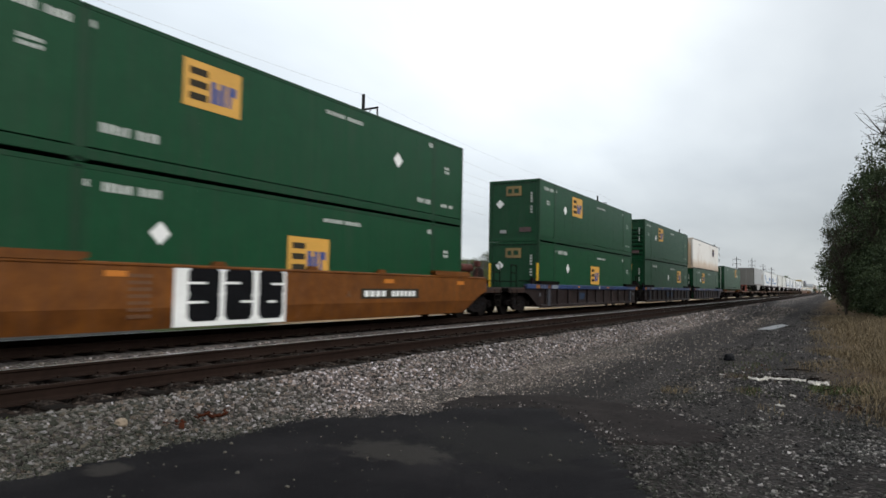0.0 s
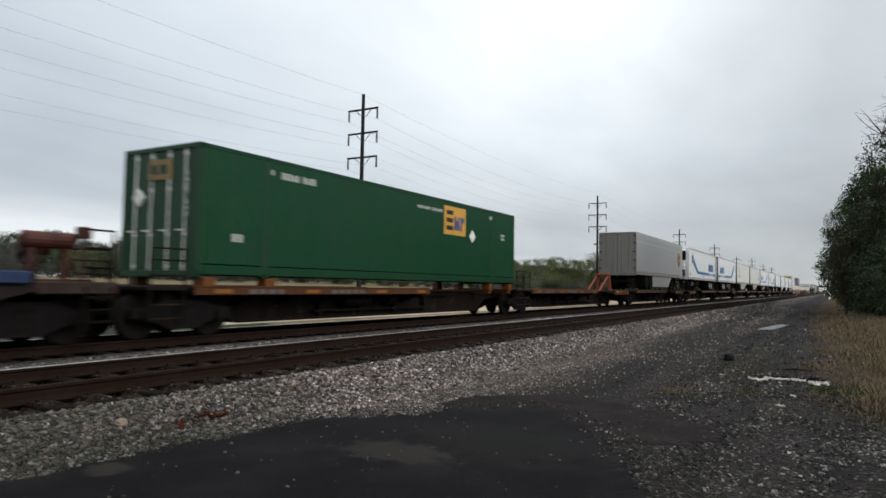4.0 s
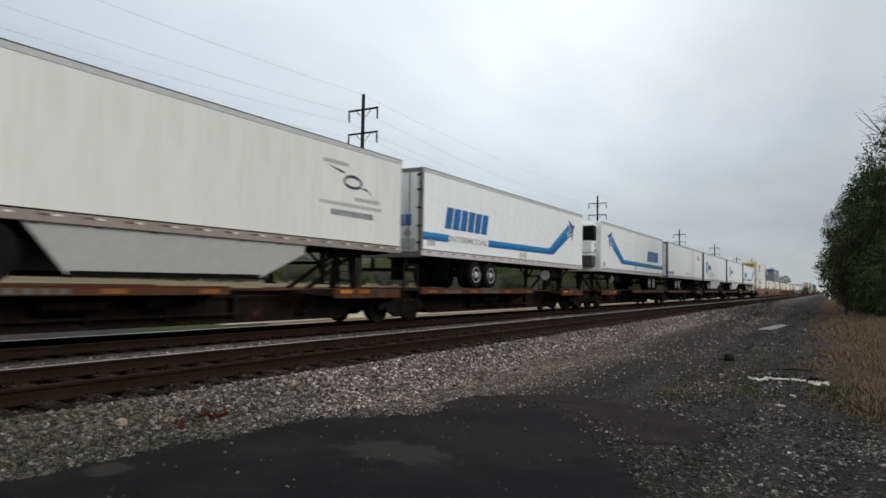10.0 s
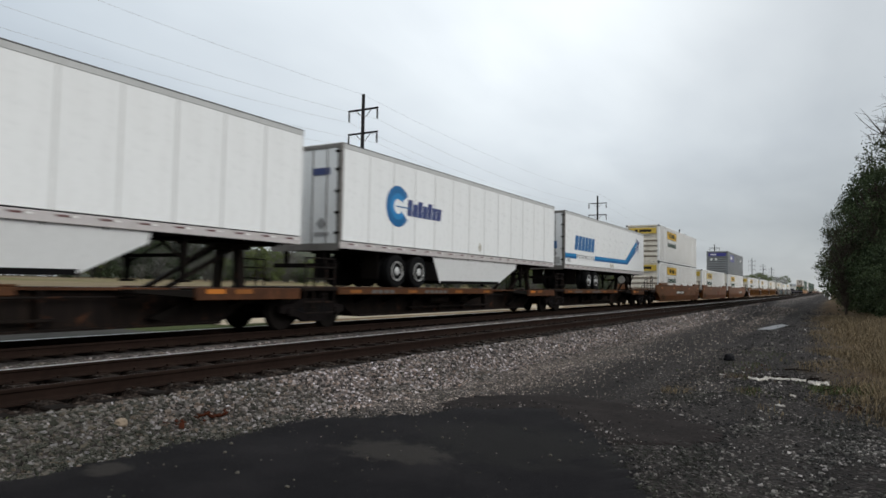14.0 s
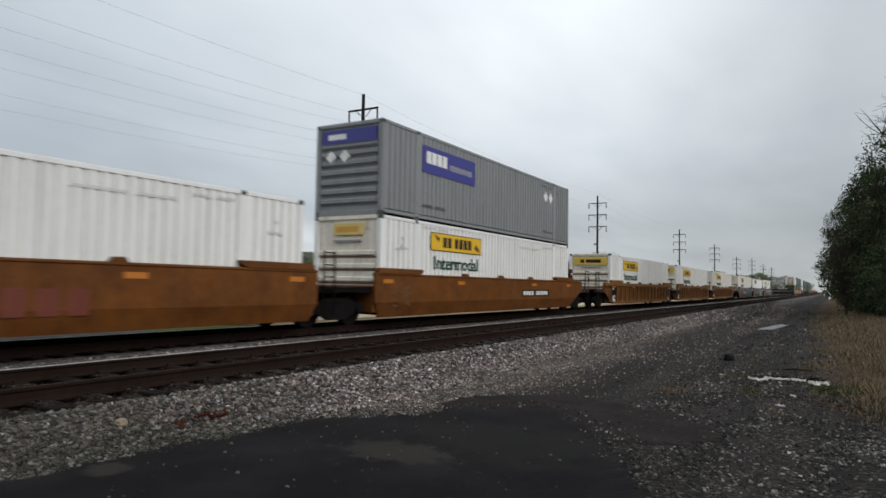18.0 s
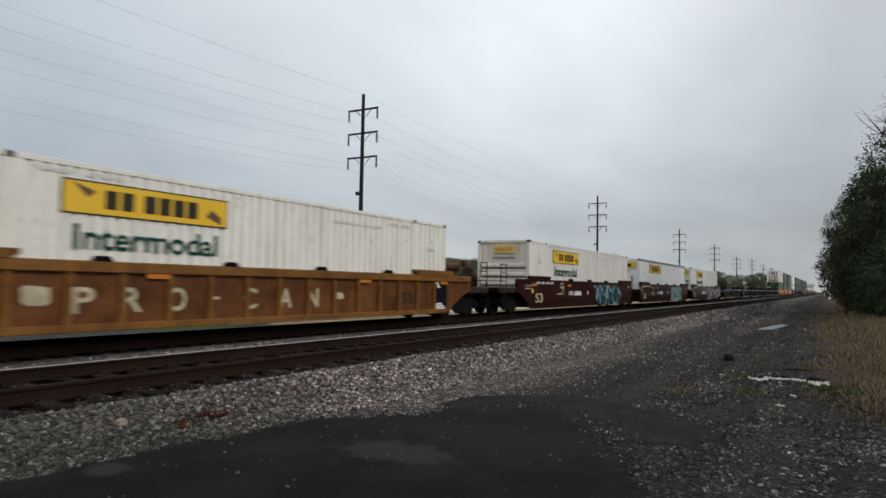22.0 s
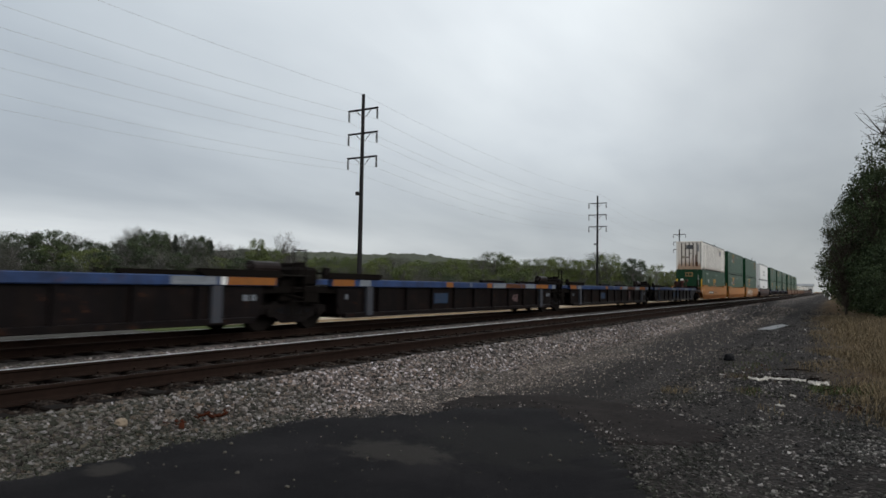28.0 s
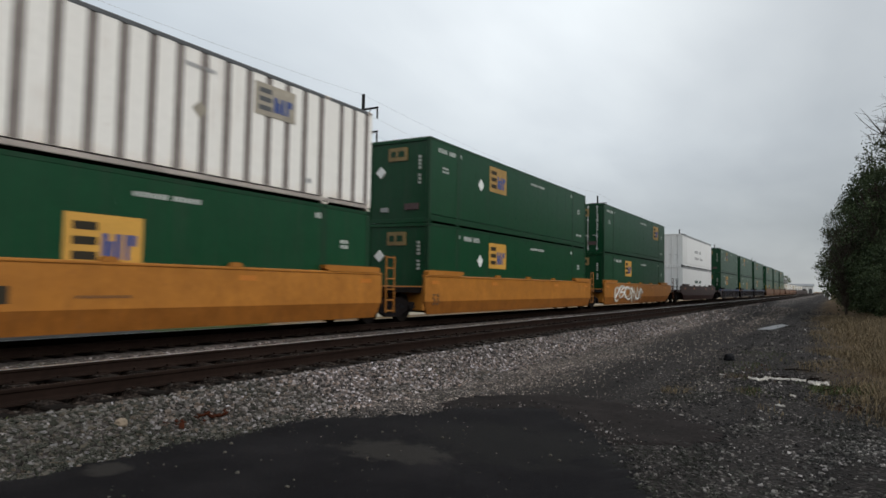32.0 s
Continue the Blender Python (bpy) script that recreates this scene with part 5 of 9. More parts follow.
def spine_car(q, front=False, rear=False, nose_first=False, hitch=True, red=False, half=8.8, pedestals=False, platform=True):
    car = thing("spine_car", "brown weathered spine car for road trailers" if not red else "empty brown spine car with a red raised hitch", "flat car", "coupled freight cars")
    d = -1 if nose_first else 1
    part("center_beam", SPINE["center_beam"], car)
    if platform:
        p = part("wheel_platform", SPINE["wheel_platform"], car, "", (0, -d * 3.4, 0))
        for y in (-4.2, -1.3, 1.7, 3.9):
            plate("reflector", car, 1.351, -d * 3.4 + y, -d * 3.4 + y + 0.5, 0.83, 0.92, DULL_ORANGE)
        for y in (-3.2, -2.9, -2.6, -2.3, -0.3, 0.0, 0.3, 0.6, 0.9):
            plate("writing_bar", car, 1.351, -d * 3.4 + y, -d * 3.4 + y + 0.21, 0.82, 0.92, EDGE_GREY)
    if hitch:
        h = part("hitch_stand", SPINE["red_hitch_stand" if red else "hitch_stand"], car, "rusty red trailer hitch" if red else "trailer hitch stand", (0, d * 6.9, 0))
        h.rotation_euler = (0, 0, 0 if d < 0 else math.pi)
        p = part("hitch_platform", SPINE["hitch_platform"], car, "rusty platform under the hitch", (0, d * 6.9, 0))
        p.rotation_euler = (0, 0, 0 if d > 0 else math.pi)
        for y in (-1.5, -0.7):
            plate("reflector", car, 1.331, d * 6.9 + d * y - 0.25, d * 6.9 + d * y + 0.25, 0.82, 0.92, REFLECT_ORANGE if y < -1 else DULL_ORANGE)
    part("brake_gear", SPINE["brake_gear"], car, "brake cylinder and rigging under the beam", (0, -d * 0.6, 0))
    if pedestals:
        for y in (-7.7, -5.9, 5.9, 7.7):
            part("container_pedestal", SPINE["container_pedestal"], car, "orange container pedestal", (0, y, 0))
    for e, ends in ((-1, front), (1, rear)):
        part("end_sill", SPINE["end_sill"], car, "", (0, e * (half - 0.15), 0))
        for side in (1, -1):
            part("end_ladder", SPINE["end_ladder"], car, "", (0, e * (half - 0.15), 0)).scale = (side, 1, 1)
        if ends:
            c = part("coupler", SPINE["coupler"], car, "", (0, e * half, 0))
            c.rotation_euler = (0, 0, 0 if e > 0 else math.pi)
    truck(car, -half + (0.75 if front else 0.0))
    if rear:
        truck(car, half - 0.75)
    MOVING.append((car, q + 8.077, 0.0))
    return car


# ---- containers ----
CL, CW, CH = 8.077, 1.295, 2.896


def sheet(prof, z0, z1, back, marks=()):
    """A wall: front profile of (y, x) points, closed at the back and drawn up from z0 to z1; marks: material of each front face."""
    k = Kit()
    m = len(prof)
    loop = [(p[1], p[0]) for p in prof] + [(back, prof[-1][0]), (back, prof[0][0])]
    n = len(loop)
    v = [(x, y, z0) for x, y in loop] + [(x, y, z1) for x, y in loop]
    f = [(i, (i + 1) % n, n + (i + 1) % n, n + i) for i in range(n)]
    k.add(v, f)
    for i, mt in enumerate(marks):
        k.k[i] = mt
    return k


def corrugated(y0, y1, z0, z1, x, pitch, depth, duty=0.5, seam=False):
    """A wall sheet with upright folds."""
    prof, marks = [], []
    n = max(1, round((y1 - y0) / pitch))
    p = (y1 - y0) / n
    s = p * 0.13
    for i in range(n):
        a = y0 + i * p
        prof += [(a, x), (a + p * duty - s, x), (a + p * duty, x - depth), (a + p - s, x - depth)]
        # slopes (2) and fold bottoms (1) can take a colour with shade painted in
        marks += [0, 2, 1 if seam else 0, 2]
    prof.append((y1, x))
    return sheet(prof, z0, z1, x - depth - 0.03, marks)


def flush(y0, y1, z0, z1, x):
    """A smooth wall with narrow proud seams."""
    prof = [(y0, x)]
    for y in np.arange(y0 + 1.22, y1 - 0.5, 1.22):
        prof += [(y - 0.014, x), (y - 0.012, x + 0.002), (y + 0.012, x + 0.002), (y + 0.014, x)]
    prof.append((y1, x))
    return sheet(prof, z0, z1, x - 0.05)


def container_meshes(kind):
    c = CONT[kind]
    m = {}
    wall, frame = c["wall"], c["frame"]
    xs = CW - 0.012
    for bay, a, b in (("end_bay", -0.85, 0.85), ("middle_bay", -5.97, 5.97)):
        if c["fold"]:
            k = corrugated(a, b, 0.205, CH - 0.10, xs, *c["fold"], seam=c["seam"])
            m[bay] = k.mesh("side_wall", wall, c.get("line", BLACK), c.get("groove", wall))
        else:
            m[bay] = flush(a, b, 0.30, CH - 0.10, xs).mesh("side_wall", wall)
    k = Kit()
    k.cbox(CW - 0.07, CW, -CL + 0.17, CL - 0.17, 0.065, 0.17 if c["fold"] else 0.27, 0.008)
    m["bottom_rail"] = k.mesh("bottom_rail", c.get("sill", frame))
    k = Kit()
    k.cbox(CW - 0.07, CW - 0.004, -CL + 0.17, CL - 0.17, CH - 0.10 if not c["band"] else CH - 0.19, CH - 0.004, 0.008)
    m["top_rail"] = k.mesh("top_rail", c["band"] or c.get("rail", frame))
    k = Kit()
    k.cbox(CW - 0.16, CW, -0.08, 0.08, 0.12, CH - 0.12, 0.012)
    m["corner_post"] = k.mesh("corner_post", frame)
    k = Kit()
    k.cbox(CW - 0.14, CW - 0.002, -0.125, 0.125, 0.02, CH - 0.1, 0.012)
    m["stacking_post"] = k.mesh("stacking_post", frame)
    k = Kit()
    k.cbox(-0.089, 0.089, -0.082, 0.082, -0.06, 0.06, 0.012)
    k.box(0.086, 0.092, -0.045, 0.045, -0.025, 0.025, 1)
    m["corner_casting"] = k.mesh("corner_casting", c["cast"], BLACK)
    k = Kit()
    n = 26
    for i in range(n):
        y0, y1 = -CL + 0.1 + (2 * CL - 0.2) * i / n, -CL + 0.1 + (2 * CL - 0.2) * (i + 1) / n
        k.cbox(-CW + 0.05, CW - 0.05, y0, y1 - 0.03, CH - 0.07, CH - 0.02, 0.01)
    k.box(-CW + 0.05, CW - 0.05, -CL + 0.1, CL - 0.1, CH - 0.08, CH - 0.06)
    m["roof"] = k.mesh("roof", wall)
    k = Kit()
    k.box(-CW + 0.05, CW - 0.05, -CL + 0.1, CL - 0.1, 0.06, 0.14)
    m["floor"] = k.mesh("floor", STEEL_DARK)
    # ends: plain sheet, slatted, or a pair of doors with lock rods
    k = Kit()
    k.box(-CW + 0.14, CW - 0.14, 0.05, 0.09, 0.14, CH - 0.1)
    k.cbox(-CW + 0.14, CW - 0.14, 0.0, 0.10, 0.0, 0.15, 0.01)
    k.cbox(-CW + 0.14, CW - 0.14, 0.0, 0.10, CH - 0.12, CH, 0.01)
    m["end_wall"] = k.mesh("end_wall", wall)
    k = Kit()
    k.box(-CW + 0.14, CW - 0.14, 0.07, 0.10, 0.14, CH - 0.1)
    k.cbox(-CW + 0.14, CW - 0.14, 0.0, 0.10, 0.0, 0.15, 0.01)
    k.cbox(-CW + 0.14, CW - 0.14, 0.0, 0.10, CH - 0.12, CH, 0.01)
    zs = c["slats"]
    for z in zs:
        k.prism([(0.07, z - 0.09), (0.015, z - 0.05), (0.015, z + 0.05), (0.07, z + 0.09)], -CW + 0.2, CW - 0.2)
        k.box(-CW + 0.2, CW - 0.2, 0.055, 0.072, z - 0.15, z - 0.09, 1)
    m["slatted_end"] = k.mesh("slatted_end", c.get("end", wall), c["gap"])
    k = Kit()
    k.box(-CW + 0.14, CW - 0.14, 0.07, 0.10, 0.14, CH - 0.1)
    k.cbox(-CW + 0.14, CW - 0.14, 0.0, 0.10, 0.0, 0.30, 0.01)
    k.cbox(-CW + 0.14, CW - 0.14, 0.0, 0.10, CH - 0.12, CH, 0.01)
    for x in np.linspace(-0.95, 0.95, 6):
        k.cbox(x - 0.135, x + 0.135, 0.025, 0.08, 0.28, CH - 0.12, 0.015)
        k.box(x + 0.14, x + 0.24, 0.05, 0.069, 0.30, CH - 0.13, 1)
    m["barred_end"] = k.mesh("barred_end", c.get("end", wall), c["gap"])
    k = Kit()
    for s in (-1, 1):
        k.cbox(min(s * 0.01, s * 1.15), max(s * 0.01, s * 1.15), 0.04, 0.09, 0.14, CH - 0.12, 0.012)
        for x in (0.3, 0.85):
            k.cyl((s * x, 0.02, 0.1), (s * x, 0.02, CH - 0.1), 0.02, 0.02, 8, 1)
            for z in (0.2, 0.9, 1.9, CH - 0.25):
                k.box(s * x - 0.05, s * x + 0.05, 0.01, 0.045, z, z + 0.07, 1)
            k.box(s * x - 0.25, s * x + 0.02, 0.0, 0.02, 1.0, 1.04, 1)
    k.cbox(-CW + 0.14, CW - 0.14, 0.0, 0.10, 0.0, 0.14, 0.01)
    k.cbox(-CW + 0.14, CW - 0.14, 0.0, 0.10, CH - 0.11, CH, 0.01)
    m["doors"] = k.mesh("doors", wall, ALU)
    return m


SL_JB = (0.55, 0.95, 1.35, 1.75)
SL_EM = (0.45, 0.75, 1.05, 1.35, 1.65, 1.95, 2.2)
CONT = {
    "green": dict(wall=GREEN, frame=GREEN_DARK, fold=None, seam=False, band=None, cast=GREEN_DARK, slats=SL_EM, gap=BLACK, what="dark green smooth-sided"),
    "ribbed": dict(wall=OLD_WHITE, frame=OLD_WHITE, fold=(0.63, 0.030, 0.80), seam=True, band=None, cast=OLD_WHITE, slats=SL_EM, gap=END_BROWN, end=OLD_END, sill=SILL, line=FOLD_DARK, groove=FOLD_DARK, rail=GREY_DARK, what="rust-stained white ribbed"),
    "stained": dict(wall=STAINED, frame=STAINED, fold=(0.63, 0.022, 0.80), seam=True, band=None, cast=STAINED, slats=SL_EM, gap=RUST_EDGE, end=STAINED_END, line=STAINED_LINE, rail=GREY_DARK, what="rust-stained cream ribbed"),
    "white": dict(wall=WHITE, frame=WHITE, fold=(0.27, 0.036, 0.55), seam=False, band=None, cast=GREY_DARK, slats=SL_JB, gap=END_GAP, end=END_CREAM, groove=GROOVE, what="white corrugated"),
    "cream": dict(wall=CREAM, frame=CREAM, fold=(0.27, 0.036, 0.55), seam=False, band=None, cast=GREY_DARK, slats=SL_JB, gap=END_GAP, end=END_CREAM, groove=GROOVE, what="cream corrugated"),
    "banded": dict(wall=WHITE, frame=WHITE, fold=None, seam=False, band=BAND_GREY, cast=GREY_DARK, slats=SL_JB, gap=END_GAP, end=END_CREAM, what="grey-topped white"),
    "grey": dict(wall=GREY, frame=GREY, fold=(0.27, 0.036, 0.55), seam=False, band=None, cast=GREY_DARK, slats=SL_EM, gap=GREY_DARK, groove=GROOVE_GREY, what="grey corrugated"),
}


def container(kind, q, z, end="end_wall", signs=(), label="", stuck=""):
    c = CONT[kind]
    m = cached(("cont", kind), lambda: container_meshes(kind))
    ob = thing("shipping_container", label or f"{c['what']} shipping container {stuck}".strip(), "container", "containers on the train")
    for side in (1, -1):
        r = (0, 0, 0 if side > 0 else math.pi)
        for name in ("bottom_rail", "top_rail"):
            part(name, m[name], ob).rotation_euler = r
        for bay, y in (("middle_bay", 0), ("end_bay", 7.07), ("end_bay", -7.07)):
            part("side_wall", m[bay], ob, "", (0, y, 0)).rotation_euler = r
        for y in (-CL + 0.08, CL - 0.08):
            part("corner_post", m["corner_post"], ob, "", (0, side * y, 0)).rotation_euler = r
        for y in (-6.096, 6.096):
            part("stacking_post", m["stacking_post"], ob, "", (0, side * y, 0)).rotation_euler = r
        for y in (-CL + 0.083, -6.096, 6.096, CL - 0.083):
            for zz in (0.06, CH - 0.058):
                part("corner_casting", m["corner_casting"], ob, "", (side * (CW - 0.089), y, zz)).rotation_euler = r
    part("roof", m["roof"], ob)
    part("floor", m["floor"], ob)
    part("end_wall", m[end], ob, {"slatted_end": "slatted end wall", "barred_end": "rust-streaked end wall with upright bars", "doors": "double doors with lock rods"}.get(end, ""), (0, -CL, 0))
    o = part("end_wall", m["doors" if end != "doors" else "end_wall"], ob, "", (0, CL, 0))
    o.rotation_euler = (0, 0, math.pi)
    put_signs(ob, signs)
    MOVING.append((ob, q + 8.077, z))
    return ob


def put_signs(ob, signs):
    """Signs are (name, mesh, label) or lists of plates: (name, label, x, [(y0, y1, z0, z1, material)])."""
    for s in signs:
        if len(s) == 3:
            tagged(part(s[0], s[1], ob, s[2]), kind="stuff" if s[0] == "writing" else "")
        else:
            for i, (y0, y1, z0, z1, mat) in enumerate(s[3]):
                plate(s[0], ob, s[2], y0, y1, z0, z1, mat, s[1] if i == 0 else "")


def emp_sign(y, z0, z1=None, w=1.55, panel=None, ink=None):
    """Gold square with a dark block and blue bars, on the near side from y on."""
    z1 = z1 or z0 + 1.0
    x = CW - 0.008
    h = z1 - z0
    k = Kit()
    rect(k, y, y + w, z0, z1, x, 0, 0.006)
    out = [("gold_sign", k.mesh("gold_sign", panel or SIGN_GOLD), "gold square sign with dark and blue bars")]
    bars = [(y + 0.10 * w, y + 0.40 * w, z0 + h * (0.16 + 0.27 * j), z0 + h * (0.16 + 0.27 * j) + h * 0.15, ink or SIGN_DARK) for j in range(3)]
    for j, (a, b) in enumerate(((0.46, 0.54), (0.55, 0.61), (0.63, 0.71), (0.76, 0.82), (0.83, 0.91))):
        bars.append((y + a * w, y + b * w, z0 + h * (0.18 if j != 4 else 0.45), z0 + h * (0.66 if j != 1 else 0.52), SIGN_BLUE))
    return out + [("sign_bar", "", x + 0.006, bars)]


def side_bars(rows, mat=None):
    """Small lines of writing on the near side: (y0, y1, z, height, count)."""
    k = Kit()
    for j, (y0, y1, z, h, n) in enumerate(rows):
        n = max(2, n)
        w = (y1 - y0) / n
        for i in range(n):
            if n > 5 and i == n // 2:
                continue
            tall = 0.22 + 0.10 * ((i * 7 + j * 3) % 4)
            rect(k, y0 + i * w, y0 + (i + 0.78) * w, z + 0.05 * h, z + h * (1.0 if tall > 0.3 else 0.88), CW - 0.007, 0, 0.003)
    return ("writing", k.mesh("writing", mat or FADED_WHITE), "")


def diamond(y, z, r=0.22, mat=None):
    k = Kit()
    flat_poly(k, [(y - r, z), (y, z - r), (y + r, z), (y, z + r)], CW - 0.006)
    return ("placard", k.mesh("placard", mat or SIGN_WHITE), "white diamond placard")


def end_signs(rows, name="end_sign", lab=""):
    """Plates on the leading end: (x0, x1, z0, z1, material)."""
    out = []
    for i, (x0, x1, z0, z1, mt) in enumerate(rows):
        k = Kit()
        k.box(x0, x1, -CL - 0.006 - 0.003 * (i > 0), -CL + 0.06, z0, z1)
        out.append((name, k.mesh(name, mt), lab if i == 0 else ""))
    return out


def end_diamond(x, z, r=0.2):
    k = Kit()
    k.prism([(x - r, z), (x, z - r), (x + r, z), (x, z + r)], -CL - 0.008, -CL + 0.05, "y")
    return ("placard", k.mesh("placard", SIGN_WHITE), "white diamond placard")


def green_signs(key, sign=4.1, zs=1.57, dia=None, strips=False, closed=True):
    def make():
        out = emp_sign(sign - CL, zs, panel=TARNISHED if key in "km" else None)
        low = key in "aceghijl"
        marks = [(-CL + 8.6, -CL + 10.2, 2.42, 0.11, 16), (CL - 1.3, CL - 0.95, 1.9, 0.10, 2), (CL - 1.3, CL - 0.95, 1.76, 0.10, 2), (-CL + 2.0, -CL + 2.2, 2.48, 0.15, 2), (CL - 2.35, CL - 2.1, 2.5, 0.16, 2)]
        if low:
            marks += [(-CL + 2.45, -CL + 3.7, 2.42, 0.18, 10), (-CL + 0.95, -CL + 1.3, 0.80, 0.19, 2)]
        else:
            marks += [(-CL + 0.55, -CL + 1.75, 2.44, 0.16, 10), (-CL + 0.85, -CL + 1.3, 1.9, 0.08, 3), (-CL + 0.85, -CL + 1.3, 1.78, 0.08, 3), (CL - 1.5, CL - 0.7, 0.58, 0.12, 6)]
        if key == "b":
            marks += [(-CL + 2.35, -CL + 3.6, 0.60, 0.19, 10), (CL - 3.0, CL - 2.2, 0.58, 0.16, 9)]
        out.append(side_bars(marks))
        if dia:
            out.append(diamond(dia - CL, 1.75, 0.24))
        bright = key in "aeg"
        rows = [(-0.40, 0.36, 2.15, 2.60, SIGN_GOLD if bright else DULL_GOLD), (-0.30, -0.10, 2.27, 2.48, SIGN_DARK if bright else GREEN_DARK), (0.0, 0.25, 2.27, 2.48, SIGN_BLUE if bright else GREEN_DARK)]
        rows += [(0.84, 0.92, 1.32 + 0.125 * i, 1.40 + 0.125 * i, FADED_WHITE) for i in range(8) if i != 3]
        if not low:
            rows += [(0.3, 0.85, 0.45, 0.66, FADED_ROSE), (-0.7, -0.4, 0.4, 0.55, SIGN_GREY)]
        if strips:
            rows += [(-CW + 0.02, -CW + 0.14, 0.2, 1.9, SIGN_YELLOW), (CW - 0.14, CW - 0.02, 0.2, 1.9, SIGN_YELLOW)]
        out += end_signs(rows, "end_plate", "gold sign on the end wall")
        out.append(end_diamond(-0.72, 1.78))
        return out
    return cached(("gsig", key), make)


def hunt_panel(y0, y1, z0, z1, faded=False):
    k = Kit()
    x = CW - 0.008
    w = y1 - y0
    h = z1 - z0
    rect(k, y0, y1, z0, z1, x, 1, 0.005)
    rect(k, y0 + 0.03, y1 - 0.03, z0 + 0.03, z1 - 0.03, x + 0.004, 0, 0.004)
    mark_bars(k, y0 + 0.22 * w, y0 + 0.40 * w, z0 + 0.22 * h, z0 + 0.78 * h, x + 0.008, 2, 1, 0.25)
    mark_bars(k, y0 + 0.44 * w, y0 + 0.80 * w, z0 + 0.22 * h, z0 + 0.78 * h, x + 0.008, 4, 1, 0.22)
    flat_poly(k, [(y0 + 0.05 * w, z1 - 0.08 * h), (y0 + 0.17 * w, z1 - 0.3 * h), (y0 + 0.13 * w, z1 - 0.5 * h)], x + 0.008, 2)
    flat_poly(k, [(y1 - 0.05 * w, z0 + 0.10 * h), (y1 - 0.16 * w, z0 + 0.35 * h), (y1 - 0.12 * w, z0 + 0.6 * h), (y1 - 0.05 * w, z0 + 0.35 * h)], x + 0.008, 2)
    return ("yellow_panel", k.mesh("yellow_panel", SIGN_STRAW if faded else SIGN_YELLOW, SIGN_BROWN if faded else SIGN_DARK, SIGN_GOLD if faded else SIGN_BROWN), "sun-faded straw panel with brown bars" if faded else "yellow panel with dark bars")


def hunt_signs(word=True, wide_end=True, faded=False):
    def make():
        out = [hunt_panel(2.85 - CL, 6.53 - CL, 1.97, 2.59, faded)]
        if word:
            out.append(("lettering", fit_letters("Intermodal", SIGN_GREEN, 3.1 - CL, 6.28 - CL, 1.34, 1.80, CW - 0.006), "dark green lettering Intermodal"))
        out.append(side_bars([(-CL + 0.9, -CL + 1.5, 1.9, 0.08, 5), (-CL + 1.1, -CL + 1.3, 2.2, 0.10, 2), (-CL + 1.1, -CL + 1.3, 2.0, 0.08, 2), (-CL + 2.4, -CL + 4.0, 2.66, 0.07, 9), (10.2 - CL, 12.4 - CL, 2.45, 0.07, 10),
                              (CL - 3.4, CL - 2.2, 2.6, 0.07, 7), (CL - 1.2, CL - 0.7, 1.95, 0.08, 4), (CL - 1.0, CL - 0.85, 2.2, 0.1, 1)], FAINT_GREY))
        if wide_end:
            rows = [(-1.05, 1.05, 2.22, 2.66, SIGN_MUSTARD), (-0.6, -0.35, 2.34, 2.54, SIGN_DARK), (-0.25, 0.7, 2.34, 2.54, SIGN_DARK), (-0.5, 0.6, 2.06, 2.11, SIGN_GREY)]
        else:
            rows = [(-0.5, 0.6, 2.30, 2.66, SIGN_STRAW), (-0.4, 0.45, 2.38, 2.56, SIGN_GOLD), (-0.5, 0.55, 2.10, 2.15, SIGN_GREY)]
        out += end_signs(rows, "end_sign", "yellow sign on the end wall")
        return out
    return cached(("hunt", word, wide_end, faded), make)


# ---- road trailers ----
# local y = 0 at the leading end, 16.15 at the other; z from the deck at 1.0
MARKER = plain("faded_marker_tape", (0.10, 0.035, 0.032), 0.45, 0, 0.4, 3.0)
TL, TW = 16.15, 1.295
T0, T1 = 1.05, 3.97
DECK = 1.0


def wheel_meshes():
    k = Kit()
    k.lathe([(-0.13, 0.30), (-0.135, 0.44), (-0.10, 0.50), (0.10, 0.50), (0.135, 0.44), (0.13, 0.30)], 26)
    t = k.mesh("tyre", RUBBER)
    k = Kit()
    k.lathe([(0.125, 0.305), (0.145, 0.30), (0.143, 0.262), (0.118, 0.252)], 22)
    k.lathe([(0.119, 0.253), (0.110, 0.20), (0.112, 0.15)], 22, "x", 2)
    k.lathe([(0.112, 0.15), (0.128, 0.13), (0.15, 0.10), (0.165, 0.08), (0.168, 0.0)], 22, "x", 2)
    for i in range(8):
        a = 2 * math.pi * i / 8
        k.cyl((0.10, 0.205 * math.cos(a), 0.205 * math.sin(a)), (0.116, 0.205 * math.cos(a), 0.205 * math.sin(a)), 0.030, 0.030, 8, 1)
    r = k.mesh("rim", HUB, FRAME_STEEL, RAIL_PALE)
    k = Kit()
    k.lathe([(0.131, 0.30), (0.142, 0.295), (0.136, 0.24), (0.134, 0.16), (0.15, 0.12), (0.165, 0.09)], 22)
    return t, r, k.mesh("rim", WHEEL_STEEL)


TYRE, RIM_BRIGHT, RIM_DARK = wheel_meshes()


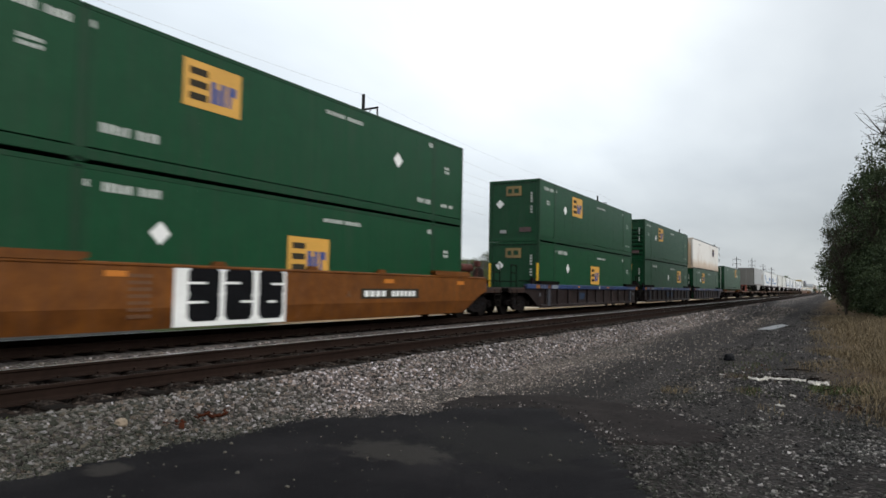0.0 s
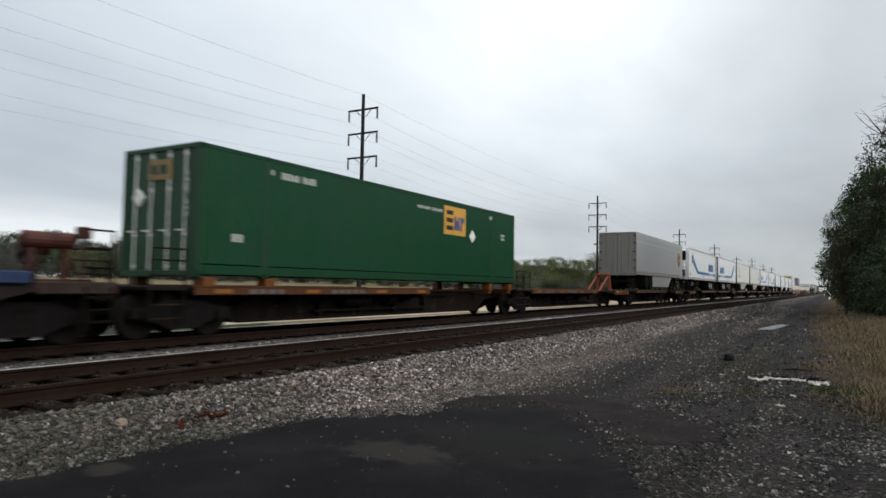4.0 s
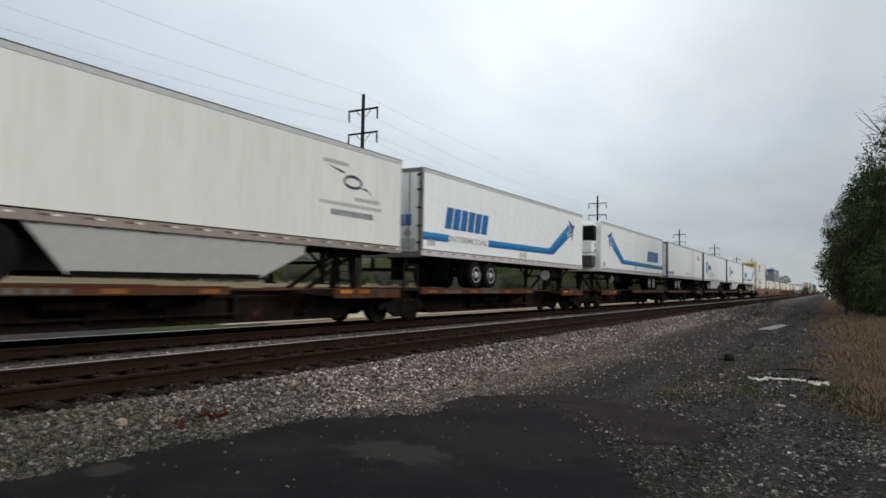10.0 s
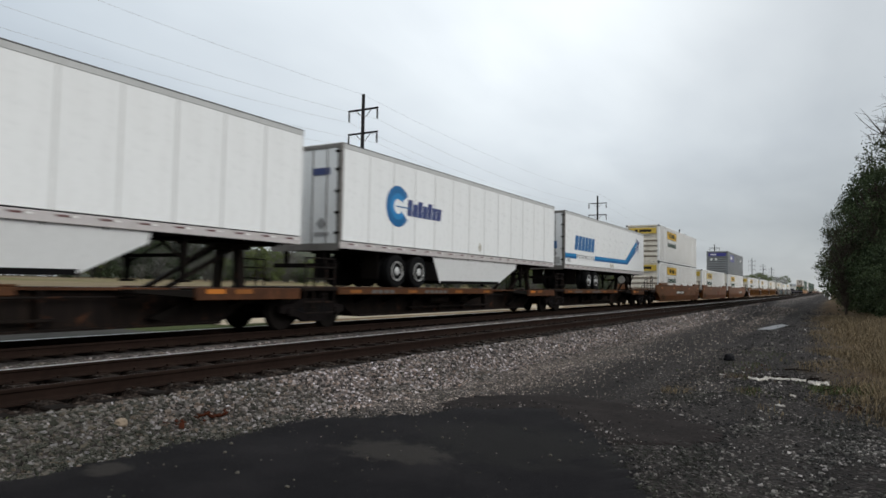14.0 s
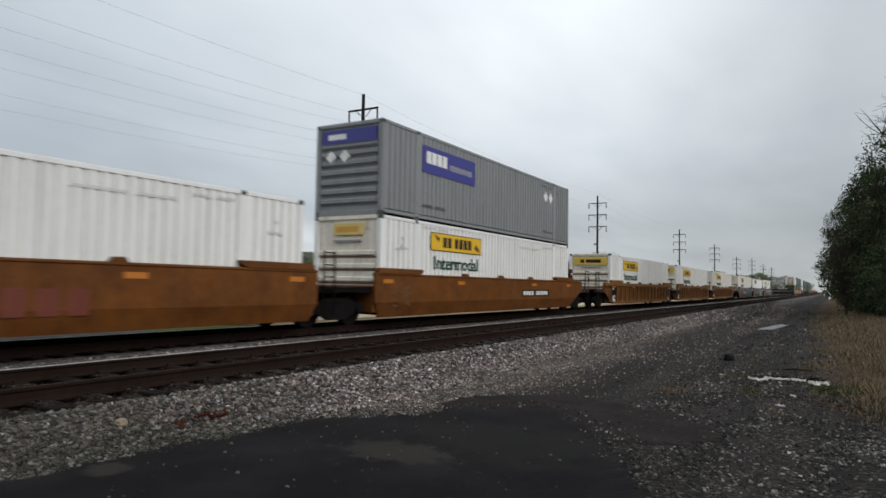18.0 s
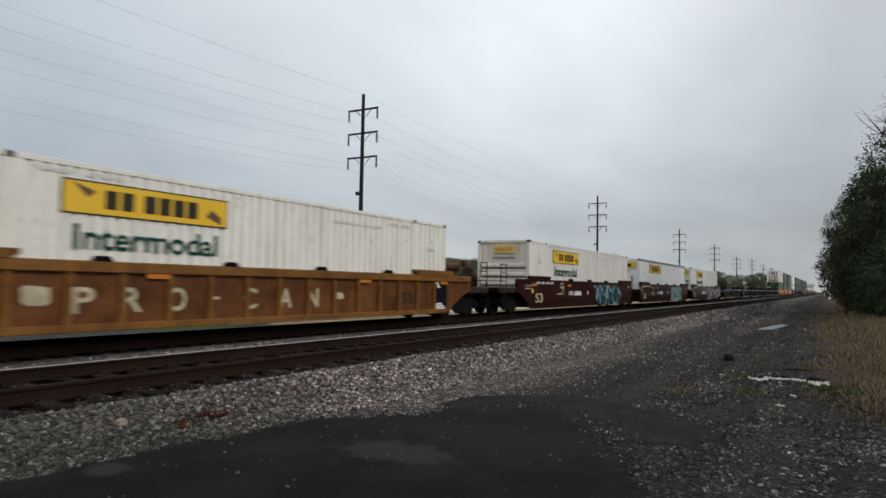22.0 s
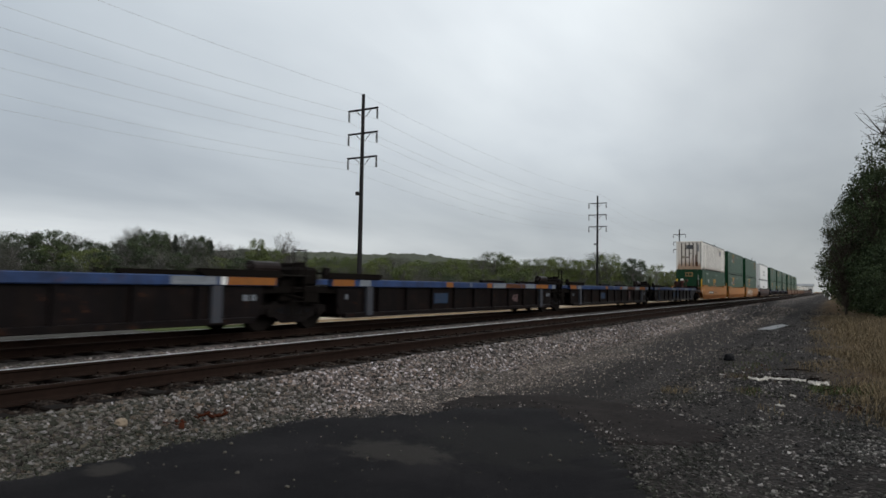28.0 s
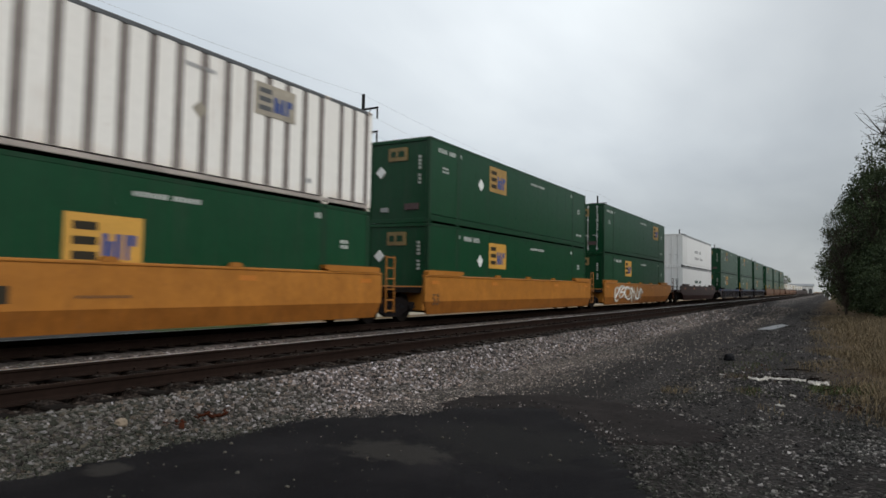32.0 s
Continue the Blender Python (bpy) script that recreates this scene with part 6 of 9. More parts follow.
def trailer_meshes(skin, posts, flip, legs, axles):
    """Meshes of a box trailer. flip: its nose leads."""
    m = {}
    def fy(y):
        return TL - y if flip else y
    def span(a, b):
        return (min(fy(a), fy(b)), max(fy(a), fy(b)))
    w = (TL - 0.18) / 13
    k = Kit()
    k.cbox(TW - 0.045, TW - 0.010, 0.0, w - 0.003, T0 + 0.22, T1 - 0.15, 0.003)
    m["side_panel"] = k.mesh("side_panel", skin)
    if posts:
        k = Kit()
        k.box(TW - 0.04, TW - 0.0084, -0.03, 0.02, T0 + 0.22, T1 - 0.15)
        m["side_post"] = k.mesh("side_post", POST_GREY if skin is TRAILER_WHITE else skin)
    k = Kit()
    k.cbox(TW - 0.06, TW, 0.02, TL - 0.02, T0, T0 + 0.19, 0.012)
    k.box(TW - 0.003, TW + 0.003, 0.05, TL - 0.05, T0 + 0.16, T0 + 0.18)
    m["bottom_rail"] = k.mesh("bottom_rail", RAIL_GRIMY if skin in (TRAILER_CREAM, SILVER) else RAIL_ROSE)
    k = Kit()
    k.cbox(TW - 0.06, TW - 0.002, 0.02, TL - 0.02, T1 - 0.15, T1 - 0.022, 0.008)
    k.cbox(TW - 0.08, TW + 0.004, 0.02, TL - 0.02, T1 - 0.022, T1 + 0.004, 0.006, 1)
    m["top_rail"] = k.mesh("top_rail", RAIL_PALE, RAIL_ALU)
    k = Kit()
    k.cbox(-TW + 0.03, TW - 0.03, 0.03, TL - 0.03, T1 - 0.05, T1 + 0.01, 0.02)
    m["roof"] = k.mesh("roof", skin)
    k = Kit()
    k.box(-TW + 0.05, TW - 0.05, 0.05, TL - 0.05, T0 + 0.02, T0 + 0.12)
    m["floor"] = k.mesh("floor", STEEL_DARK)
    k = Kit()
    k.box(-TW + 0.06, TW - 0.06, -0.03, 0.03, T0 - 0.04, T0 + 0.018)
    m["crossmember"] = k.mesh("crossmember", STEEL_DARK)
    # nose wall
    k = Kit()
    a, b = span(TL - 0.07, TL)
    k.cbox(-TW + 0.01, TW - 0.01, a, b, T0, T1 - 0.005, 0.03)
    m["nose_wall"] = k.mesh("nose_wall", skin)
    # rear doors with frame, rods, hinges
    k = Kit()
    a, b = span(0.02, 0.08)
    k.cbox(0.01, 1.16, a, b, T0 + 0.14, T1 - 0.14, 0.012)
    m["rear_door"] = k.mesh("rear_door", END_DOOR if skin is SILVER else skin)
    k = Kit()
    a, b = span(0.0, 0.12)
    for s in (-1, 1):
        k.cbox(s * 1.225 - 0.068, s * 1.225 + 0.068, a, b, T0 - 0.02, T1 - 0.01, 0.01)
        c, d = span(-0.02, 0.02)
        for z in (1.45, 2.0, 2.6, 3.2, 3.7):
            k.box(s * 1.19 - 0.09, s * 1.19 + 0.09, c, d, z, z + 0.06, 1)
        for x in (0.28, 0.8):
            k.cyl((s * x, fy(0.0), T0 + 0.1), (s * x, fy(0.0), T1 - 0.1), 0.016, 0.016, 7)
    k.cbox(-1.2, 1.2, a, b, T0 - 0.06, T0 + 0.14, 0.01)
    k.cbox(-1.2, 1.2, a, b, T1 - 0.14, T1 - 0.01, 0.01)
    c, d = span(0.02, 0.12)
    k.cbox(-1.15, 1.15, c, d, 0.52, 0.64, 0.01, 1)
    for s in (-1, 1):
        k.box(s * 0.7 - 0.04, s * 0.7 + 0.04, c, d, 0.55, T0, 1)
    m["door_frame"] = k.mesh("door_frame", FRAME_GRIME, STEEL_DARK)
    # sliding bogie
    k = Kit()
    a, b = span(2.0, 5.6)
    for s in (-1, 1):
        k.cbox(s * 0.5 - 0.06, s * 0.5 + 0.06, a, b, 0.78, T0, 0.01)
        for y in axles:
            k.cyl((s * 0.5, fy(y) - 0.3, 0.62), (s * 0.5, fy(y) + 0.3, 0.62), 0.1, 0.1, 8)
    for y in axles:
        k.cyl((-1.15, fy(y), 0.5), (1.15, fy(y), 0.5), 0.07, 0.07, 10)
    for s in (-1, 1):
        a, b = span(1.9, 1.93)
        k.box(s * 0.92 - 0.3, s * 0.92 + 0.3, a, b, 0.25, T0)
    m["bogie"] = k.mesh("bogie", STEEL_DARK)
    # landing gear with braces
    k = Kit()
    y = fy(legs)
    d = -1 if flip else 1
    for s in (-1, 1):
        k.cbox(s * 0.95 - 0.07, s * 0.95 + 0.07, y - 0.07, y + 0.07, 0.38, T0 + 0.05, 0.01)
        k.cbox(s * 0.95 - 0.05, s * 0.95 + 0.05, y - 0.05, y + 0.05, 0.1, 0.5, 0.01)
        k.cbox(s * 0.95 - 0.13, s * 0.95 + 0.13, y - 0.13, y + 0.13, 0.06, 0.11, 0.01)
        k.prism([(y, 0.5), (y + 0.09, 0.5), (y + d * 0.95 + 0.09, T0), (y + d * 0.95, T0)], s * 0.95 - 0.03, s * 0.95 + 0.03)
        k.prism([(y, 0.5), (y + 0.09, 0.5), (y - d * 0.8 + 0.09, T0), (y - d * 0.8, T0)], s * 0.95 - 0.03, s * 0.95 + 0.03)
    k.cbox(-0.9, 0.9, y - 0.04, y + 0.04, 0.60, 0.68, 0.01)
    m["landing_gear"] = k.mesh("landing_gear", STEEL_DARK)
    # kingpin plate
    k = Kit()
    a, b = span(14.2, 16.0)
    k.cbox(-0.6, 0.6, a, b, T0 - 0.05, T0 + 0.02, 0.02)
    m["coupler_plate"] = k.mesh("coupler_plate", STEEL_DARK)
    # aerodynamic skirt
    k = Kit()
    pts = [(5.0, T0), (11.9, T0), (11.9, 0.82), (10.6, 0.18), (5.95, 0.15)]
    if skin is SILVER:
        pts = [(5.2, T0), (11.72, T0), (11.72, 0.60), (11.68, 0.17), (5.45, 0.15)]
    n = len(pts)
    v = [(TW - 0.06 - 0.30 * (T0 - z) - t, fy(a), z) for t in (0.0, 0.03) for a, z in pts]
    k.add(v, [tuple(range(n)), tuple(range(n, 2 * n))[::-1]] + [(i, (i + 1) % n, n + (i + 1) % n, n + i) for i in range(n)])
    n0 = [pts[-1], (pts[-2][0], pts[-2][1])]
    v = [(TW - 0.055 - 0.30 * (T0 - z - h) - t, fy(a), z + h) for t in (0.0, 0.04) for a, z in n0 for h in (-0.02, 0.09)]
    k.add(v, [(0, 1, 3, 2), (4, 6, 7, 5), (0, 2, 6, 4), (1, 5, 7, 3), (0, 4, 5, 1), (2, 3, 7, 6)], 1)
    m["skirt"] = k.mesh("skirt", SKIRT_GREY if skin in (SILVER, TRAILER_CREAM) else skin, RUBBER)
    return m


def trailer(q, kind, skin, flip=False, skirt=False, bright=True, reefer=False, posts=False, signs=(), label=""):
    legs = 13.75 if kind == "arrow" else 12.9
    axles = (3.05, 4.30) if flip else (2.85, 4.10) if kind == "ring" else (3.95, 5.20) if kind == "arrow" else (3.25, 4.50)
    m = cached(("trailer", skin.name, posts, flip, legs, axles), lambda: trailer_meshes(skin, posts, flip, legs, axles))
    ob = thing("semi_trailer", label, "trailer", "road trailers on the train")
    for side in (1, -1):
        for i in range(13):
            part("side_panel", m["side_panel"], ob, "", (-0.0015 * side * (i % 2), 0.09 + (TL - 0.18) / 13 * i, 0)).scale = (side, 1, 1)
            if posts and i:
                part("side_post", m["side_post"], ob, "", (0, 0.09 + (TL - 0.18) / 13 * i, 0)).scale = (side, 1, 1)
        for name in ("bottom_rail", "top_rail") + (("skirt",) if skirt else ()):
            o = part(name, m[name], ob, {"skirt": "aerodynamic side skirt"}.get(name, ""))
            if side < 0:
                o.scale = (-1, 1, 1)
    for i in range(20):
        plate("marker_strip", ob, TW + 0.001, 0.4 + i * 0.8, 0.66 + i * 0.8, T0 + 0.115, T0 + 0.15, MARKER)
        plate("marker_strip", ob, TW + 0.001, 0.66 + i * 0.8, 0.80 + i * 0.8, T0 + 0.115, T0 + 0.15, SIGN_WHITE)
    for name in ("roof", "floor", "nose_wall", "rear_door", "door_frame", "bogie", "landing_gear", "coupler_plate"):
        part(name, m[name], ob)
    part("rear_door", m["rear_door"], ob).scale = (-1, 1, 1)
    for i in range(14):
        part("crossmember", m["crossmember"], ob, "", (0, 0.6 + 1.15 * i, 0))
    for y in axles:
        yy = TL - y if flip else y
        for s in (1, -1):
            for x in (1.13, 0.80):
                w = part("wheel", TYRE, ob, "road wheel", (s * x, yy, 0.5))
                if s < 0:
                    w.rotation_euler = (0, 0, math.pi)
                if x > 1:
                    part("rim", RIM_BRIGHT if bright else RIM_DARK, w, "polished wheel disc" if bright else "")
    if reefer:
        u = cached("reefer", reefer_meshes)
        o = part("cooling_unit", u["case"], ob, "white refrigeration unit", (0, 0, 0))
        part("grille", u["grille"], o, "black air grille")
        part("unit_base", u["base"], o, "grimy grey engine bay")
        part("panel_plates", u["plates"], o)
    if kind == "arrow":
        part("fuel_tank", cached("reefer", reefer_meshes)["tank"], ob, "dark fuel tank with a bright end", (0, TL - 12.4 if flip else 12.4, 0))
    if not flip and skin is not SILVER:
        door_signs(ob, kind)
    put_signs(ob, signs)
    MOVING.append((ob, q, DECK))
    return ob


def door_plate(name, ob, x0, x1, z0, z1, mat, lab=""):
    """One thin plate on the leading rear doors."""
    o = part(name, unit_plate(mat), ob, lab, (x0, -0.004 if name != "door_bar" else -0.007, z0))
    o.scale = (x1 - x0, 0.028, z1 - z0)


def door_diamond(ob, x, z, r, mat):
    def make():
        k = Kit()
        k.prism([(-1, 0), (0, -1), (1, 0), (0, 1)], -0.006, 0.03, "y")
        return k.mesh("placard", mat)
    o = part("placard", cached(("door_diamond", mat.name), make), ob, "worn diamond placard", (x, 0, z))
    o.scale = (r, 1, r)


def door_signs(ob, kind):
    """Small plates, bars of writing and placards on the pair of rear doors."""
    if kind == "arrow":
        for i in range(6):
            door_plate("door_bar", ob, -0.85 + 0.3 * i, -0.62 + 0.3 * i, 2.05, 2.42, ARROW_DEEP, "blue bar on the door" if i == 0 else "")
        for x in (-0.75, 0.75):
            door_plate("door_plate", ob, x - 0.3, x + 0.3, 1.28, 1.62, RAIL_PALE, "riveted pale door plate")
            door_diamond(ob, x, 1.8, 0.16, SIGN_GREY)
    elif kind == "plain":
        for i in range(5):
            door_plate("door_bar", ob, 0.35 + 0.12 * i, 0.44 + 0.12 * i, 3.56, 3.68, SIGN_GREY)
        door_plate("door_plate", ob, 0.28, 1.0, 3.2, 3.3, FADED_ORANGE, "faded orange strip on the door")
        door_diamond(ob, 0.62, 1.62, 0.27, PLACARD_BROWN)
    else:
        door_plate("door_plate", ob, 0.3, 0.9, 3.1, 3.3, SIGN_INDIGO if kind == "ring" else SIGN_GREY, "small sign on the door")
        door_diamond(ob, 0.62, 1.75, 0.17, SIGN_GREY)
        for i in range(4):
            door_plate("door_bar", ob, 0.4 + 0.13 * i, 0.49 + 0.13 * i, 1.4, 1.5, SIGN_GREY)


def reefer_meshes():
    m = {}
    k = Kit()
    k.cbox(-1.02, 1.02, -0.62, -0.005, 2.05, 3.86, 0.12)
    k.cbox(-1.0, 1.0, -0.60, -0.005, 1.92, 2.06, 0.05)
    m["case"] = k.mesh("cooling_unit", TRAILER_WHITE)
    k = Kit()
    k.cbox(0.35, 1.035, -0.635, -0.10, 2.78, 3.70, 0.05)
    k.cbox(-0.95, -0.25, -0.625, -0.6, 2.9, 3.1, 0.01)
    m["grille"] = k.mesh("grille", BLACK)
    k = Kit()
    k.cbox(-0.94, 0.94, -0.52, -0.005, 1.36, 1.93, 0.04)
    k.cyl((0.5, -0.54, 1.62), (0.5, -0.50, 1.62), 0.16, 0.16, 12)
    k.cbox(-0.6, -0.1, -0.54, -0.5, 1.45, 1.8, 0.02)
    m["base"] = k.mesh("unit_base", BAY_GRIME)
    k = Kit()
    for z in (2.15, 2.45):
        k.box(1.018, 1.03, -0.42, -0.2, z, z + 0.2)
    m["plates"] = k.mesh("panel_plates", GREY_DARK)
    k = Kit()
    k.cyl((0.9, -0.6, 0.66), (0.9, 0.6, 0.66), 0.26, 0.26, 18)
    k.cyl((0.9, 0.6, 0.66), (0.9, 0.606, 0.66), 0.24, 0.23, 18, 1)
    k.cyl((0.9, -0.606, 0.66), (0.9, -0.6, 0.66), 0.23, 0.24, 18, 1)
    k.box(0.62, 1.18, -0.5, -0.42, 0.6, T0)
    k.box(0.62, 1.18, 0.42, 0.5, 0.6, T0)
    m["tank"] = k.mesh("fuel_tank", STEEL_DARK, HUB)
    return m


X = TW - 0.009
SIGN_INK = plain("blue_black_sign_ink", (0.030, 0.036, 0.065), 0.5, 0, 0.2)
ARROW_DEEP = plain("slate_blue_sign_ink", (0.004, 0.100, 0.275), 0.4, 0, 0.12)
ARROW_LIGHT = plain("mid_blue_sign_ink", (0.008, 0.185, 0.41), 0.45, 0, 0.12)
SIGN_INDIGO = plain("indigo_sign_ink", (0.024, 0.040, 0.14), 0.45, 0, 0.15)


def arrow_signs(flip, word=True):
    """Blue rising band with a dark arrow head, slanted blue letters as bars, grey line of writing."""
    def make():
        def f(pts):
            return [((TL - y) if flip else y, z - DECK) for y, z in pts]
        k = Kit()
        flat_poly(k, f([(0.05, 2.58), (11.75, 2.635), (11.5, 2.915), (0.05, 2.84)]), X, 0)
        flat_poly(k, f([(11.35, 2.655), (11.8, 2.64), (14.45, 3.78), (14.0, 4.28), (11.3, 2.915)]), X + 0.002, 0)
        flat_poly(k, f([(14.95, 4.30), (14.62, 4.27), (14.35, 4.38), (14.0, 4.50), (14.10, 4.28), (14.28, 4.12), (14.40, 3.86), (14.42, 3.42), (14.56, 3.70), (14.66, 4.06)]), X + 0.0045, 1)
        flat_poly(k, f([(0.05, 2.70), (11.5, 2.77), (11.35, 2.895), (0.05, 2.82)]), X + 0.003, 2)
        flat_poly(k, f([(11.5, 2.79), (14.2, 4.04), (14.02, 4.24), (11.34, 2.895)]), X + 0.0045, 2)
        # second chevron with a pale outline
        flat_poly(k, f([(14.38, 4.14), (14.08, 3.93), (13.62, 3.86), (13.80, 3.74), (13.76, 3.52), (14.05, 3.74), (14.40, 3.80)]), X + 0.0065, 3, 0.002)
        flat_poly(k, f([(14.34, 4.06), (14.08, 3.87), (13.74, 3.82), (13.86, 3.73), (13.82, 3.60), (14.06, 3.80), (14.36, 3.86)]), X + 0.0085, 1, 0.002)
        out = [("arrow_band", k.mesh("arrow_band", ARROW_DEEP, SIGN_INDIGO, ARROW_LIGHT, SIGN_WHITE), "blue rising arrow band")]
        a, b = (11.1, 14.4) if flip else (1.5, 4.8)
        for i in range(6):
            k = Kit()
            mark_bars(k, a + (b - a) / 6 * i, a + (b - a) / 6 * (i + 1), 3.06 - DECK, 3.82 - DECK, X + 0.002, 1, 0, 0.15, 0.17)
            out.append(("blue_bar", k.mesh("blue_bar", ARROW_DEEP), "tall slanted blue bar" if i == 0 else ""))
        if word:
            k = Kit()
            rect(k, a + 0.3, b + 0.05, 2.56 - DECK, 2.90 - DECK, X + 0.006)
            out.append(("white_strip", k.mesh("white_strip", TRAILER_WHITE), ""))
            out.append(("lettering", fit_letters("INTERMODAL", SIGN_GREY, a + 0.35, b, 2.62 - DECK, 2.84 - DECK, X + 0.012), "grey lettering INTERMODAL"))
        for yy, zz, r in ((7.8, 1.50, 0.23),) if flip else ((8.05, 1.43, 0.20), (8.48, 1.43, 0.20)):
            k = Kit()
            flat_poly(k, [(yy - r, zz), (yy, zz - r), (yy + r, zz), (yy, zz + r)], X)
            out.append(("placard", k.mesh("placard", WORN_GREY if flip else SPRAY_PALE), "worn grey diamond placard"))
        out.append(("writing_bar", "", X, [(0.4 + 0.167 * j, 0.517 + 0.167 * j, 2.4 - DECK, 2.62 - DECK, SIGN_GREY) for j in range(3)]))
        return out
    return cached(("arrow", flip, word), make)


def ring(k, cy, cz, ry, rz, w, mat=0, a0=0.0, a1=2 * math.pi, x=X, n=26):
    """A flat ring, or a stretch of one, as a single plate."""
    ang = [a0 + (a1 - a0) * i / n for i in range(n + 1)]
    v, f = [], []
    for a in ang:
        for r1, r2 in ((ry, rz), (ry - w, rz - w)):
            for d in (0.0, 0.004):
                v.append((x + d, cy + r1 * math.cos(a), cz + r2 * math.sin(a)))
    for i in range(n):
        p, q = 4 * i, 4 * i + 4
        f += [(p + 1, q + 1, q + 3, p + 3), (p, p + 2, q + 2, q), (p, q, q + 1, p + 1), (p + 2, p + 3, q + 3, q + 2)]
    f += [(0, 1, 3, 2), (4 * n, 4 * n + 2, 4 * n + 3, 4 * n + 1)]
    k.add(v, f, mat)


def swoosh_signs(cy):
    k = Kit()
    c = 3.92 - DECK
    ring(k, cy, c, 0.42, 0.20, 0.085, 0)
    flat_poly(k, [(cy - 1.1, c + 0.35), (cy - 0.5, c + 0.20), (cy - 0.3, c + 0.22), (cy - 0.55, c + 0.28)], X, 0)
    flat_poly(k, [(cy + 0.3, c - 0.12), (cy + 0.6, c - 0.1), (cy + 1.15, c - 0.42), (cy + 0.7, c - 0.18)], X + 0.001, 0)
    w = Kit()
    mark_bars(w, cy - 1.25, cy - 0.2, c + 0.40, c + 0.51, X, 9, 1, 0.3)
    mark_bars(w, cy + 0.1, cy + 1.3, c - 0.51, c - 0.40, X, 8, 1, 0.3)
    mark_bars(w, cy - 1.35, cy + 1.4, c - 0.71, c - 0.61, X, 18, 1, 0.35)
    mark_bars(w, cy - 0.9, cy + 1.0, c - 0.98, c - 0.82, X, 11, 0, 0.35)
    return [("swoosh_sign", k.mesh("swoosh_sign", SIGN_INK, SIGN_GREY), "grey ring and swoosh"), ("writing", w.mesh("writing", SIGN_INK, SIGN_GREY), "rows of grey bars")]


def ring_signs(cy, tags=False):
    c = 3.5 - DECK
    k = Kit()
    ring(k, cy, c, 0.64, 0.64, 0.23, 0, 0.62, 2 * math.pi - 0.62)
    out = [("ring_sign", k.mesh("ring_sign", SIGN_DEEP), "dark blue open ring")]
    k = Kit()
    ring(k, cy, c, 0.41, 0.41, 0.18, 0, 0.62, 2 * math.pi - 0.62)
    out.append(("inner_ring", k.mesh("inner_ring", SIGN_CYAN), ""))
    out.append(("sign_bar", "", X + 0.003, [(cy - 0.1, cy + 0.75, c - 0.02, c + 0.02, SIGN_DEEP)]))
    for i in range(7):
        k = Kit()
        y0 = cy + 0.5 + 0.3 * i
        mark_bars(k, y0, y0 + 0.3, c - 0.24, c + (0.28 if i in (0, 2, 4) else 0.17), X + 0.002, 1, 0, 0.12, 0.06)
        out.append(("blue_bar", k.mesh("blue_bar", SIGN_INDIGO), ""))
    if tags:
        k = Kit()
        scribble(k, 3.6, 6.3, 1.25, 2.1, X, 5, 0, 5, 0.025)
        scribble(k, 3.0, 3.6, 1.5, 1.9, X, 8, 0, 2, 0.02)
        out.append(("sprayed_tag", k.mesh("sprayed_tag", SIGN_GREY), "thin grey sprayed loops"))
    k = Kit()
    flat_poly(k, [(8.2, 2.55 - DECK), (8.35, 2.36 - DECK), (8.5, 2.55 - DECK), (8.35, 2.74 - DECK)], X)
    out.append(("placard", k.mesh("placard", SPRAY_PALE), ""))
    return out


def shield_signs():
    k = Kit()
    y0, w = 14.0, 1.2
    c = 3.6 - DECK
    flat_poly(k, [(y0, c + 0.52), (y0 + w / 2, c + 0.62), (y0 + w, c + 0.52), (y0 + w, c - 0.1), (y0 + w * 0.85, c - 0.38), (y0 + w / 2, c - 0.62), (y0 + w * 0.15, c - 0.38), (y0, c - 0.1)], X, 0)
    flat_poly(k, [(y0 + 0.07, c + 0.20), (y0 + w / 2, c + 0.42), (y0 + w - 0.07, c + 0.46), (y0 + w - 0.07, c + 0.5), (y0 + w / 2, c + 0.55), (y0 + 0.07, c + 0.46)], X + 0.004, 1)
    mark_bars(k, y0 + 0.2, y0 + w - 0.2, c - 0.25, c + 0.15, X + 0.004, 3, 1, 0.3)
    out = [("shield_sign", k.mesh("shield_sign", SIGN_BROWN, SIGN_GOLD), "brown and gold shield sign")]
    for z in (T1 - 0.24, T1 - 0.60, T1 - 0.68):
        k = Kit()
        rect(k, 0.1, TL - 0.1, z, z + 0.03, X)
        out.append(("moulding_strip", k.mesh("moulding_strip", ALU), ""))
    return out


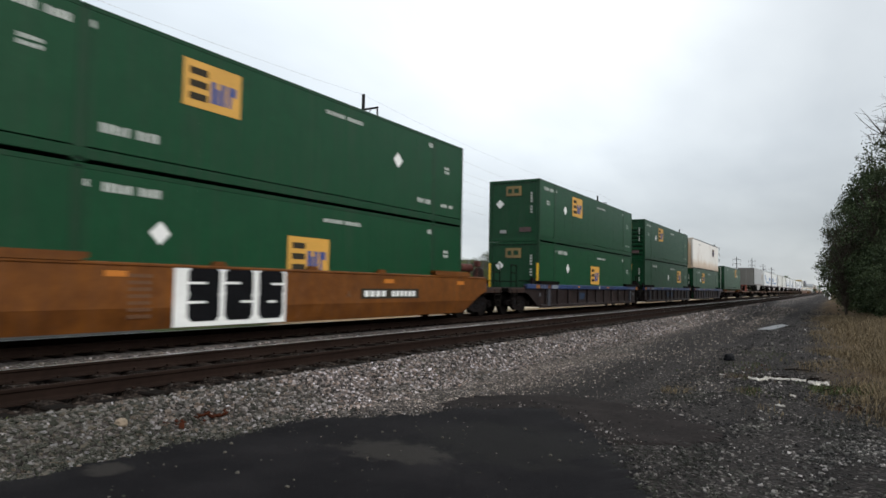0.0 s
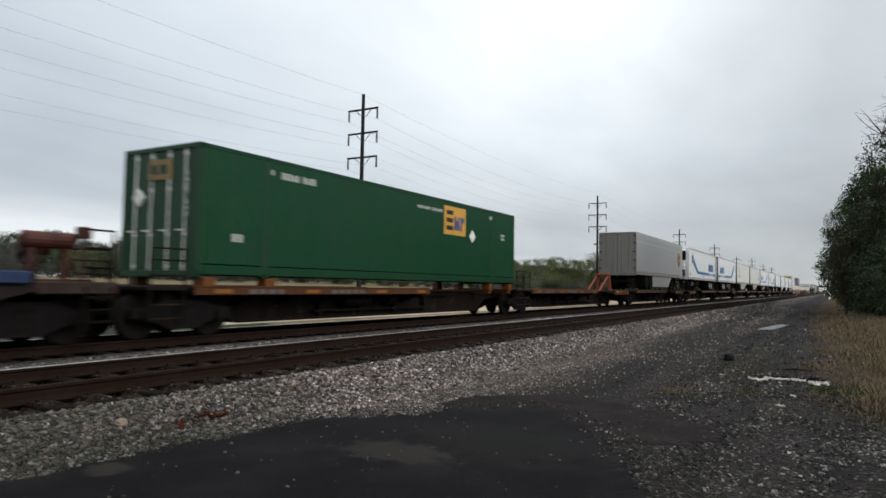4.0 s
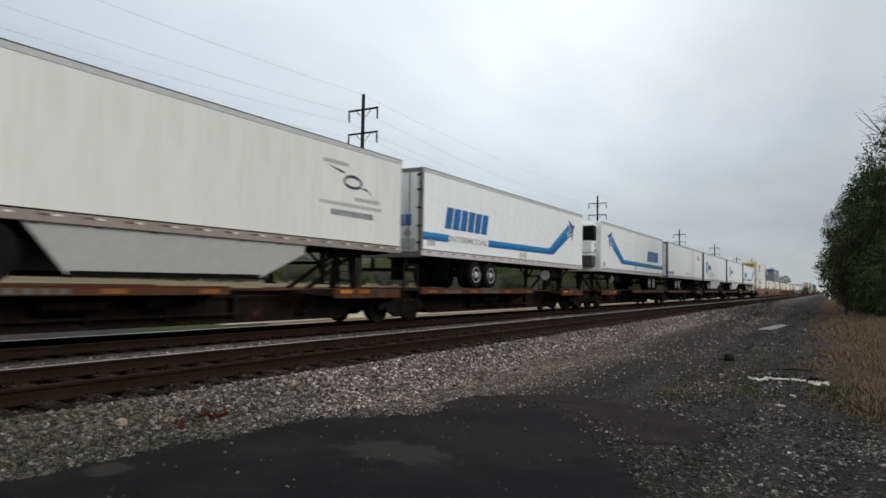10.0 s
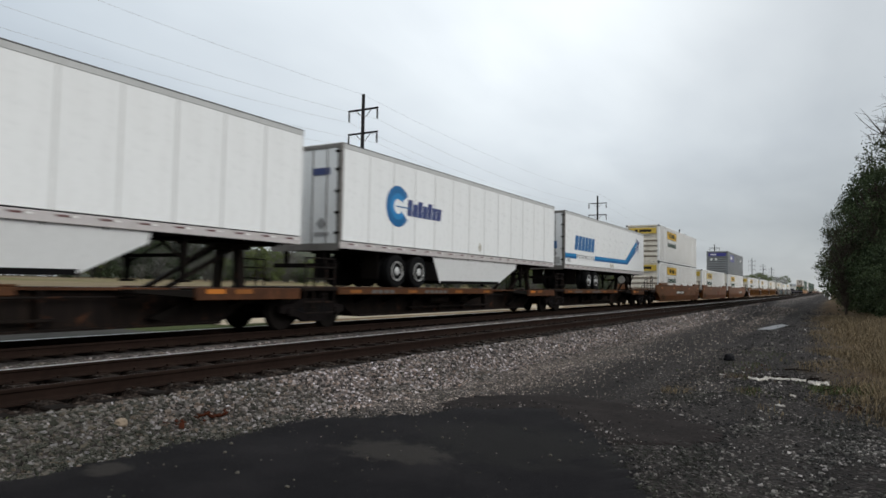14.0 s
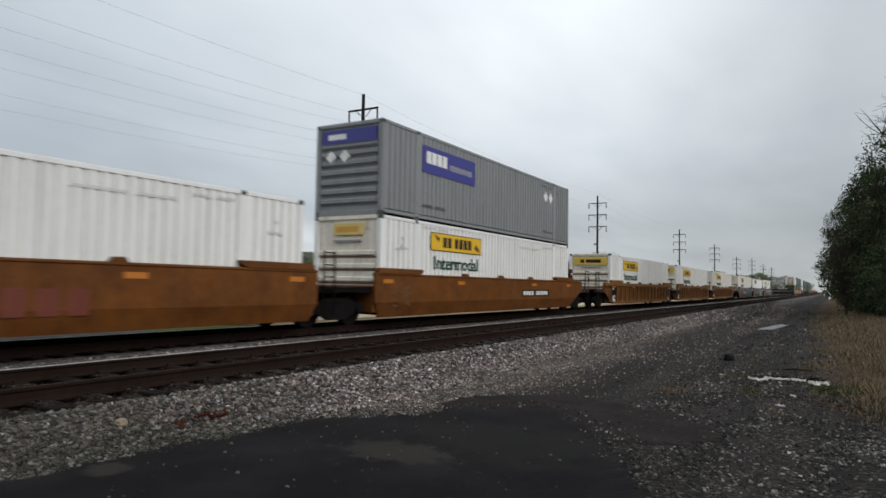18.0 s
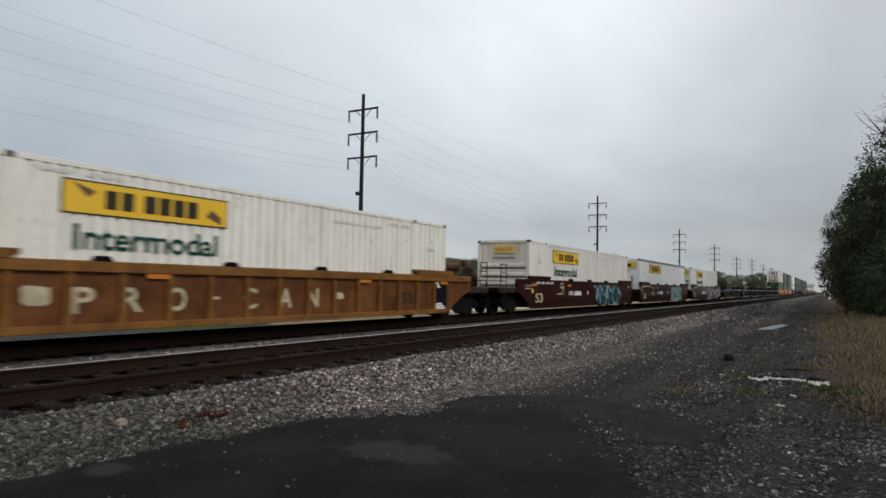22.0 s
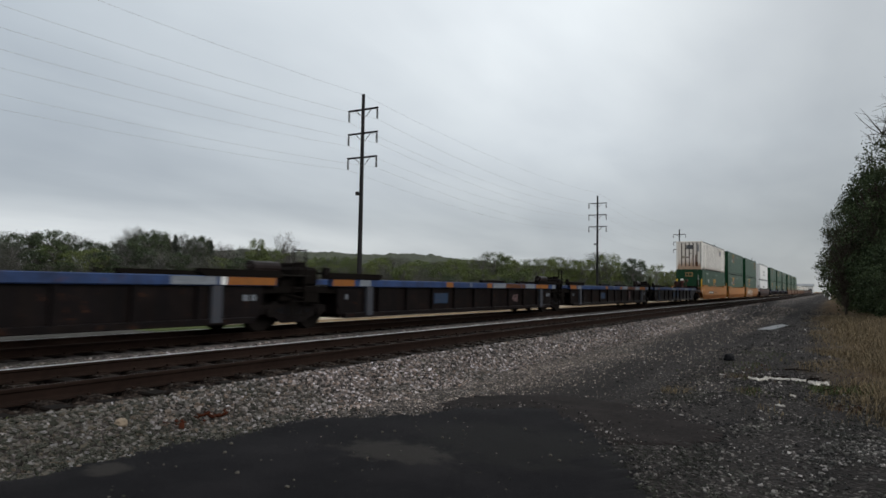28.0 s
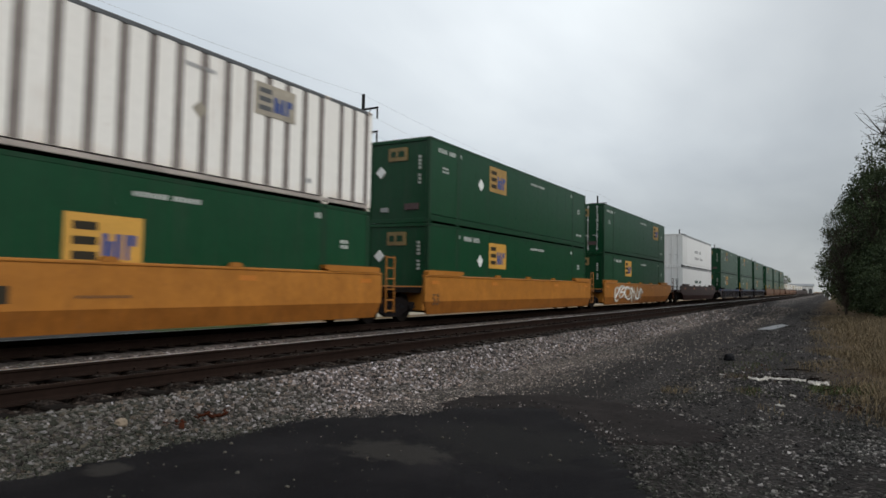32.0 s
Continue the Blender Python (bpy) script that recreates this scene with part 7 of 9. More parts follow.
def plain_signs():
    k = Kit()
    rect(k, 13.4, 14.75, 4.02 - DECK, 4.42 - DECK, X, 0)
    rect(k, 13.5, 14.2, 4.18 - DECK, 4.36 - DECK, X + 0.004, 1)
    mark_bars(k, 13.8, 14.7, 3.98 - DECK, 4.07 - DECK, X + 0.006, 7, 2)
    out = [("faded_sign", k.mesh("faded_sign", SPRAY_PALE, FADED_ORANGE, SIGN_BROWN), "faded sign with a gold block")]
    k = Kit()
    mark_bars(k, 0.15, 2.35, 2.36 - DECK, 2.55 - DECK, X, 16)
    out.append(("blue_line", k.mesh("blue_line", SIGN_CYAN), "line of small blue bars"))
    k = Kit()
    flat_poly(k, [(7.86, 1.60), (8.06, 1.36), (8.26, 1.60), (8.06, 1.84)], X)
    out.append(("placard", k.mesh("placard", WORN_GREY), "small worn grey placard"))
    out.append(("writing_bar", "", X, [(8.62 + 0.17 * j, 8.74 + 0.17 * j, 1.52, 1.66, SIGN_GREY) for j in range(3)]))
    out.append(("replaced_panel", "greyer side panel let in later", X - 0.004, [(9.62, 10.86, T0 + 0.21, T1 - 0.17, PANEL_GREY), (10.88, 12.10, T0 + 0.21, T1 - 0.17, PANEL_GREY)]))
    return out


# ---- the consist, front to rear; q: metres along the train to each load's leading end ----
DOWN = 0.28
UPPER = DOWN + CH + 0.01

# orange three-unit well set that is just leaving
BLOCKS = [(-3.79, -2.98, [(-3.79, -3.33, 1.05), (-3.79, -3.33, 0.65)]), (-2.83, -2.03, [(-2.83, -2.40, 1.06), (-2.38, -2.03, 0.65)]), (-1.84, -1.07, [(-1.45, -1.07, 1.05), (-1.57, -1.29, 0.64)])]
well_car("orange", 4.81, rear=True, marks=[("plate", 2.0, 5.0), ("blocks", -4.13, -0.97, BLOCKS), ("patch", -5.62, -5.17, 1.15, 1.26, REFLECT_ORANGE), ("patch", -2.8, -2.4, 1.08, 1.17, REFLECT_ORANGE)]
         + [("bars", -5.12, -4.60, 0.36 + 0.13 * j, 0.43 + 0.13 * j, 3, SIGN_BROWN) for j in range(7)] + [("word", "A", 1.35, 1.55, 0.72, 0.9, SIGN_BROWN)],
         label="orange container well car with black painted blocks on its side")
container("green", 4.81, DOWN, signs=green_signs("a", 7.3, 0.97, 3.7), stuck="stacked in an orange well car")
container("green", 4.81, UPPER, signs=green_signs("b", 4.1, 1.57, 12.0), stuck="on top of another")

# dark blue-railed three-unit well set, loaded
well_car("dark", 28.32, 9.9, front=True, label="dark ribbed well car with a blue top rail, loaded")
container("green", 28.32, DOWN, signs=green_signs("c", 7.5, 1.0, 3.8, True), stuck="with yellow edge strips")
container("green", 28.32, UPPER, signs=green_signs("d", 4.45, 1.6, 3.4), stuck="on top of another")
well_car("dark", 48.0, 9.75, label="dark ribbed well car with a blue top rail, loaded")
container("green", 48.11, DOWN, signs=green_signs("e", 11.35, 1.38, 7.8), stuck="in a dark well car")
container("green", 48.11, UPPER, "slatted_end", signs=green_signs("f", 4.3, 1.6, 3.4), stuck="with a slatted end, on top")
well_car("dark", 67.3, 9.6, rear=True, label="dark ribbed well car with a blue top rail, loaded")
container("green", 67.08, DOWN, signs=green_signs("g", 4.95, 1.48, 4.1), stuck="below a white one")
container("stained", 67.08, UPPER, "barred_end", signs=emp_sign(11.7 - CL, 1.6, 2.4, 1.3, SIGN_BROWN) + [side_bars([(-5.0, -4.4, 2.4, 0.12, 4), (-4.2, -3.8, 2.35, 0.12, 3)], SIGN_GREY)], stuck="on a green one")

# spine cars: one container, one empty, then the trailers
spine_car(88.28, front=True, hitch=False, pedestals=True, half=8.9)
container("green", 88.28, 1.17, "doors", signs=green_signs("h", 10.3, 1.7, 12.4), label="green shipping container with lock-rod doors on a low flat car")
spine_car(106.4, red=True, half=8.9)
spine_car(124.51, rear=True, half=8.9)
trailer(124.51, "silver", SILVER, skirt=True, bright=False, signs=shield_signs(), label="plain silver-grey box trailer with a brown shield sign and skirts")
spine_car(143.89, front=True, nose_first=True)
trailer(143.89, "arrow", TRAILER_WHITE, flip=True, reefer=True, signs=arrow_signs(True), label="white refrigerated trailer, blue arrow band, cooling unit leading")
spine_car(162.01)
trailer(162.01, "arrow", TRAILER_WHITE, signs=arrow_signs(False), label="white refrigerated trailer with a blue arrow band, doors leading")
spine_car(179.59)
trailer(179.59, "swoosh", TRAILER_CREAM, skirt=True, bright=False, posts=True, signs=swoosh_signs(2.85), label="off-white box trailer with a grey swoosh sign near its doors")
spine_car(196.88)
trailer(196.88, "swoosh", TRAILER_CREAM, skirt=True, bright=False, posts=True, signs=swoosh_signs(13.7), label="off-white box trailer with a grey swoosh sign near its nose")
spine_car(214.2, rear=True)
trailer(214.2, "arrow", TRAILER_WHITE, signs=arrow_signs(False), label="white refrigerated trailer with a blue arrow band, doors leading")
spine_car(233.69, front=True, nose_first=True)
trailer(233.69, "arrow", TRAILER_WHITE, flip=True, reefer=True, signs=arrow_signs(True, False), label="white refrigerated trailer, blue arrow band, cooling unit leading")
spine_car(251.69)
trailer(251.69, "plain", TRAILER_WHITE, signs=plain_signs(), label="grubby plain white box trailer with a faded sign")
spine_car(269.25)
trailer(269.25, "ring", TRAILER_WHITE, skirt=True, posts=True, signs=ring_signs(1.95, True), label="white box trailer with a blue ring sign and grey sprayed loops")
spine_car(286.88)
trailer(286.88, "ring", TRAILER_WHITE, skirt=True, posts=True, signs=ring_signs(2.8), label="white box trailer with a blue ring sign and white skirt")
spine_car(304.43, rear=True)
trailer(304.43, "arrow", TRAILER_WHITE, signs=arrow_signs(False), label="white refrigerated trailer with a blue arrow band, doors leading")

# orange smooth-sided three-unit set
W53 = ("word", "53", -7.9, -7.0, 0.30, 0.68, SIGN_DARK)
well_car("orange", 325.44, front=True, marks=[("plate", -2.4, 0.9), W53, ("word", "A", 1.5, 1.7, 0.72, 0.92, SIGN_DARK), ("bars", 2.6, 4.3, 0.55, 0.62, 9, SIGN_BROWN), ("smudge", 3.6, 8.1, 0.35, 1.2, 61, 64, SMUDGE)])
container("white", 325.44, DOWN, "slatted_end", signs=hunt_signs(), stuck="with a yellow panel, below")
container("white", 325.44, UPPER, "slatted_end", signs=hunt_signs(), stuck="with a yellow panel, on top")
well_car("orange", 344.95, marks=[W53, ("word", "C", -0.6, -0.4, 0.62, 0.82, SIGN_DARK), ("bars", 1.0, 2.6, 0.45, 0.92, 3, DEEP_RED), ("bars", -2.7, -1.3, 0.62, 0.68, 8, SIGN_BROWN)])
container("white", 344.95, DOWN, "slatted_end", signs=hunt_signs(faded=True), stuck="with a sun-faded straw panel, single")
well_car("orange", 364.45, rear=True, marks=[("plate", 2.0, 5.1), ("word", "B", 0.9, 1.2, 0.75, 1.0, SIGN_BROWN), ("smudge", -7.9, -6.7, 0.35, 1.15, 31, 26, SIGN_BROWN)])
container("white", 364.45, DOWN, "slatted_end", signs=hunt_signs(True, False), stuck="with a yellow panel, below a grey one")
def violet():
    k = Kit()
    x = CW - 0.008
    rect(k, 2.25 - CL, 5.95 - CL, 1.62, 2.52, x, 0, 0.006)
    mark_bars(k, 2.5 - CL, 3.9 - CL, 1.95, 2.35, x + 0.006, 4, 1, 0.18)
    mark_bars(k, 4.05 - CL, 5.7 - CL, 1.92, 2.12, x + 0.006, 10, 2, 0.3)
    out = [("violet_panel", k.mesh("violet_panel", SIGN_PURPLE, SIGN_WHITE, SIGN_GREY), "violet panel with white bars")]
    out += [diamond(13.07 - CL, 2.12, 0.25), diamond(13.71 - CL, 2.12, 0.25)]
    out.append(side_bars([(2.3 - CL, 3.8 - CL, 0.45, 0.12, 9), (12.8 - CL, 13.9 - CL, 0.42, 0.11, 8), (12.5 - CL, 13.9 - CL, 2.55, 0.08, 8), (14.5 - CL, 14.7 - CL, 2.4, 0.12, 2)], GREY_DARK))
    out += end_signs([(-1.05, 1.05, 2.25, 2.68, SIGN_PURPLE), (-0.8, -0.1, 2.38, 2.55, SIGN_WHITE)], "end_sign", "violet sign on the end wall")
    out += [end_diamond(-0.7, 1.85), end_diamond(-0.15, 1.85)]
    return out
container("grey", 364.45, UPPER, "slatted_end", signs=violet(), stuck="with a violet panel, on top")

# ribbed ochre three-unit set
for i, q in enumerate((388.09, 407.71, 427.34)):
    st = [("stencil", -8.06, -7.24), ("stencil", 7.24, 8.06), ("word", "125T", -7.95, -7.4, 0.52, 0.66, SIGN_WHITE), ("word", "53", 5.3, 5.9, 0.5, 0.85, SIGN_DARK)]
    if i == 2:
        st += [("word", c, y - 8.077, y - 7.66, 0.48, 0.95, SPRAY_TAN) for c, y in (("P", 3.06), ("R", 4.02), ("O", 5.03), ("C", 6.98), ("A", 8.13), ("N", 9.10))]
        st += [("patch", -2.06, -1.78, 0.70, 0.76, SPRAY_TAN), ("blob", -5.87, -5.37, 0.62, 0.98, 71, SPRAY_TAN), ("blob", 2.02, 2.47, 0.66, 0.86, 72, SPRAY_TAN)]
    well_car("ochre", q, front=i == 0, rear=i == 2, marks=st)
    container("white" if i < 2 else "cream", q, DOWN, "slatted_end", signs=hunt_signs(True, i < 2), stuck="with a yellow panel in an ochre car")

# maroon three-unit set with sprayed sides
M_COMMON = [("word", "53", -7.75, -6.9, 0.38, 0.80, SPRAY_TAN), ("bars", -3.4, -2.75, 0.70, 0.90, 3, SPRAY_PALE), ("bars", -2.6, -1.5, 0.68, 0.91, 5, SIGN_WHITE), ("bars", -8.9, -8.0, 1.12, 1.16, 3, SPRAY_PALE), ("bars", -8.9, -8.1, 1.0, 1.04, 3, SPRAY_PALE),
            ("patch", -8.2, -7.95, 0.82, 1.0, SIGN_GOLD), ("bars", -7.6, -5.4, 1.22, 1.32, 4, SPRAY_PALE), ("bars", 0.6, 1.9, 1.16, 1.2, 8, SPRAY_PALE)]
SPR = (SPRAY_TEAL, SPRAY_DARK)
well_car("maroon", 450.88, front=True, marks=M_COMMON + [("word", "A", -0.6, -0.35, 0.72, 0.95, SIGN_WHITE), ("blob", 0.7, 6.1, 0.12, 1.3, 3, SPRAY_DARK), ("spray", 0.8, 6.0, 0.15, 1.28, 11, 6, SPR),
                                                          ("smudge", -5.0, -4.2, 0.7, 1.3, 14, 18, SPRAY_TAN)], label="maroon well car with teal looping sprayed strokes")
container("cream", 450.88, DOWN, "slatted_end", signs=hunt_signs(True, False), stuck="with a yellow panel in a maroon car")
well_car("maroon", 470.28, marks=M_COMMON + [("word", "C", 0.1, 0.35, 0.72, 0.95, SIGN_WHITE), ("blob", 1.0, 5.9, 0.10, 1.32, 6, SPRAY_TEAL), ("spray", 1.2, 5.4, 0.3, 1.15, 21, 7, (SPRAY_DARK, SPRAY_PALE), 0.5), ("smudge", 1.1, 5.8, 0.2, 1.25, 22, 40, SPRAY_PALE),
                                             ("smudge", -5.4, -4.5, 0.65, 1.3, 24, 22, SPRAY_TAN)], label="maroon well car with a pale teal sprayed patch")
container("banded", 470.28, DOWN, "end_wall", signs=hunt_signs(False, True), stuck="with a yellow panel in a maroon car")
well_car("maroon", 489.77, rear=True, marks=M_COMMON + [("word", "B", -0.9, -0.55, 0.72, 0.95, SIGN_WHITE), ("blob", 1.4, 9.3, 0.16, 1.22, 9, SPRAY_SOOT), ("blob", 0.7, 1.6, 0.18, 1.3, 10, SPRAY_SEA), ("blob", 0.35, 1.2, 0.14, 0.5, 13, SPRAY_SEA), ("spray", 1.7, 9.0, 0.20, 1.26, 43, 7, (SPRAY_PALE, SPRAY_ROSE), 1.15),
                                                        ("smudge", -1.9, -0.6, 0.95, 1.3, 34, 20, SPRAY_ROSE), ("smudge", -0.4, 0.6, 0.8, 1.3, 35, 26, SPRAY_PALE), ("smudge", 0.0, 0.6, 0.15, 0.4, 36, 10, SPRAY_PALE)],
         label="maroon well car with large pale sprayed loops")
container("white", 489.77, DOWN, "slatted_end", signs=hunt_signs(True, True), stuck="with a yellow panel in a maroon car")

# empty dark five-unit set
for i in range(5):
    extra = {2: [("word", "48", 3.42, 4.0, 0.46, 0.76, FADED_ROSE)], 3: [("smudge", 2.5, 3.5, 0.40, 0.88, 82, 24, FADED_ROSE)], 1: [("bars", -6.9, -6.5, 0.5, 0.62, 2, FADED_ROSE)]}
    well_car("dark", 519.65 + 18.38 * i - 8.077, 9.19, front=i == 0, rear=i == 4, marks=extra.get(i, ()), label="empty dark ribbed well car with a blue top rail")

# yellow three-unit set
Y53 = ("word", "53", -8.05, -7.6, 0.42, 0.80, SIGN_BROWN)
well_car("yellow", 606.89, front=True, marks=[("plate", -4.95, -1.7), Y53, ("bars", -0.6, 0.5, 0.75, 0.8, 8, SIGN_BROWN), ("patch", -9.22, -9.06, 0.80, 1.04, SIGN_WHITE), ("patch", -8.5, -8.13, 0.98, 1.2, SIGN_GOLD), ("patch", -8.13, -7.7, 0.98, 1.18, REFLECT_ORANGE)])
container("green", 606.89, DOWN, signs=green_signs("i", 7.3, 1.0, 4.0, True), stuck="with yellow edge strips")
container("ribbed", 606.89, UPPER, "barred_end", signs=emp_sign(11.6 - CL, 1.85, 2.62, 1.35, SIGN_BEIGE, GREY_DARK) + [side_bars([(-5.6, -4.4, 2.35, 0.16, 8), (1.6, 2.4, 2.4, 0.10, 8), (-6.9, -6.5, 2.4, 0.10, 4), (-7.0, -6.75, 0.4, 0.10, 2), (5.3, 5.55, 0.45, 0.14, 2)], SIGN_GREY), diamond(2.0, 1.55, 0.2, SIGN_BEIGE)]
          + end_signs([(-0.28, 0.34, 2.10, 2.52, GREY_DARK), (0.80, 0.98, 1.85, 2.55, SIGN_GREY), (-0.72, -0.36, 1.12, 1.40, SIGN_BEIGE), (-0.30, 0.0, 1.18, 1.30, RUST_EDGE), (0.0, 0.3, 1.62, 1.68, RUST_EDGE), (0.60, 0.70, 0.30, 1.5, RUST_EDGE), (0.70, 0.86, 0.30, 0.75, RUST_EDGE)], "end_plate", "grey worn plate on the end wall"), stuck="on a green one")
well_car("yellow", 626.3, marks=[("word", "53", -8.05, -7.6, 0.42, 0.80, SIGN_BROWN)])
container("green", 626.3, DOWN, signs=green_signs("j", 4.5, 1.5, 3.75), stuck="in a yellow well car")
container("green", 626.3, UPPER, signs=green_signs("k", 4.47, 1.62, 3.75), stuck="on top of another")
well_car("yellow", 645.9, rear=True, marks=[("spray", -6.5, 0.5, 0.25, 1.3, 51, 6, (SPRAY_PALE, SIGN_WHITE))], label="yellow well car with white sprayed loops")
container("green", 645.9, DOWN, signs=green_signs("l", 4.6, 1.6), stuck="in a yellow well car")
container("green", 645.9, UPPER, "doors", signs=green_signs("m", 12.4, 1.6), stuck="with doors leading, on top")

# maroon car with two white boxes, then rows of green pairs and a low tail
well_car("maroon", 669.5, front=True, rear=True)
container("banded", 669.5, DOWN, "doors", signs=[side_bars([(-2.0, 1.5, 1.4, 0.3, 6)], SIGN_GREEN)], label="plain white shipping container in a maroon well car")
container("banded", 669.5, UPPER, "doors", signs=[side_bars([(-2.0, 1.5, 1.4, 0.3, 6), (-2.0, 2.5, 0.8, 0.25, 8)], SIGN_GREY)], label="plain white shipping container with doors leading, on top")
for i, q in enumerate((692.9, 712.4, 731.9, 755.4, 774.9, 794.4)):
    well_car("dark" if i < 3 else "orange", q, front=i % 3 == 0, rear=i % 3 == 2)
    container("green", q, DOWN, signs=green_signs("c" if i % 2 else "j", 7.5, 1.0, 3.8), stuck="in a distant well car")
    container("green", q, UPPER, signs=green_signs("d" if i % 2 else "k", 4.45, 1.6, 3.4), stuck="on top, far off")
for i in range(9):
    q = 817.9 + 19.5 * i + 4.1 * (i // 3)
    well_car("orange" if i < 3 else "maroon", q, front=i % 3 == 0, rear=i % 3 == 2)
    if i < 6:
        container("white" if i % 2 else "cream", q, DOWN, "slatted_end", signs=hunt_signs(True, False), stuck="far down the train")


# ---- stones ----
def stone_material(name, stops, rough=0.9):
    m, n, l, b = nodes_of(name)
    g = n.new("ShaderNodeNewGeometry")
    c = ramp_node(n, l, g.outputs["Random Per Island"], stops)
    v = coords(n, l)
    f = noise_node(n, l, v, 60.0, 4)
    c = mix_node(n, l, 1.0, c, ramp_node(n, l, f, [(0.3, (0.7,) * 3), (0.7, (1.15,) * 3)]), "MULTIPLY")
    tracks = ramp_node(n, l, noise_node(n, l, coords(n, l, (1.6, 0.10, 1.0)), 1.1, 5, 0.6), [(0.35, (0.72, 0.665, 0.685)), (0.65, (1.38, 1.27, 1.30))])
    c = mix_node(n, l, 1.0, c, tracks, "MULTIPLY")
    # a film of moss and coal dust in drifts
    sep = n.new("ShaderNodeSeparateXYZ")
    l.new(v, sep.inputs[0])
    # more of it towards the camera: lens-edge darkening put into the stone colour
    near_dim = math_node(n, l, "MULTIPLY", math_node(n, l, "MAXIMUM", math_node(n, l, "SUBTRACT", 7.0, sep.outputs[1]), 0.0), 0.10)
    drift = math_node(n, l, "ADD", noise_node(n, l, v, 0.8, 5, 0.65), near_dim)
    c = mix_node(n, l, ramp_node(n, l, drift, [(0.45, (0,) * 3), (0.80, (0.72,) * 3)]), c, (0.030, 0.0325, 0.0215))
    l.new(c, b.inputs["Base Color"])
    b.inputs["Roughness"].default_value = rough
    b.inputs["Specular IOR Level"].default_value = 0.3
    return m


BALLAST = stone_material("crushed_stone", [(0.0, (0.0100, 0.0092, 0.0088)), (0.3, (0.055, 0.050, 0.046)), (0.55, (0.175, 0.164, 0.152)), (0.7, (0.200, 0.150, 0.112)), (0.86, (0.34, 0.322, 0.300)), (0.96, (0.3966, 0.3858, 0.3787)), (1.0, (0.6971, 0.6957, 0.7147))])
GRIT_STONE = stone_material("brown_grey_grit", [(0.0, (0.020, 0.018, 0.0155)), (0.4, (0.094, 0.084, 0.070)), (0.7, (0.195, 0.172, 0.143)), (0.93, (0.31, 0.284, 0.243)), (1.0, (0.40, 0.38, 0.34))])
RUST_STONE = stone_material("rust_stained_stone", [(0.0, (0.008, 0.006, 0.005)), (0.6, (0.022, 0.015, 0.0115)), (0.95, (0.042, 0.030, 0.024)), (1.0, (0.10, 0.09, 0.08))])
GREY_STONE = stone_material("pale_crushed_stone", [(0.0, (0.018, 0.019, 0.017)), (0.4, (0.060, 0.062, 0.055)), (0.75, (0.13, 0.132, 0.118)), (0.93, (0.24, 0.242, 0.222)), (1.0, (0.40, 0.40, 0.375))])
DARK_STONE = stone_material("dark_crushed_stone", [(0.0, (0.0069, 0.0069, 0.0069)), (0.5, (0.0207, 0.0201, 0.0190)), (0.75, (0.0460, 0.0443, 0.0414)), (0.92, (0.155, 0.150, 0.138)), (1.0, (0.33, 0.325, 0.305))])


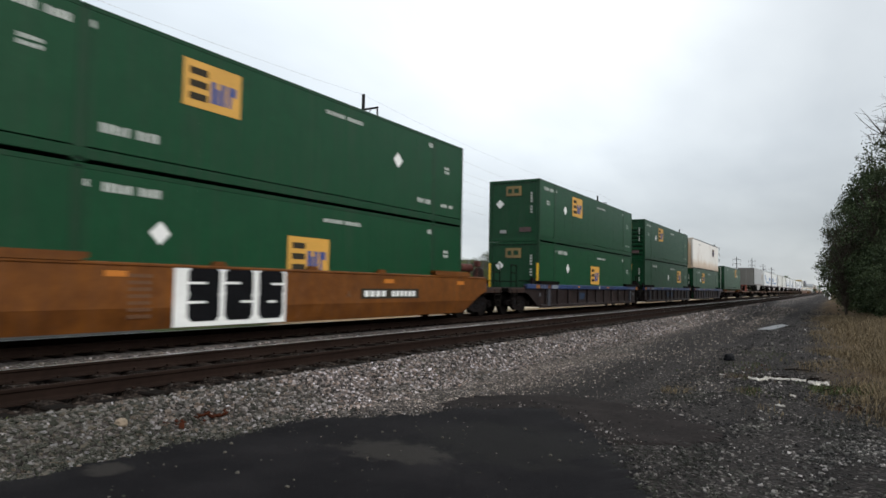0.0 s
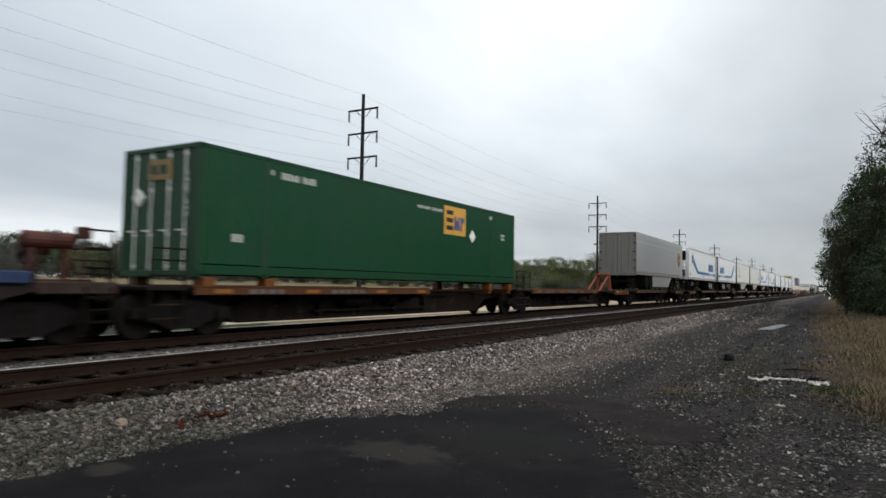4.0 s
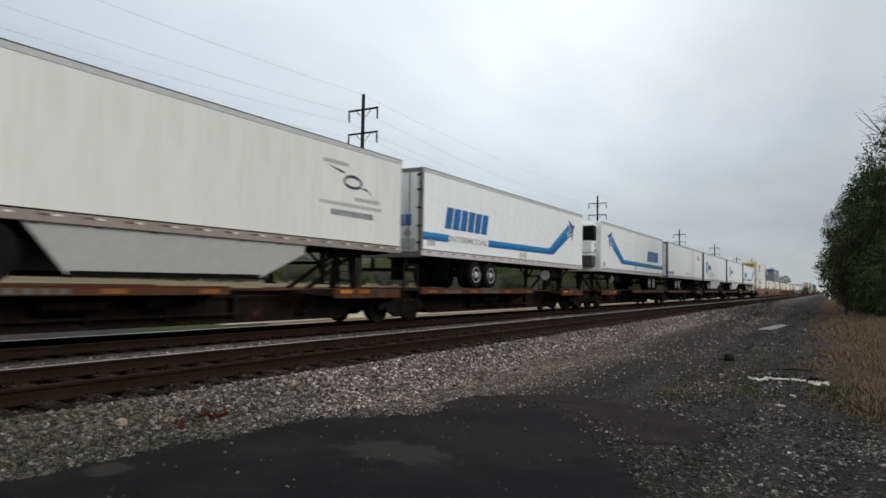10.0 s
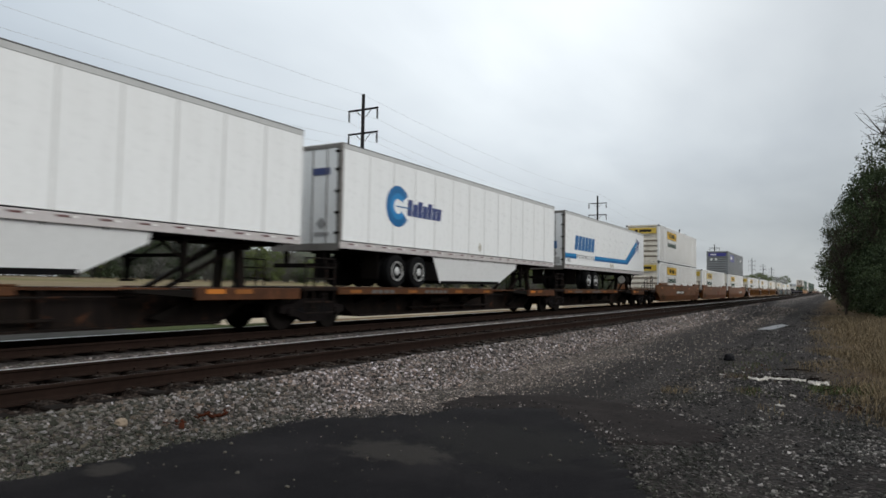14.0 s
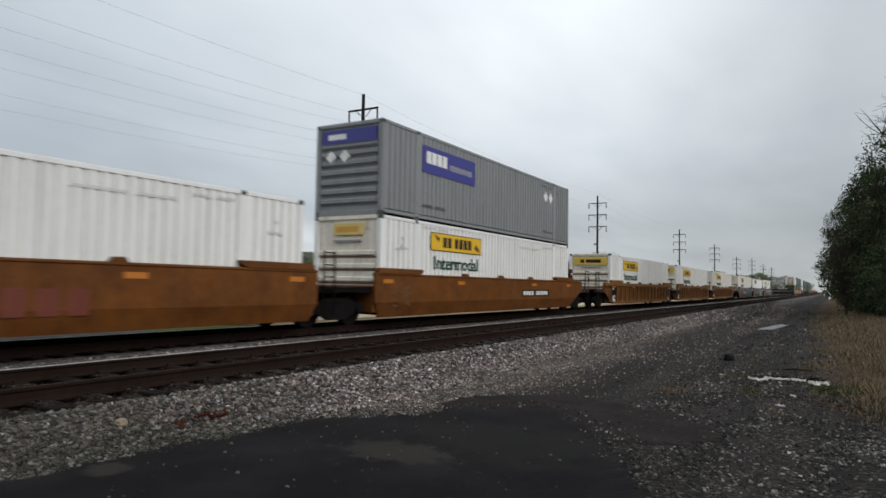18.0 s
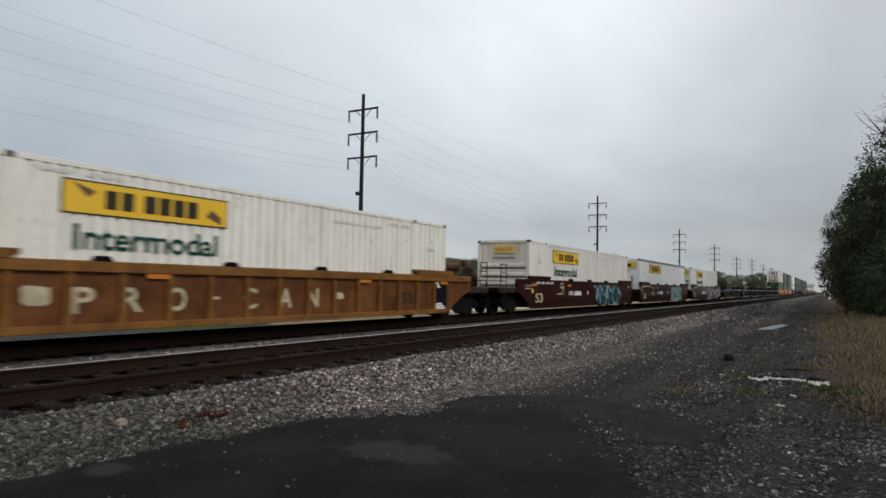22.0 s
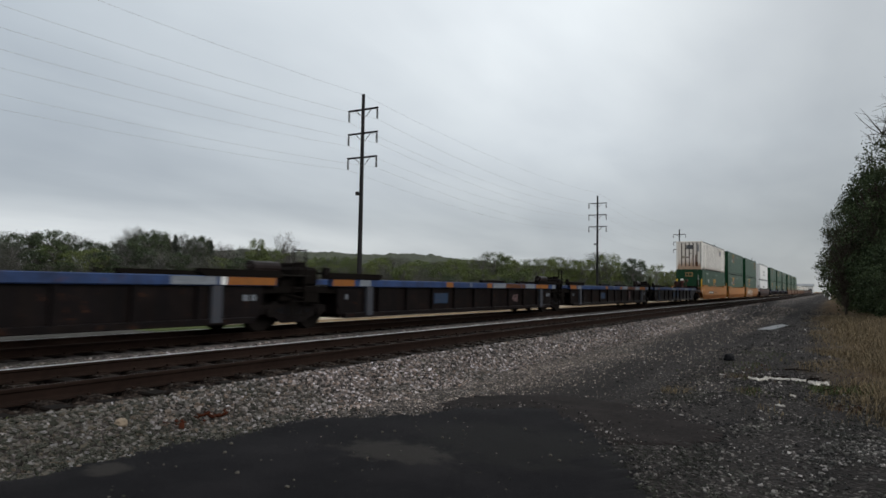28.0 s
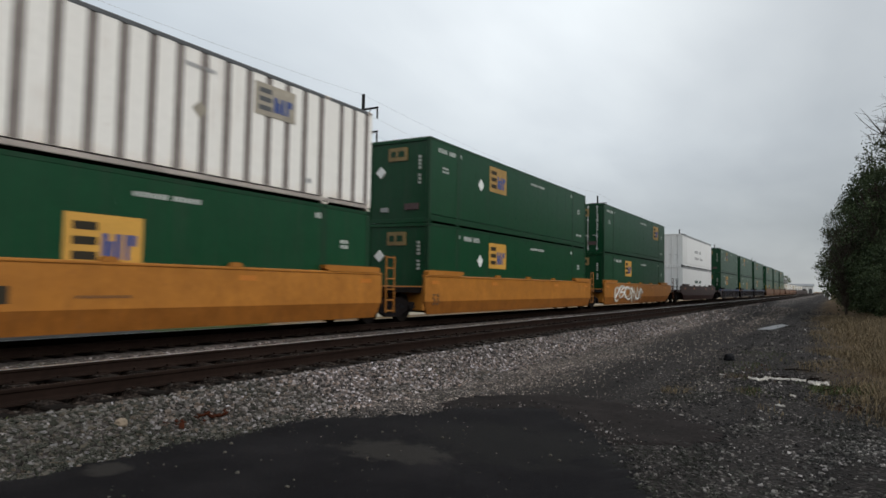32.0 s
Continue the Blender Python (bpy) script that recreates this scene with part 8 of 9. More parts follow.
def stones(name, areas, mat, label, seed, rim=None, lift=0.0, clump=0.0):
    """Angular stones scattered over areas (x0, x1, y0, y1, per square metre, size lo, size hi), all in one mesh."""
    rng = np.random.default_rng(seed)
    corners = np.array([(-1, -1, -1), (1, -1, -1), (1, 1, -1), (-1, 1, -1), (-1, -1, 1), (1, -1, 1), (1, 1, 1), (-1, 1, 1)], float)
    quads = np.array([(3, 2, 1, 0), (4, 5, 6, 7), (0, 1, 5, 4), (1, 2, 6, 5), (2, 3, 7, 6), (3, 0, 4, 7)])
    V, F, base = [], [], 0
    for x0, x1, y0, y1, dens, lo, hi in areas:
        n = int((x1 - x0) * (y1 - y0) * dens)
        x, y = rng.uniform(x0, x1, n), rng.uniform(y0, y1, n)
        if rim:
            # spilled along an edge
            p, q = np.array(rim), np.roll(np.array(rim), -1, 0)
            j, u = rng.integers(0, len(rim), n), rng.random((n, 1))
            xy = p[j] + (q[j] - p[j]) * u + rng.normal(size=(n, 2)) * 0.16
            x, y = xy[:, 0], xy[:, 1]
        # bare soil between the drifts
        drift = np.array([noise.noise((a * 1.3, b * 0.75, 7.0)) + 0.5 * noise.noise((a * 3.1, b * 2.0, 3.0)) for a, b in zip(x, y)])
        keep = rng.random(n) < np.clip(1 - clump * (0.55 - 1.5 * drift), 0.06, 1)
        # thin out towards the area's sides
        side = np.minimum(np.minimum(x - x0, x1 - x), np.minimum(y - y0, y1 - y) * 0.6)
        keep &= (rng.random(n) < np.clip(side / (0.28 * min(x1 - x0, 3.0)) + 0.12, 0, 1)) | (rim is not None)
        # few where wheels run
        keep &= rng.random(n) > 0.82 * np.array([lane_at(a, b) for a, b in zip(x, y)])
        # none in the hollows under the rails
        row = np.round(y / STEP)
        gap = np.abs(y - row * STEP - 0.03 * np.sin(row * 12.9)) > 0.10
        keep &= ~(gap & (x < -6.64) & (x > -7.1)) & ~(gap & (x < -8.15) & (x > -8.6))
        x, y = x[keep], y[keep]
        n = len(x)
        z = np.array([ground_z(a, b) if not -6.75 < a < -6.2 else max(ground_z(a, b), -0.225 - 0.2 * smooth(-6.5, -6.2, a)) for a, b in zip(x, y)])
        r = lo + (hi - lo) * rng.random(n) ** 2.2
        sc = rng.uniform((0.75, 0.5, 0.3), (1.15, 0.95, 0.7), (n, 3)) * r[:, None]
        v = corners[None] * (1 + rng.uniform(-0.42, 0.1, (n, 8, 3))) * sc[:, None] * 0.5
        a, b2, c2 = rng.uniform(0, 6.28, n), rng.uniform(-0.55, 0.55, n), rng.uniform(-0.55, 0.55, n)
        ca, sa, cb, sb, cc, sn = np.cos(a), np.sin(a), np.cos(b2), np.sin(b2), np.cos(c2), np.sin(c2)
        X0, Y0, Z0 = v[..., 0], v[..., 1], v[..., 2]
        Y1, Z1 = Y0 * cc[:, None] - Z0 * sn[:, None], Y0 * sn[:, None] + Z0 * cc[:, None]
        X1, Z2 = X0 * cb[:, None] + Z1 * sb[:, None], -X0 * sb[:, None] + Z1 * cb[:, None]
        X2, Y2 = X1 * ca[:, None] - Y1 * sa[:, None], X1 * sa[:, None] + Y1 * ca[:, None]
        v = np.stack([X2 + x[:, None], Y2 + y[:, None], Z2 + (z + 0.12 * r + lift)[:, None]], -1)
        V.append(v.reshape(-1, 3))
        F.append((quads[None] + 8 * np.arange(n)[:, None, None]).reshape(-1, 4) + base)
        base += 8 * n
    me = bpy.data.meshes.new(name)
    me.from_pydata(np.concatenate(V).tolist(), [], np.concatenate(F).tolist())
    me.materials.append(mat)
    return tagged(new(name, me), label, "stones", kind="stuff")


stones("ballast", [(-6.95, -5.0, 1.6, 12, 1500, 0.016, 0.062), (-6.95, -5.0, 11, 36, 340, 0.026, 0.066),
                   (-10.6, -8.75, 3.0, 30, 220, 0.026, 0.06), (-5.75, -4.9, 1.6, 6.4, 260, 0.012, 0.03), (-6.9, -4.4, 34, 75, 36, 0.05, 0.11)], BALLAST, "grey crushed-stone ballast beside the rails", 1)
stones("crib_stones", [(-8.2, -7.2, 2.5, 12, 200, 0.02, 0.05), (-8.2, -7.2, 12, 30, 80, 0.03, 0.06)], RUST_STONE, "rust-brown stones between the rails", 9)
stones("fine_ballast", [(-5.9, -3.0, 5.6, 16, 650, 0.010, 0.036), (-5.9, -2.6, 14, 36, 200, 0.018, 0.05), (-4.6, -1.4, 7.4, 20, 160, 0.010, 0.034), (-5.6, -2.4, 34, 70, 26, 0.05, 0.09)], GRIT_STONE, "grey-brown grit worn off the track bed", 8)
stones("gravel", [(-2.3, 1.8, 3.0, 12.5, 760, 0.010, 0.046), (-4.0, 2.2, 7.4, 15, 260, 0.012, 0.05), (-4.6, -0.6, 10, 32, 60, 0.016, 0.05), (-2.6, 0.6, 14, 36, 70, 0.02, 0.07), (-2.0, 0.4, 30, 60, 14, 0.04, 0.09)], DARK_STONE, "dark loose gravel at the roadside", 2, clump=1.0)


stones("pale_gravel", [(-1.0, 0.7, 4.6, 8.6, 1100, 0.012, 0.044), (-1.2, 1.0, 7.5, 10.6, 160, 0.012, 0.04)], GREY_STONE, "pale greenish-grey loose gravel at the roadside", 12, clump=1.2)
stones("spilled_gravel", [(-5.5, 0, 2, 8, 110, 0.008, 0.035)], DARK_STONE, "fine gravel spilled over the asphalt's edge", 3, RIM[2:14], 0.026)
stones("asphalt_grit", [(-5.0, -1.5, 3.0, 7.2, 22, 0.004, 0.018)], GRIT_STONE, "loose grit scattered on the asphalt", 10, None, 0.034)


def pebbles():
    rnd = random.Random(4)
    for i in range(34):
        x, y = rnd.uniform(-4.9, -1.9), rnd.uniform(3.4, 6.9)
        r = rnd.uniform(0.006, 0.02)
        k = Kit()
        k.lathe([(-r * 0.6, r * 0.5), (-r * 0.2, r), (r * 0.35, r * 0.8), (r * 0.6, r * 0.3)], 7, "z")
        ob = tagged(new("pebble", k.mesh("pebble", BALLAST)), "small pale stone lying on the asphalt", "stone", "stones on the asphalt")
        ob.location = (x, y, ground_z(x, y) + 0.035 + r * 0.5)
        ob.rotation_euler = (rnd.uniform(-0.3, 0.3), 0, rnd.uniform(0, 6))


pebbles()


# ---- plants ----
def leaf_material(name, lo, hi, back=0.25):
    m, n, l, b = nodes_of(name)
    g = n.new("ShaderNodeNewGeometry")
    c = ramp_node(n, l, g.outputs["Random Per Island"], [(0.0, lo), (1.0, hi)])
    i = n.new("ShaderNodeObjectInfo")
    c = mix_node(n, l, 1.0, c, ramp_node(n, l, i.outputs["Random"], [(0.0, (0.75, 0.78, 0.8)), (1.0, (1.15, 1.1, 1.0))]), "MULTIPLY")
    l.new(c, b.inputs["Base Color"])
    b.inputs["Roughness"].default_value = 0.75
    b.inputs["Specular IOR Level"].default_value = 0.2
    return m


LEAF_SPRING = leaf_material("spring_leaves", (0.050, 0.070, 0.022), (0.130, 0.160, 0.055))
LEAF_DARK = leaf_material("dark_leaves", (0.024, 0.037, 0.020), (0.066, 0.088, 0.046))
LEAF_OLIVE = leaf_material("olive_leaves", (0.019, 0.030, 0.0125), (0.066, 0.090, 0.038))
# lifted and bluer: distance haze is mixed into this leaf colour
LEAF_GREY = leaf_material("hazed_budding_twigs", (0.050, 0.055, 0.046), (0.100, 0.106, 0.086))
NEEDLE = leaf_material("conifer_needles", (0.026, 0.037, 0.033), (0.055, 0.070, 0.058))
STRAW = leaf_material("dry_straw", (0.062, 0.046, 0.026), (0.235, 0.176, 0.105))
WEED = leaf_material("green_weeds", (0.025, 0.040, 0.010), (0.07, 0.09, 0.025))


def leaves(rng, centres, per, reach, size, flat=0.5):
    """Small leaf-clump faces strewn about centres."""
    c = np.repeat(np.array(centres), per, 0)
    n = len(c)
    d = rng.normal(size=(n, 3))
    d /= np.linalg.norm(d, axis=1)[:, None]
    c = c + d * (rng.random(n) ** 0.6)[:, None] * reach * np.array([1, 1, 0.8])
    u = rng.normal(size=(n, 3))
    u /= np.linalg.norm(u, axis=1)[:, None]
    w = np.cross(u, rng.normal(size=(n, 3)))
    w /= np.linalg.norm(w, axis=1)[:, None]
    s = size * rng.uniform(0.5, 1.2, n)[:, None]
    v = np.stack([c - u * s, c + w * s * flat, c + u * s, c - w * s * flat], 1).reshape(-1, 3)
    f = np.arange(4 * n).reshape(-1, 4)
    return v.tolist(), f.tolist()


def limb(k, rnd, p, q, r0, r1, bend=0.12, n=4):
    """A tapering limb from p to q, bent on its way."""
    d = q - p
    off = Vector((rnd.uniform(-1, 1), rnd.uniform(-1, 1), rnd.uniform(-0.2, 1.0))) * d.length * bend
    pts = [p + d * (i / n) + off * math.sin(math.pi * i / n) for i in range(n + 1)]
    for i in range(n):
        k.cyl(pts[i], pts[i + 1], r0 + (r1 - r0) * i / n, r0 + (r1 - r0) * (i + 1) / n, 6 if r0 > 0.05 else 4, 0, False)
    return pts


def tree_proto(name, seed, height, leaf, label, per=30, reach=0.09, size=0.018, width=0.32, base=0.18, clumps=70, twigs=0, full=0.75, bark=None):
    """A bent trunk, limbs that reach out to clumps within an uneven crown, leaves or twigs at their ends. Lengths are shares of the height."""
    rnd = random.Random(seed)
    rng = np.random.default_rng(seed)
    k = Kit()
    spine = limb(k, rnd, Vector((0, 0, -0.3)), Vector((rnd.uniform(-0.04, 0.04) * height, rnd.uniform(-0.04, 0.04) * height, height * 0.86)), height * 0.019, height * 0.004, 0.03, 7)
    tips = []
    for i in range(clumps):
        u = (i + rnd.random()) / clumps
        z = base + (1 - base) * u ** 0.85
        prof = math.sin(math.pi * min(1.0, 0.10 + 0.90 * (1 - u) ** full * 1.0)) if u > 0.45 else 0.55 + 0.45 * u / 0.45
        a = rnd.uniform(0, 2 * math.pi)
        lobes = 1 + 0.28 * noise.noise((math.cos(a) * 1.3, math.sin(a) * 1.3, z * 4 + seed))
        r = width * max(0.10, prof) * lobes * math.sqrt(rnd.uniform(0.12, 1.0))
        c = Vector((math.cos(a) * r, math.sin(a) * r, z)) * height
        j = min(len(spine) - 2, int((z - 0.12 - 0.6 * r) / 0.86 * 7)) if z - 0.12 - 0.6 * r > 0.1 else 1
        limb(k, rnd, spine[max(1, j)], c, height * 0.0065, height * 0.0016, 0.10, 3)
        tips.append(c)
        for t in range(twigs):
            d = Vector((rnd.uniform(-1, 1), rnd.uniform(-1, 1), rnd.uniform(-0.2, 1.2))).normalized()
            q = c + d * height * rnd.uniform(0.05, 0.12)
            limb(k, rnd, c, q, height * 0.0018, height * 0.0008, 0.1, 2)
            for f in range(2):
                d2 = (d + Vector((rnd.uniform(-1, 1), rnd.uniform(-1, 1), rnd.uniform(-0.3, 0.8))) * 0.8).normalized()
                k.cyl(q, q + d2 * height * rnd.uniform(0.03, 0.06), height * 0.0009, height * 0.0005, 3, 0, False)
    t = thing(name, label, "tree", "trees round the tracks")
    part("trunk", k.mesh("trunk", bark or BARK), t, "forked trunk and limbs")
    if leaf:
        v, f = leaves(rng, [tuple(p) for p in tips], per, reach * height, size * height, 0.6)
        me = bpy.data.meshes.new("crown")
        me.from_pydata(v, [], f)
        me.materials.append(leaf)
        part("crown", me, t, "crown of small leaves")
    return t


def conifer_proto(seed, height):
    rng = np.random.default_rng(seed)
    k = Kit()
    k.cyl((0, 0, -0.2), (0, 0, height), 0.2, 0.02, 7)
    t = thing("conifer", "dark narrow conifer at the wood's edge", "tree", "trees round the tracks")
    part("trunk", k.mesh("trunk", BARK), t)
    cs = []
    for i in range(150):
        z = height * (0.12 + 0.88 * (i / 150))
        r = (1 - z / height) * height * 0.22 + 0.02
        a = rng.uniform(0, 6.28)
        cs.append((math.cos(a) * r * rng.uniform(0.3, 1), math.sin(a) * r * rng.uniform(0.3, 1), z))
    v, f = leaves(rng, cs, 18, 0.30, 0.20, 0.4)
    me = bpy.data.meshes.new("crown")
    me.from_pydata(v, [], f)
    me.materials.append(NEEDLE)
    part("crown", me, t)
    return t


def put(proto, x, y, scale, turn, wide=1.0):
    m = Matrix.Translation((x, y, ground_z(x, y) - 0.05)) @ Matrix.Rotation(turn, 4, "Z") @ Matrix.Diagonal((scale * wide, scale * wide, scale, 1))
    return copy_thing(proto, m)


def polar(az, r):
    a = radians(az)
    return r * math.sin(a), r * math.cos(a)


protos = [tree_proto("tree", 11, 10, LEAF_SPRING, "light green tree in spring leaf beyond the meadow", 70, 0.10, 0.015, 0.36, 0.05, 80, bark=BARK_FAR),
          tree_proto("tree", 12, 10, LEAF_SPRING, "spreading light green tree at the far edge of the meadow", 60, 0.11, 0.016, 0.42, 0.06, 80, bark=BARK_FAR),
          tree_proto("tree", 13, 10, LEAF_GREY, "grey-brown tree just coming into bud", 46, 0.10, 0.011, 0.34, 0.10, 80, 1, bark=BARK_FAR),
          tree_proto("tree", 14, 10, None, "bare winter tree beyond the meadow", 0, 0.1, 0.01, 0.36, 0.28, 80, 5, bark=BARK_FAR),
          tree_proto("tree", 15, 10, LEAF_DARK, "full dark green tree beyond the meadow", 80, 0.105, 0.017, 0.38, 0.03, 80, bark=BARK_FAR),
          conifer_proto(16, 10)]
rw = random.Random(77)
first = {}


def plant(i, x, y, scale, wide=1.0):
    turn = rw.uniform(0, 6.28)
    if i not in first:
        first[i] = True
        protos[i].matrix_basis = Matrix.Translation((x, y, ground_z(x, y) - 0.05)) @ Matrix.Rotation(turn, 4, "Z") @ Matrix.Diagonal((scale * wide, scale * wide, scale, 1))
        return protos[i]
    o = put(protos[i], x, y, 1.0, 0)
    o.matrix_basis = Matrix.Translation((x, y, ground_z(x, y) - 0.05)) @ Matrix.Rotation(turn, 4, "Z") @ Matrix.Diagonal((scale * wide, scale * wide, scale, 1))
    return o


# wood on the left of the meadow: azimuth, distance, kind, size
for a in np.arange(-75, -49, 0.75):
    plant(rw.choice((2, 2, 2, 4, 2)), *polar(a + rw.uniform(-0.3, 0.3), rw.uniform(178, 200)), rw.uniform(0.76, 1.08), 1.3)
for a in np.arange(-74, -47, 1.2):
    plant(rw.choice((2, 1, 4, 2)), *polar(a + rw.uniform(-0.4, 0.4), rw.uniform(166, 178)), rw.uniform(0.5, 0.72), 1.6)
for a, i, s in ((-56.3, 2, 1.0), (-55.8, 3, 1.2), (-55.4, 2, 1.26), (-54.9, 4, 1.15), (-53.8, 4, 1.2), (-53.5, 2, 1.14), (-52.9, 3, 1.15), (-52.5, 5, 1.14), (-51.8, 2, 1.16), (-50.7, 4, 1.12), (-50.3, 2, 1.1), (-49.8, 5, 1.05), (-48.9, 3, 0.95), (-48.4, 3, 0.9), (-46.1, 0, 1.12), (-43.9, 3, 1.3)):
    plant(i, *polar(a, 188), s, 1.25 if i == 5 else 0.8)
for a, r, i, s in ((-49.0, 200, 2, 1.05), (-48.0, 200, 2, 1.05), (-47.0, 195, 2, 1.1), (-46.2, 190, 0, 1.0), (-45.0, 185, 1, 1.05), (-43.6, 190, 3, 1.18), (-42.6, 200, 2, 0.9)):
    plant(i, *polar(a, r), 0.84 * s, 1.25)
for a in np.arange(-48, -20, 0.8):
    plant(rw.choice((0, 1, 0, 2)), *polar(a + rw.uniform(-0.4, 0.4), rw.uniform(190, 215)), rw.uniform(0.45, 0.64), 1.6)
# low scrub along the foot of the woods
for a in np.arange(-75, -14, 1.0):
    plant(rw.choice((2, 4, 4, 2)), *polar(a + rw.uniform(-0.4, 0.4), rw.uniform(160, 172) if a < -48 else rw.uniform(186, 196)), rw.uniform(0.26, 0.36), 2.2)
# hedge row right of the hill
for a, s, i in ((-29.5, 0.85, 0), (-28.2, 0.9, 1), (-27.0, 1.0, 2), (-26.0, 1.12, 1), (-25.0, 1.05, 0), (-23.9, 0.9, 1), (-22.6, 0.95, 2), (-21.8, 0.95, 1), (-20.8, 1.05, 0), (-19.9, 1.0, 3), (-19.2, 0.95, 1), (-18.4, 0.95, 0), (-17.4, 1.2, 2), (-16.6, 1.15, 1), (-15.6, 0.95, 0)):
    plant(i, *polar(a, rw.uniform(225, 245)), s * 1.1, 1.25)
plant(4, *polar(-14.35, 215), 1.05, 1.1)
for a, s, i in ((-12.6, 1.0, 1), (-11.2, 0.95, 0), (-9.9, 0.8, 1), (-9.0, 0.8, 4), (-7.6, 0.9, 0), (-6.5, 0.9, 1), (-5.4, 1.2, 0), (-4.6, 1.2, 1), (-3.8, 1.3, 2), (-3.2, 1.4, 0)):
    plant(i, *polar(a, 250 + 40 * (a + 12.6)), s)
for a in np.arange(-20, -3, 0.9):
    plant(rw.choice((0, 1, 4)), *polar(a + rw.uniform(-0.3, 0.3), 240 + 12 * (a + 20)), rw.uniform(0.45, 0.62), 1.5)


# belt of woods that closes the view behind the hedge row
for a in np.arange(-46, -4, 0.6):
    plant(rw.choice((0, 1, 0, 2, 1)), *polar(a + rw.uniform(-0.25, 0.25), 262 + (4 * max(0.0, a + 20)) + rw.uniform(-12, 12)), rw.uniform(0.78, 1.0), 1.5)


# wooded ridge on the horizon
def ridge():
    m, n, l, b = nodes_of("distant_woods")
    v = coords(n, l)
    f = noise_node(n, l, v, 0.08, 6, 0.7)
    g = noise_node(n, l, v, 0.012, 4)
    c = ramp_node(n, l, f, [(0.3, (0.050, 0.058, 0.040)), (0.6, (0.095, 0.105, 0.068)), (0.8, (0.135, 0.135, 0.095))])
    c = mix_node(n, l, g, c, (0.085, 0.090, 0.080))
    l.new(c, b.inputs["Base Color"])
    b.inputs["Roughness"].default_value = 0.95
    b.inputs["Specular IOR Level"].default_value = 0.0
    az = np.arange(-70, -8, 0.12)
    rr = np.linspace(560, 1150, 46)
    vs, fs = [], []
    for r in rr:
        t = (r - 560) / 590
        for a in az:
            x, y = polar(a, r)
            crest = 47 * smooth(-62, -47, a) * (1 - 0.95 * smooth(-33, -13, a)) + 1.2 * math.sin(a * 0.9)
            bump = 5.0 * abs(noise.noise((x * 0.05, y * 0.05, 0))) + 3.0 * noise.noise((x * 0.12, y * 0.12, 2))
            vs.append((x, y, -1 + crest * smooth(0, 0.85, t) + bump * smooth(0, 0.1, t)))
    na = len(az)
    for j in range(len(rr) - 1):
        for i in range(na - 1):
            fs.append((j * na + i, j * na + i + 1, (j + 1) * na + i + 1, (j + 1) * na + i))
    me = bpy.data.meshes.new("wooded_ridge")
    me.from_pydata(vs, [], fs)
    me.materials.append(m)
    tagged(new("backdrop", me), "low wooded ridge on the horizon", "hill", kind="structure")


ridge()

# trees and scrub right beside the service road
big = [tree_proto("roadside_tree", 31, 9.0, LEAF_OLIVE, "dense dark green tree beside the service road", 130, 0.075, 0.0085, 0.33, 0.05, 150),
       tree_proto("roadside_tree", 32, 11.5, LEAF_OLIVE, "tall dark green tree beside the service road", 150, 0.075, 0.0075, 0.30, 0.06, 140, 1),
       tree_proto("roadside_shrub", 33, 4.5, LEAF_OLIVE, "low dark scrub at the foot of roadside trees", 150, 0.14, 0.018, 0.55, 0.02, 70),
       tree_proto("bare_tree", 34, 16.0, None, "tall bare tree rising above the roadside scrub", 0, 0.1, 0.01, 0.24, 0.35, 110, 6)]
used = set()


def roadside(i, x, y, s, turn):
    o = big[i] if i not in used else put(big[i], x, y, 1.0, 0)
    used.add(i)
    o.matrix_basis = Matrix.Translation((x, y, ground_z(x, y) - 0.1)) @ Matrix.Rotation(turn, 4, "Z") @ Matrix.Diagonal((s, s, s, 1))


for i, x, y, s, turn in ((0, 2.75, 46, 0.93, 0.3), (1, 4.9, 47, 0.98, 2.1), (0, 3.0, 53, 0.95, 3.9), (2, 2.9, 44.0, 0.9, 1.0), (2, 2.8, 48, 1.0, 2.0), (2, 3.4, 42.5, 0.9, 4.0), (2, 2.2, 55, 1.1, 5.0), (1, 4.0, 60, 0.95, 4.4),
                         (0, 2.2, 68, 1.0, 5.5), (2, 1.9, 63, 1.2, 0.5), (1, 3.5, 78, 1.0, 1.2), (2, 2.0, 74, 1.2, 2.5), (0, 3.0, 92, 1.1, 2.2), (2, 2.2, 88, 1.3, 3.5), (0, 3.6, 120, 1.2, 0.9), (3, 6.4, 51, 0.95, 0.4), (3, 0.7, 46.5, 0.34, 1.7), (2, 5.2, 39, 0.9, 0.0), (2, 2.6, 40, 0.6, 2.2)):
    roadside(i, x, y, s, turn)


